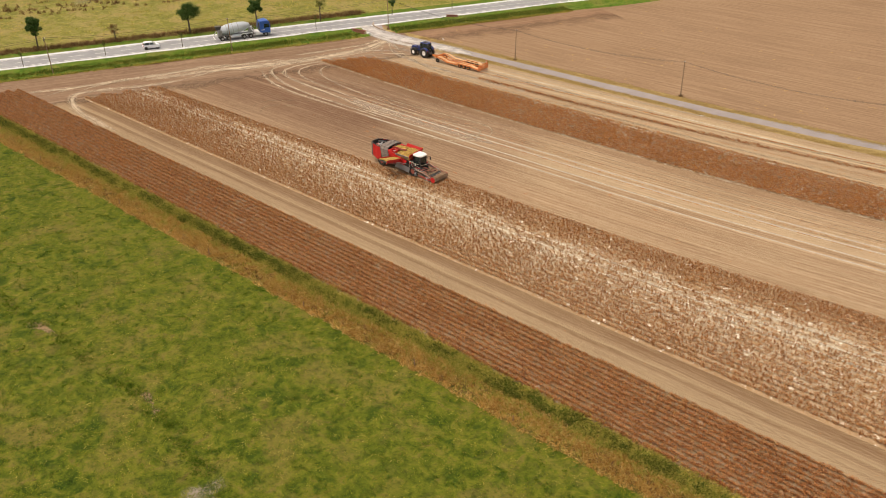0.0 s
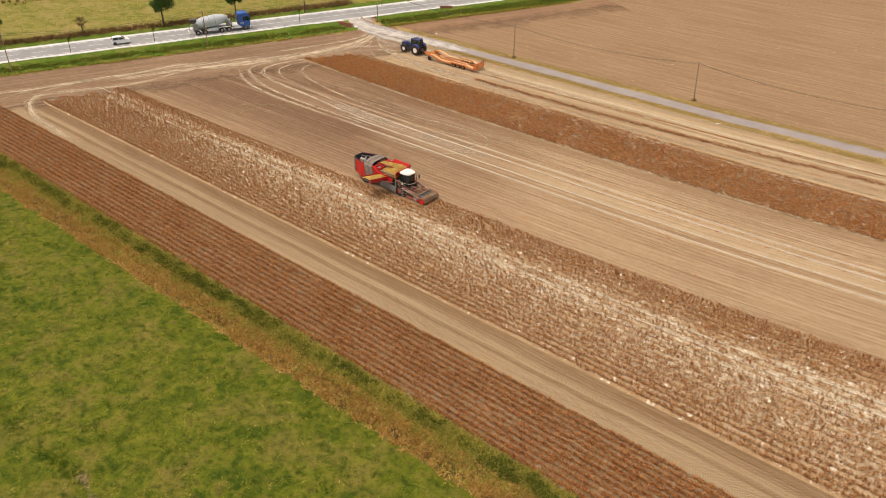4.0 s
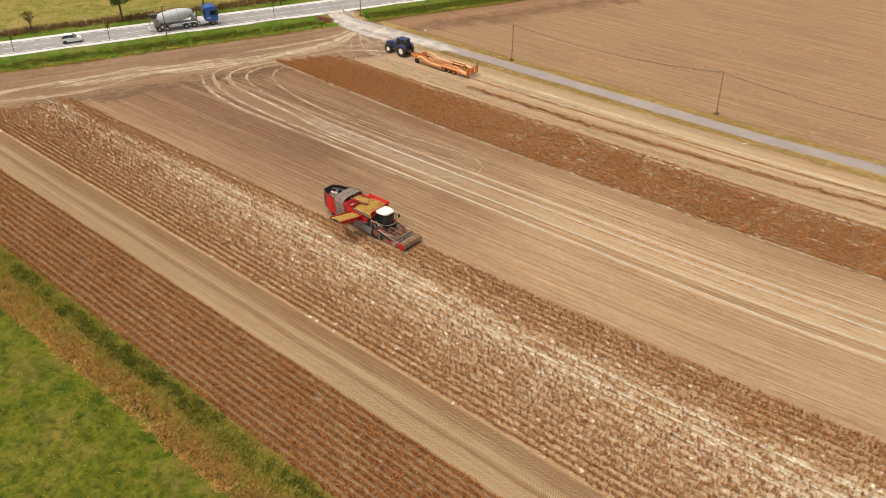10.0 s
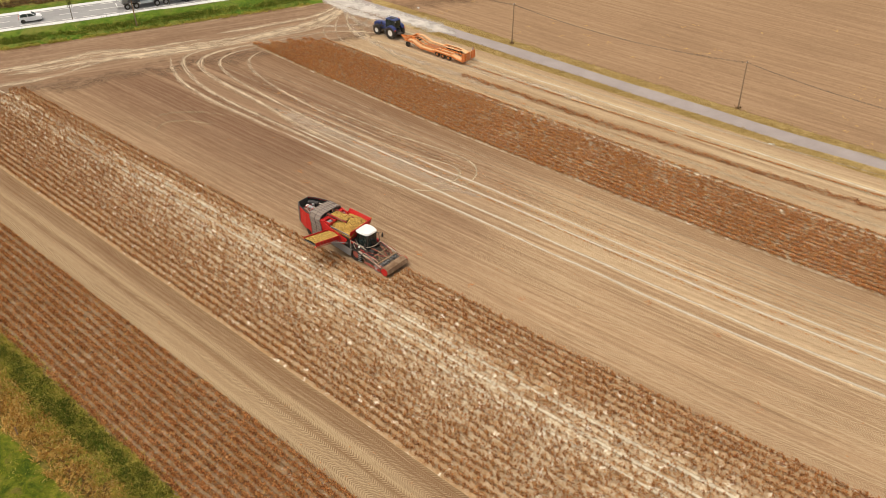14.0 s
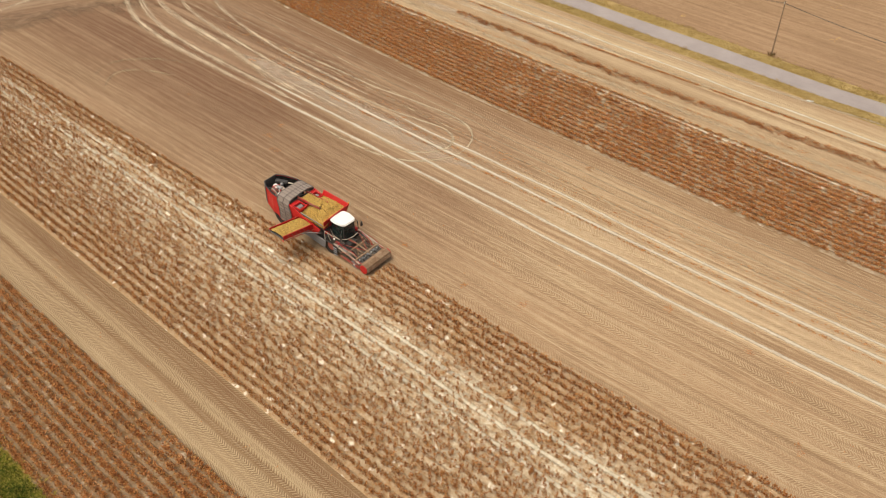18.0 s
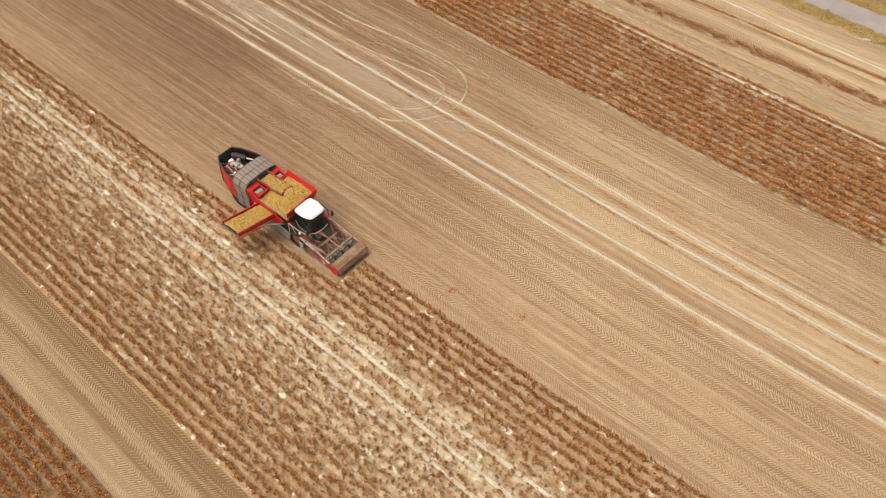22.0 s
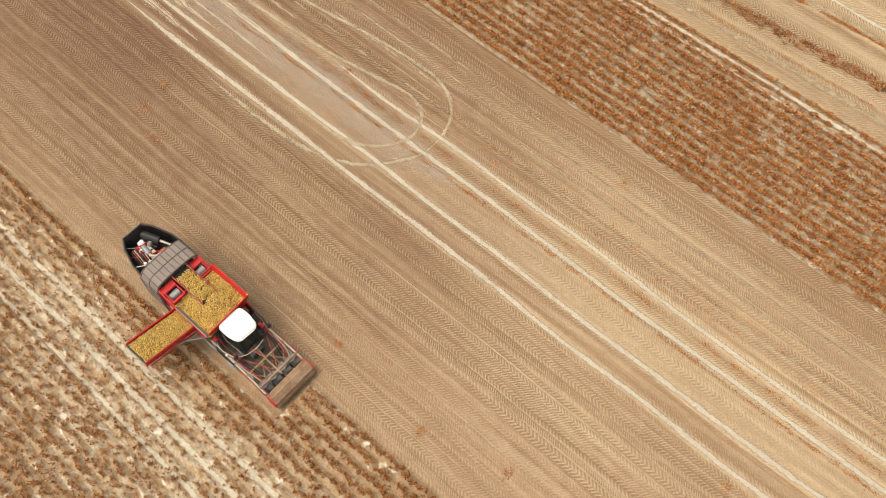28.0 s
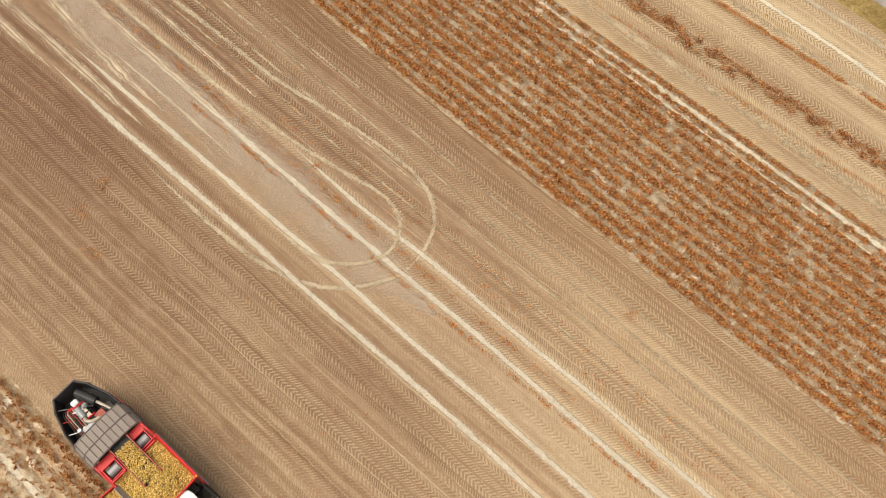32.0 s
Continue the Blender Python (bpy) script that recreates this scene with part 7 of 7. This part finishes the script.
part("air_intake", box(B(), 8.45, 8.7, -0.95, -0.6, 1.3, 3.2, 0.04), M_DARK, mx)
part("cab_step", box(box(B(), 9.3, 10.1, -1.25, -1.15, 0.45, 0.55, 0.01), 9.3, 10.1, -1.25, -1.15, 0.75, 0.85, 0.01), M_DARK, mx)
for s in (-1, 1):
    bars = B()
    for k in range(4):
        box(bars, 9.0 + 0.2 * k, 9.14 + 0.2 * k, s * 1.226, s * 1.234, 1.45, 1.62, 0)
    part("cab_lettering", bars, M_WHITE, mx, "white lettering bars")
for r0, h0 in ((1.13, 1.6), (1.205, 3.0), (1.19, 4.2)):
    part("drum_hoop", lathe(B(), [(r0, h0), (r0 + 0.03, h0 + 0.04), (r0, h0 + 0.08)], drum_m, 32, False), M_STEEL, mx)
part("windscreen", wall(B(), (11.18, -1.05, 1.95), (11.18, 1.05, 1.95), (11.0, 1.05, 3.0), (11.0, -1.05, 3.0), 0.01), M_GLASS, mx)
for s in (-1, 1):
    part("cab_window", prism(B(), [(9.6, 2.0), (10.9, 2.0), (10.8, 2.85), (9.7, 2.85)], "y", s * 1.225, s * 1.235), M_GLASS, mx)
part("bumper", box(B(), 10.95, 11.2, -1.22, 1.22, 0.35, 0.85, 0.05), M_WHITE, mx)
for s in (-1, 1):
    part("mirror", box(B(), 11.0, 11.15, s * 1.4 - 0.1, s * 1.4 + 0.1, 2.0, 2.6, 0.03), M_BLACK, mx)

car = thing("hatchback_car", on_road(7.5, 4.3), "small white hatchback car on the main road", "car")
for x in (0.0, 2.48):
    for s in (-1, 1):
        road_wheel(car, x, s * 0.72, 0.3, 0.2, M_STEEL)
part("body", prism(B(), [(-0.50, 0.26), (2.90, 0.26), (3.04, 0.42), (3.05, 0.62), (2.93, 0.80), (2.55, 0.92), (2.1, 1.0), (-0.35, 1.02), (-0.54, 0.86), (-0.60, 0.55)], "y", -0.82, 0.82, 0.1), M_CARWHITE, car)
bm = prism(B(), [(-0.5, 0.96), (2.2, 0.96), (1.75, 1.28), (1.45, 1.43), (0.9, 1.50), (0.1, 1.50), (-0.28, 1.38)], "y", -0.76, 0.76, 0.05)
for v in bm.verts:
    v.co.y *= 1.0 - 0.28 * max(0.0, v.co.z - 1.0)
part("cabin", bm, M_GLASS, car, "dark car windows")
bm = prism(B(), [(-0.3, 1.38), (0.1, 1.505), (0.9, 1.505), (1.42, 1.44), (1.5, 1.44), (1.2, 1.51), (0.9, 1.55), (0.1, 1.555), (-0.34, 1.43)], "y", -0.66, 0.66, 0.012)
part("roof", bm, M_CARWHITE, car)
for s in (-1, 1):
    for x, xx in ((-0.42, -0.22), (0.85, 0.82), (2.12, 1.5)):
        part("pillar", beam(B(), (x, s * 0.765, 0.97), (xx, s * 0.655, 1.47), 0.09, 0.06), M_CARWHITE, car)
    part("headlight", box(B(), 2.88, 3.0, s * 0.6 - 0.13, s * 0.6 + 0.13, 0.62, 0.78, 0.03), M_STEEL, car)
    part("tail_light", box(B(), -0.6, -0.5, s * 0.68 - 0.08, s * 0.68 + 0.08, 0.7, 0.95, 0.02), M_SIGN, car, "red tail light")
    part("mirror", box(B(), 1.9, 2.02, s * 0.88 - 0.08, s * 0.88 + 0.08, 0.98, 1.1, 0.03), M_BLACK, car)
    part("wheel_arch", lathe(B(), [(0.3, -0.01), (0.36, -0.01), (0.36, 0.01), (0.3, 0.01)], Matrix.Translation((0, s * 0.825, 0.31)) @ Matrix.Rotation(radians(90), 4, "X"), 20), M_BLACK, car)


# ---------------------------------------------------------------- trees
def leaf_cloud(name, centres, radii, per, mat, parent, seed, size=(0.12, 0.26)):
    """A crown of many small leaf cards gathered in clumps, with gaps between."""
    g = np.random.default_rng(seed)
    C = np.repeat(np.asarray(centres, float), per, 0)
    R = np.repeat(np.asarray(radii, float), per)
    N = len(C)
    d = g.normal(0, 1, (N, 3))
    d /= np.linalg.norm(d, axis=1)[:, None]
    P = C + d * (R * g.uniform(0.35, 1.08, N) ** 0.6)[:, None] * np.array([1, 1, 0.85])
    a = g.normal(0, 1, (N, 3))
    b = np.cross(d, a)
    b /= np.linalg.norm(b, axis=1)[:, None] + 1e-9
    c = np.cross(b, d + 0.6 * a / 2)
    c /= np.linalg.norm(c, axis=1)[:, None] + 1e-9
    s = g.uniform(*size, N)[:, None]
    V = np.stack([P - b * s * 0.5, P + c * s * 0.35, P + b * s * 0.5, P - c * s * 0.35], 1).reshape(-1, 3)
    ob = mesh_object(name, V, np.arange(N * 4).reshape(-1, 4), [mat])
    ob.parent = parent
    return ob


def tree(x, y, h, crown_r, base, mat, label, seed, name="tree", per=150, clumps_n=46, leaf=(0.14, 0.3), z=0.0):
    g = np.random.default_rng(seed)
    t = thing(name, pose(x, y, z), label, "tree")
    bm = B()
    top = Vector((g.normal(0, 0.1), g.normal(0, 0.1), base + (h - base) * 0.55))
    rod(bm, (0, 0, -0.05), (top.x * 0.4, top.y * 0.4, base), 0.075 * crown_r + 0.03, 10, 0.06 * crown_r + 0.02)
    rod(bm, (top.x * 0.4, top.y * 0.4, base), top, 0.06 * crown_r + 0.02, 8, 0.03)
    part("trunk", bm, M_BARK, t)
    bm = B()
    mid = Vector((0, 0, (h + base) / 2))
    C, R = [], []
    for k in range(clumps_n):
        d = Vector(g.normal(0, 1, 3)).normalized()
        f = g.uniform(0.25, 0.82)
        p = mid + Vector((d.x * crown_r * f, d.y * crown_r * f, d.z * (h - base) / 2 * f * 0.95))
        C.append(tuple(p)), R.append(crown_r * g.uniform(0.2, 0.36))
        if k % 3 == 0:
            s = Vector((top.x * 0.4, top.y * 0.4, base)).lerp(top, g.uniform(0.0, 0.9))
            rod(bm, s, p, 0.035, 6, 0.012)
    part("limbs", bm, M_BARK, t)
    leaf_cloud("crown", C, R, per, mat, t, seed + 1, leaf)
    return t


M_LEAF = leafy("tree_leaves", [(0.03, 0.075, 0.014), (0.05, 0.115, 0.02), (0.075, 0.15, 0.026), (0.12, 0.19, 0.04)], 0.6)
M_LEAF_PALE = leafy("young_leaves", [(0.07, 0.1, 0.02), (0.12, 0.15, 0.03), (0.2, 0.2, 0.04), (0.3, 0.25, 0.05)], 0.6)
tree(-101.2, 24.9, 7.9, 2.9, 2.6, M_LEAF, "round dark green roadside tree on a slim trunk", 101)
tree(-93.8, 38.6, 6.9, 2.1, 2.8, M_LEAF, "rounded green roadside tree on a slim trunk", 103)
tree(-116.6, -4.2, 7.5, 1.95, 2.8, M_LEAF, "narrow dark green roadside tree", 105)
tree(-85.6, 51.5, 6.8, 1.8, 2.4, M_LEAF_PALE, "thin young roadside tree with sparse pale leaves", 107, per=45, clumps_n=26, leaf=(0.1, 0.22))
tree(-76.0, 66.6, 4.6, 0.95, 2.0, M_LEAF, "small green roadside tree", 109, per=80, clumps_n=18)
tree(-68.6, 81.0, 4.6, 1.0, 1.8, M_LEAF, "small green roadside tree", 111, per=80, clumps_n=18)
tree(-110.0, 10.8, 4.2, 1.5, 0.8, M_REED, "bare brown shrub with thin twigs beside the road", 113, name="shrub", per=26, clumps_n=26, leaf=(0.1, 0.25))
for k, (x, y, h) in enumerate(((-106.3, -13.0, 3.4), (-100.0, 2.2, 3.6), (-92.6, 16.6, 3.7), (-86.4, 31.5, 3.6), (-80.6, 45.4, 3.8))):
    tree(x, y, h, 0.5, 1.7, M_LEAF_PALE, "slender young tree with a few yellowing leaves in the verge", 120 + k * 2, name="sapling", per=16, clumps_n=14, leaf=(0.09, 0.2), z=0.3)


# ---------------------------------------------------------------- poles and wires
def pole(x, y, h, label, lean=(0, 0), arm=False, z=0.0):
    t = thing("telegraph_pole", pose(x, y, z, lean[0], lean[1], 0), label, "utility pole", "timber poles along the lane and road")
    part("shaft", rod(B(), (0, 0, -0.1), (0, 0, h), 0.105, 12, 0.07), M_WOOD, t)
    part("cap", rod(B(), (0, 0, h), (0, 0, h + 0.05), 0.1, 10, 0.02), M_DARK, t)
    bm = B()
    if arm:
        beam(bm, (-0.45, 0, h - 0.3), (0.45, 0, h - 0.3), 0.08, 0.1)
        box(bm, -0.16, 0.16, -0.2, -0.1, h - 0.75, h - 0.35, 0.03)
        part("bracket", bm, M_DARK, t)
    else:
        beam(bm, (0, -0.22, h - 0.22), (0, 0.22, h - 0.22), 0.05, 0.06)
        part("bracket", bm, M_DARK, t)
    for s in (-1, 1):
        part("insulator", rod(B(), (0, s * 0.18, h - 0.2), (0, s * 0.18, h - 0.05), 0.035, 8), M_WHITE, t)
    tufts("pole_foot_grass", np.array([(x + 0.25 * math.cos(a), y + 0.25 * math.sin(a), 0.0) for a in range(7)]), 9, M_REED, "tuft of brown weeds round a pole foot", "weeds", (0.2, 0.55), (0.03, 0.07), 0.2, (40, 85), (5, 30), int(abs(x) * 7))
    return Vector((x + math.tan(radians(lean[1])) * h, y - math.tan(radians(lean[0])) * h, h + z))


ya = float(at(44.8, 57.0))
TOPS = [pole(-68.1, 56.8, 7.4, "weathered timber pole at the lane's mouth", arm=True), pole(-31.0, 56.3, 6.6, "weathered timber pole beside the farm lane", (0.5, 1)), pole(6.6, 57.7, 6.9, "weathered timber pole beside the farm lane", (-1.5, -1.0)), pole(44.8, ya + 0.4, 6.9, "weathered timber pole beside the farm lane", (1, 0)), pole(83.0, float(at(83, 57.0)), 6.9, "weathered timber pole beside the farm lane")]
ROADPOLES = [pole(-82.1, 21.9, 7.4, "weathered timber pole in the roadside verge", (1.5, -1)), pole(-97.5, -11.3, 7.6, "weathered timber pole with a small box in the verge", (2, -2), arm=True), pole(-113.5, -44.8, 7.4, "weathered timber pole in the roadside verge")]


def wires(name, tops, label, sag=0.9, gap=0.36):
    w = thing(name, pose(0, 0, 0), label, "overhead wire")
    for a, b in zip(tops, tops[1:]):
        d = (b - a).normalized()
        side = Vector((-d.y, d.x, 0)) * gap / 2
        for s, dz in ((-1, 0.0), (1, -0.25)):
            pts = []
            for k in range(25):
                t = k / 24
                p = a.lerp(b, t) + side * s
                pts.append((p.x, p.y, p.z - 0.1 + dz - sag * 4 * t * (1 - t)))
            bm = B()
            for p, q in zip(pts, pts[1:]):
                rod(bm, p, q, 0.016, 4)
            part("wire", bm, M_WIRE, w)


wires("overhead_wires", TOPS, "thin dark twin wires sagging between the lane's poles", 1.1)
wires("overhead_wires_road", [TOPS[0]] + ROADPOLES, "thin dark twin wires sagging along the main road", 0.8)


# ---------------------------------------------------------------- culvert walls and kerb at the junction
def brick_wall(x0, y0, x1, y1, h, label):
    a, b = Vector((x0, y0, 0)), Vector((x1, y1, 0))
    L = (b - a).length
    t = thing("culvert_wall", pose(x0, y0, 0, 0, 0, math.degrees(math.atan2(y1 - y0, x1 - x0))), label, "culvert wall")
    part("core", box(B(), 0, L, -0.1, 0.1, 0, h - 0.05, 0), M_KERB, t)
    part("coping", box(B(), -0.05, L + 0.05, -0.17, 0.17, h - 0.05, h + 0.05, 0.02), M_BRICK, t)
    me = None
    nb, nr = int(L / 0.5), int(h / 0.2)
    for r in range(nr):
        for k in range(nb):
            xx = k * 0.5 + (0.25 if r % 2 else 0.0)
            if xx + 0.48 > L:
                continue
            if me is None:
                o = part("brick", box(B(), 0, 0.47, -0.13, 0.13, 0, 0.18, 0.01), M_BRICK, t)
                me = o.data
            else:
                o = new("brick", me)
                o.parent = t
            o.location = (xx, 0, 0.01 + r * 0.2)
    return t


brick_wall(-73.0, 49.7, -69.1, 50.3, 0.85, "low red brick culvert wall at the lane's mouth")
brick_wall(-64.0, 73.2, -61.6, 74.8, 0.85, "low red brick culvert wall in the verge")
ws = thing("white_stone", pose(-68.6, 50.7, 0), "whitewashed boulder at the end of the culvert wall", "stone")
sb = B()
bmesh.ops.create_icosphere(sb, subdivisions=2, radius=0.42, matrix=Matrix.Translation((0, 0, 0.22)) @ Matrix.Diagonal((1.25, 0.9, 0.7, 1)))
for v in sb.verts:
    v.co += v.co.normalized() * 0.1 * noise.noise(v.co * 2.7)
part("boulder", sb, M_WHITE, ws)
for x, y, turn in ((14.4, 50.8, 30), (-52.8, 58.6, -20)):
    sc = thing("plastic_scrap", pose(x, y, 0.03, 0, 0, turn), "torn white plastic sheet lying on bare soil", "litter")
    sb = B()
    grid = [[sb.verts.new((0.13 * i - 0.4, 0.09 * j - 0.18 + 0.05 * math.sin(i * 2.1 + turn), 0.05 + 0.05 * math.sin(i * 1.7 + j * 2.3))) for j in range(5)] for i in range(7)]
    for i in range(6):
        for j in range(4):
            if (i, j) not in ((0, 0), (5, 3), (5, 2)):
                sb.faces.new((grid[i][j], grid[i + 1][j], grid[i + 1][j + 1], grid[i][j + 1]))
    bmesh.ops.solidify(sb, geom=sb.faces[:], thickness=0.008)
    part("sheet", sb, M_WHITE, sc)
kb = thing("kerb", pose(0, 0, 0), "low tan concrete kerb round the verge's corner", "kerb")
kpts = [(-74.6, 58.6), (-73.4, 57.0), (-71.6, 56.1), (-69.8, 55.6), (-67.6, 55.2)]
for a, b in zip(kpts, kpts[1:]):
    part("kerb_stone", beam(B(), (*a, 0.16), (*b, 0.16), 0.28, 0.32, 0.03), M_KERB, kb)

# posts along the meadow's fence
for k, (x, u) in enumerate(((24.5, -37.6), (38.0, -37.9), (7.0, -38.0), (-12.0, -37.8), (-34.0, -37.6), (-58.0, -37.4))):
    fp = thing("fence_post", pose(x, float(at(x, u)), 0, 3 * math.sin(k * 2), 2 * math.cos(k), 0), "short weathered timber fence post in the rough grass", "fence post", "posts along the ditch")
    part("post", rod(B(), (0, 0, -0.1), (0, 0, 0.95), 0.06, 8, 0.055), M_WOOD, fp)
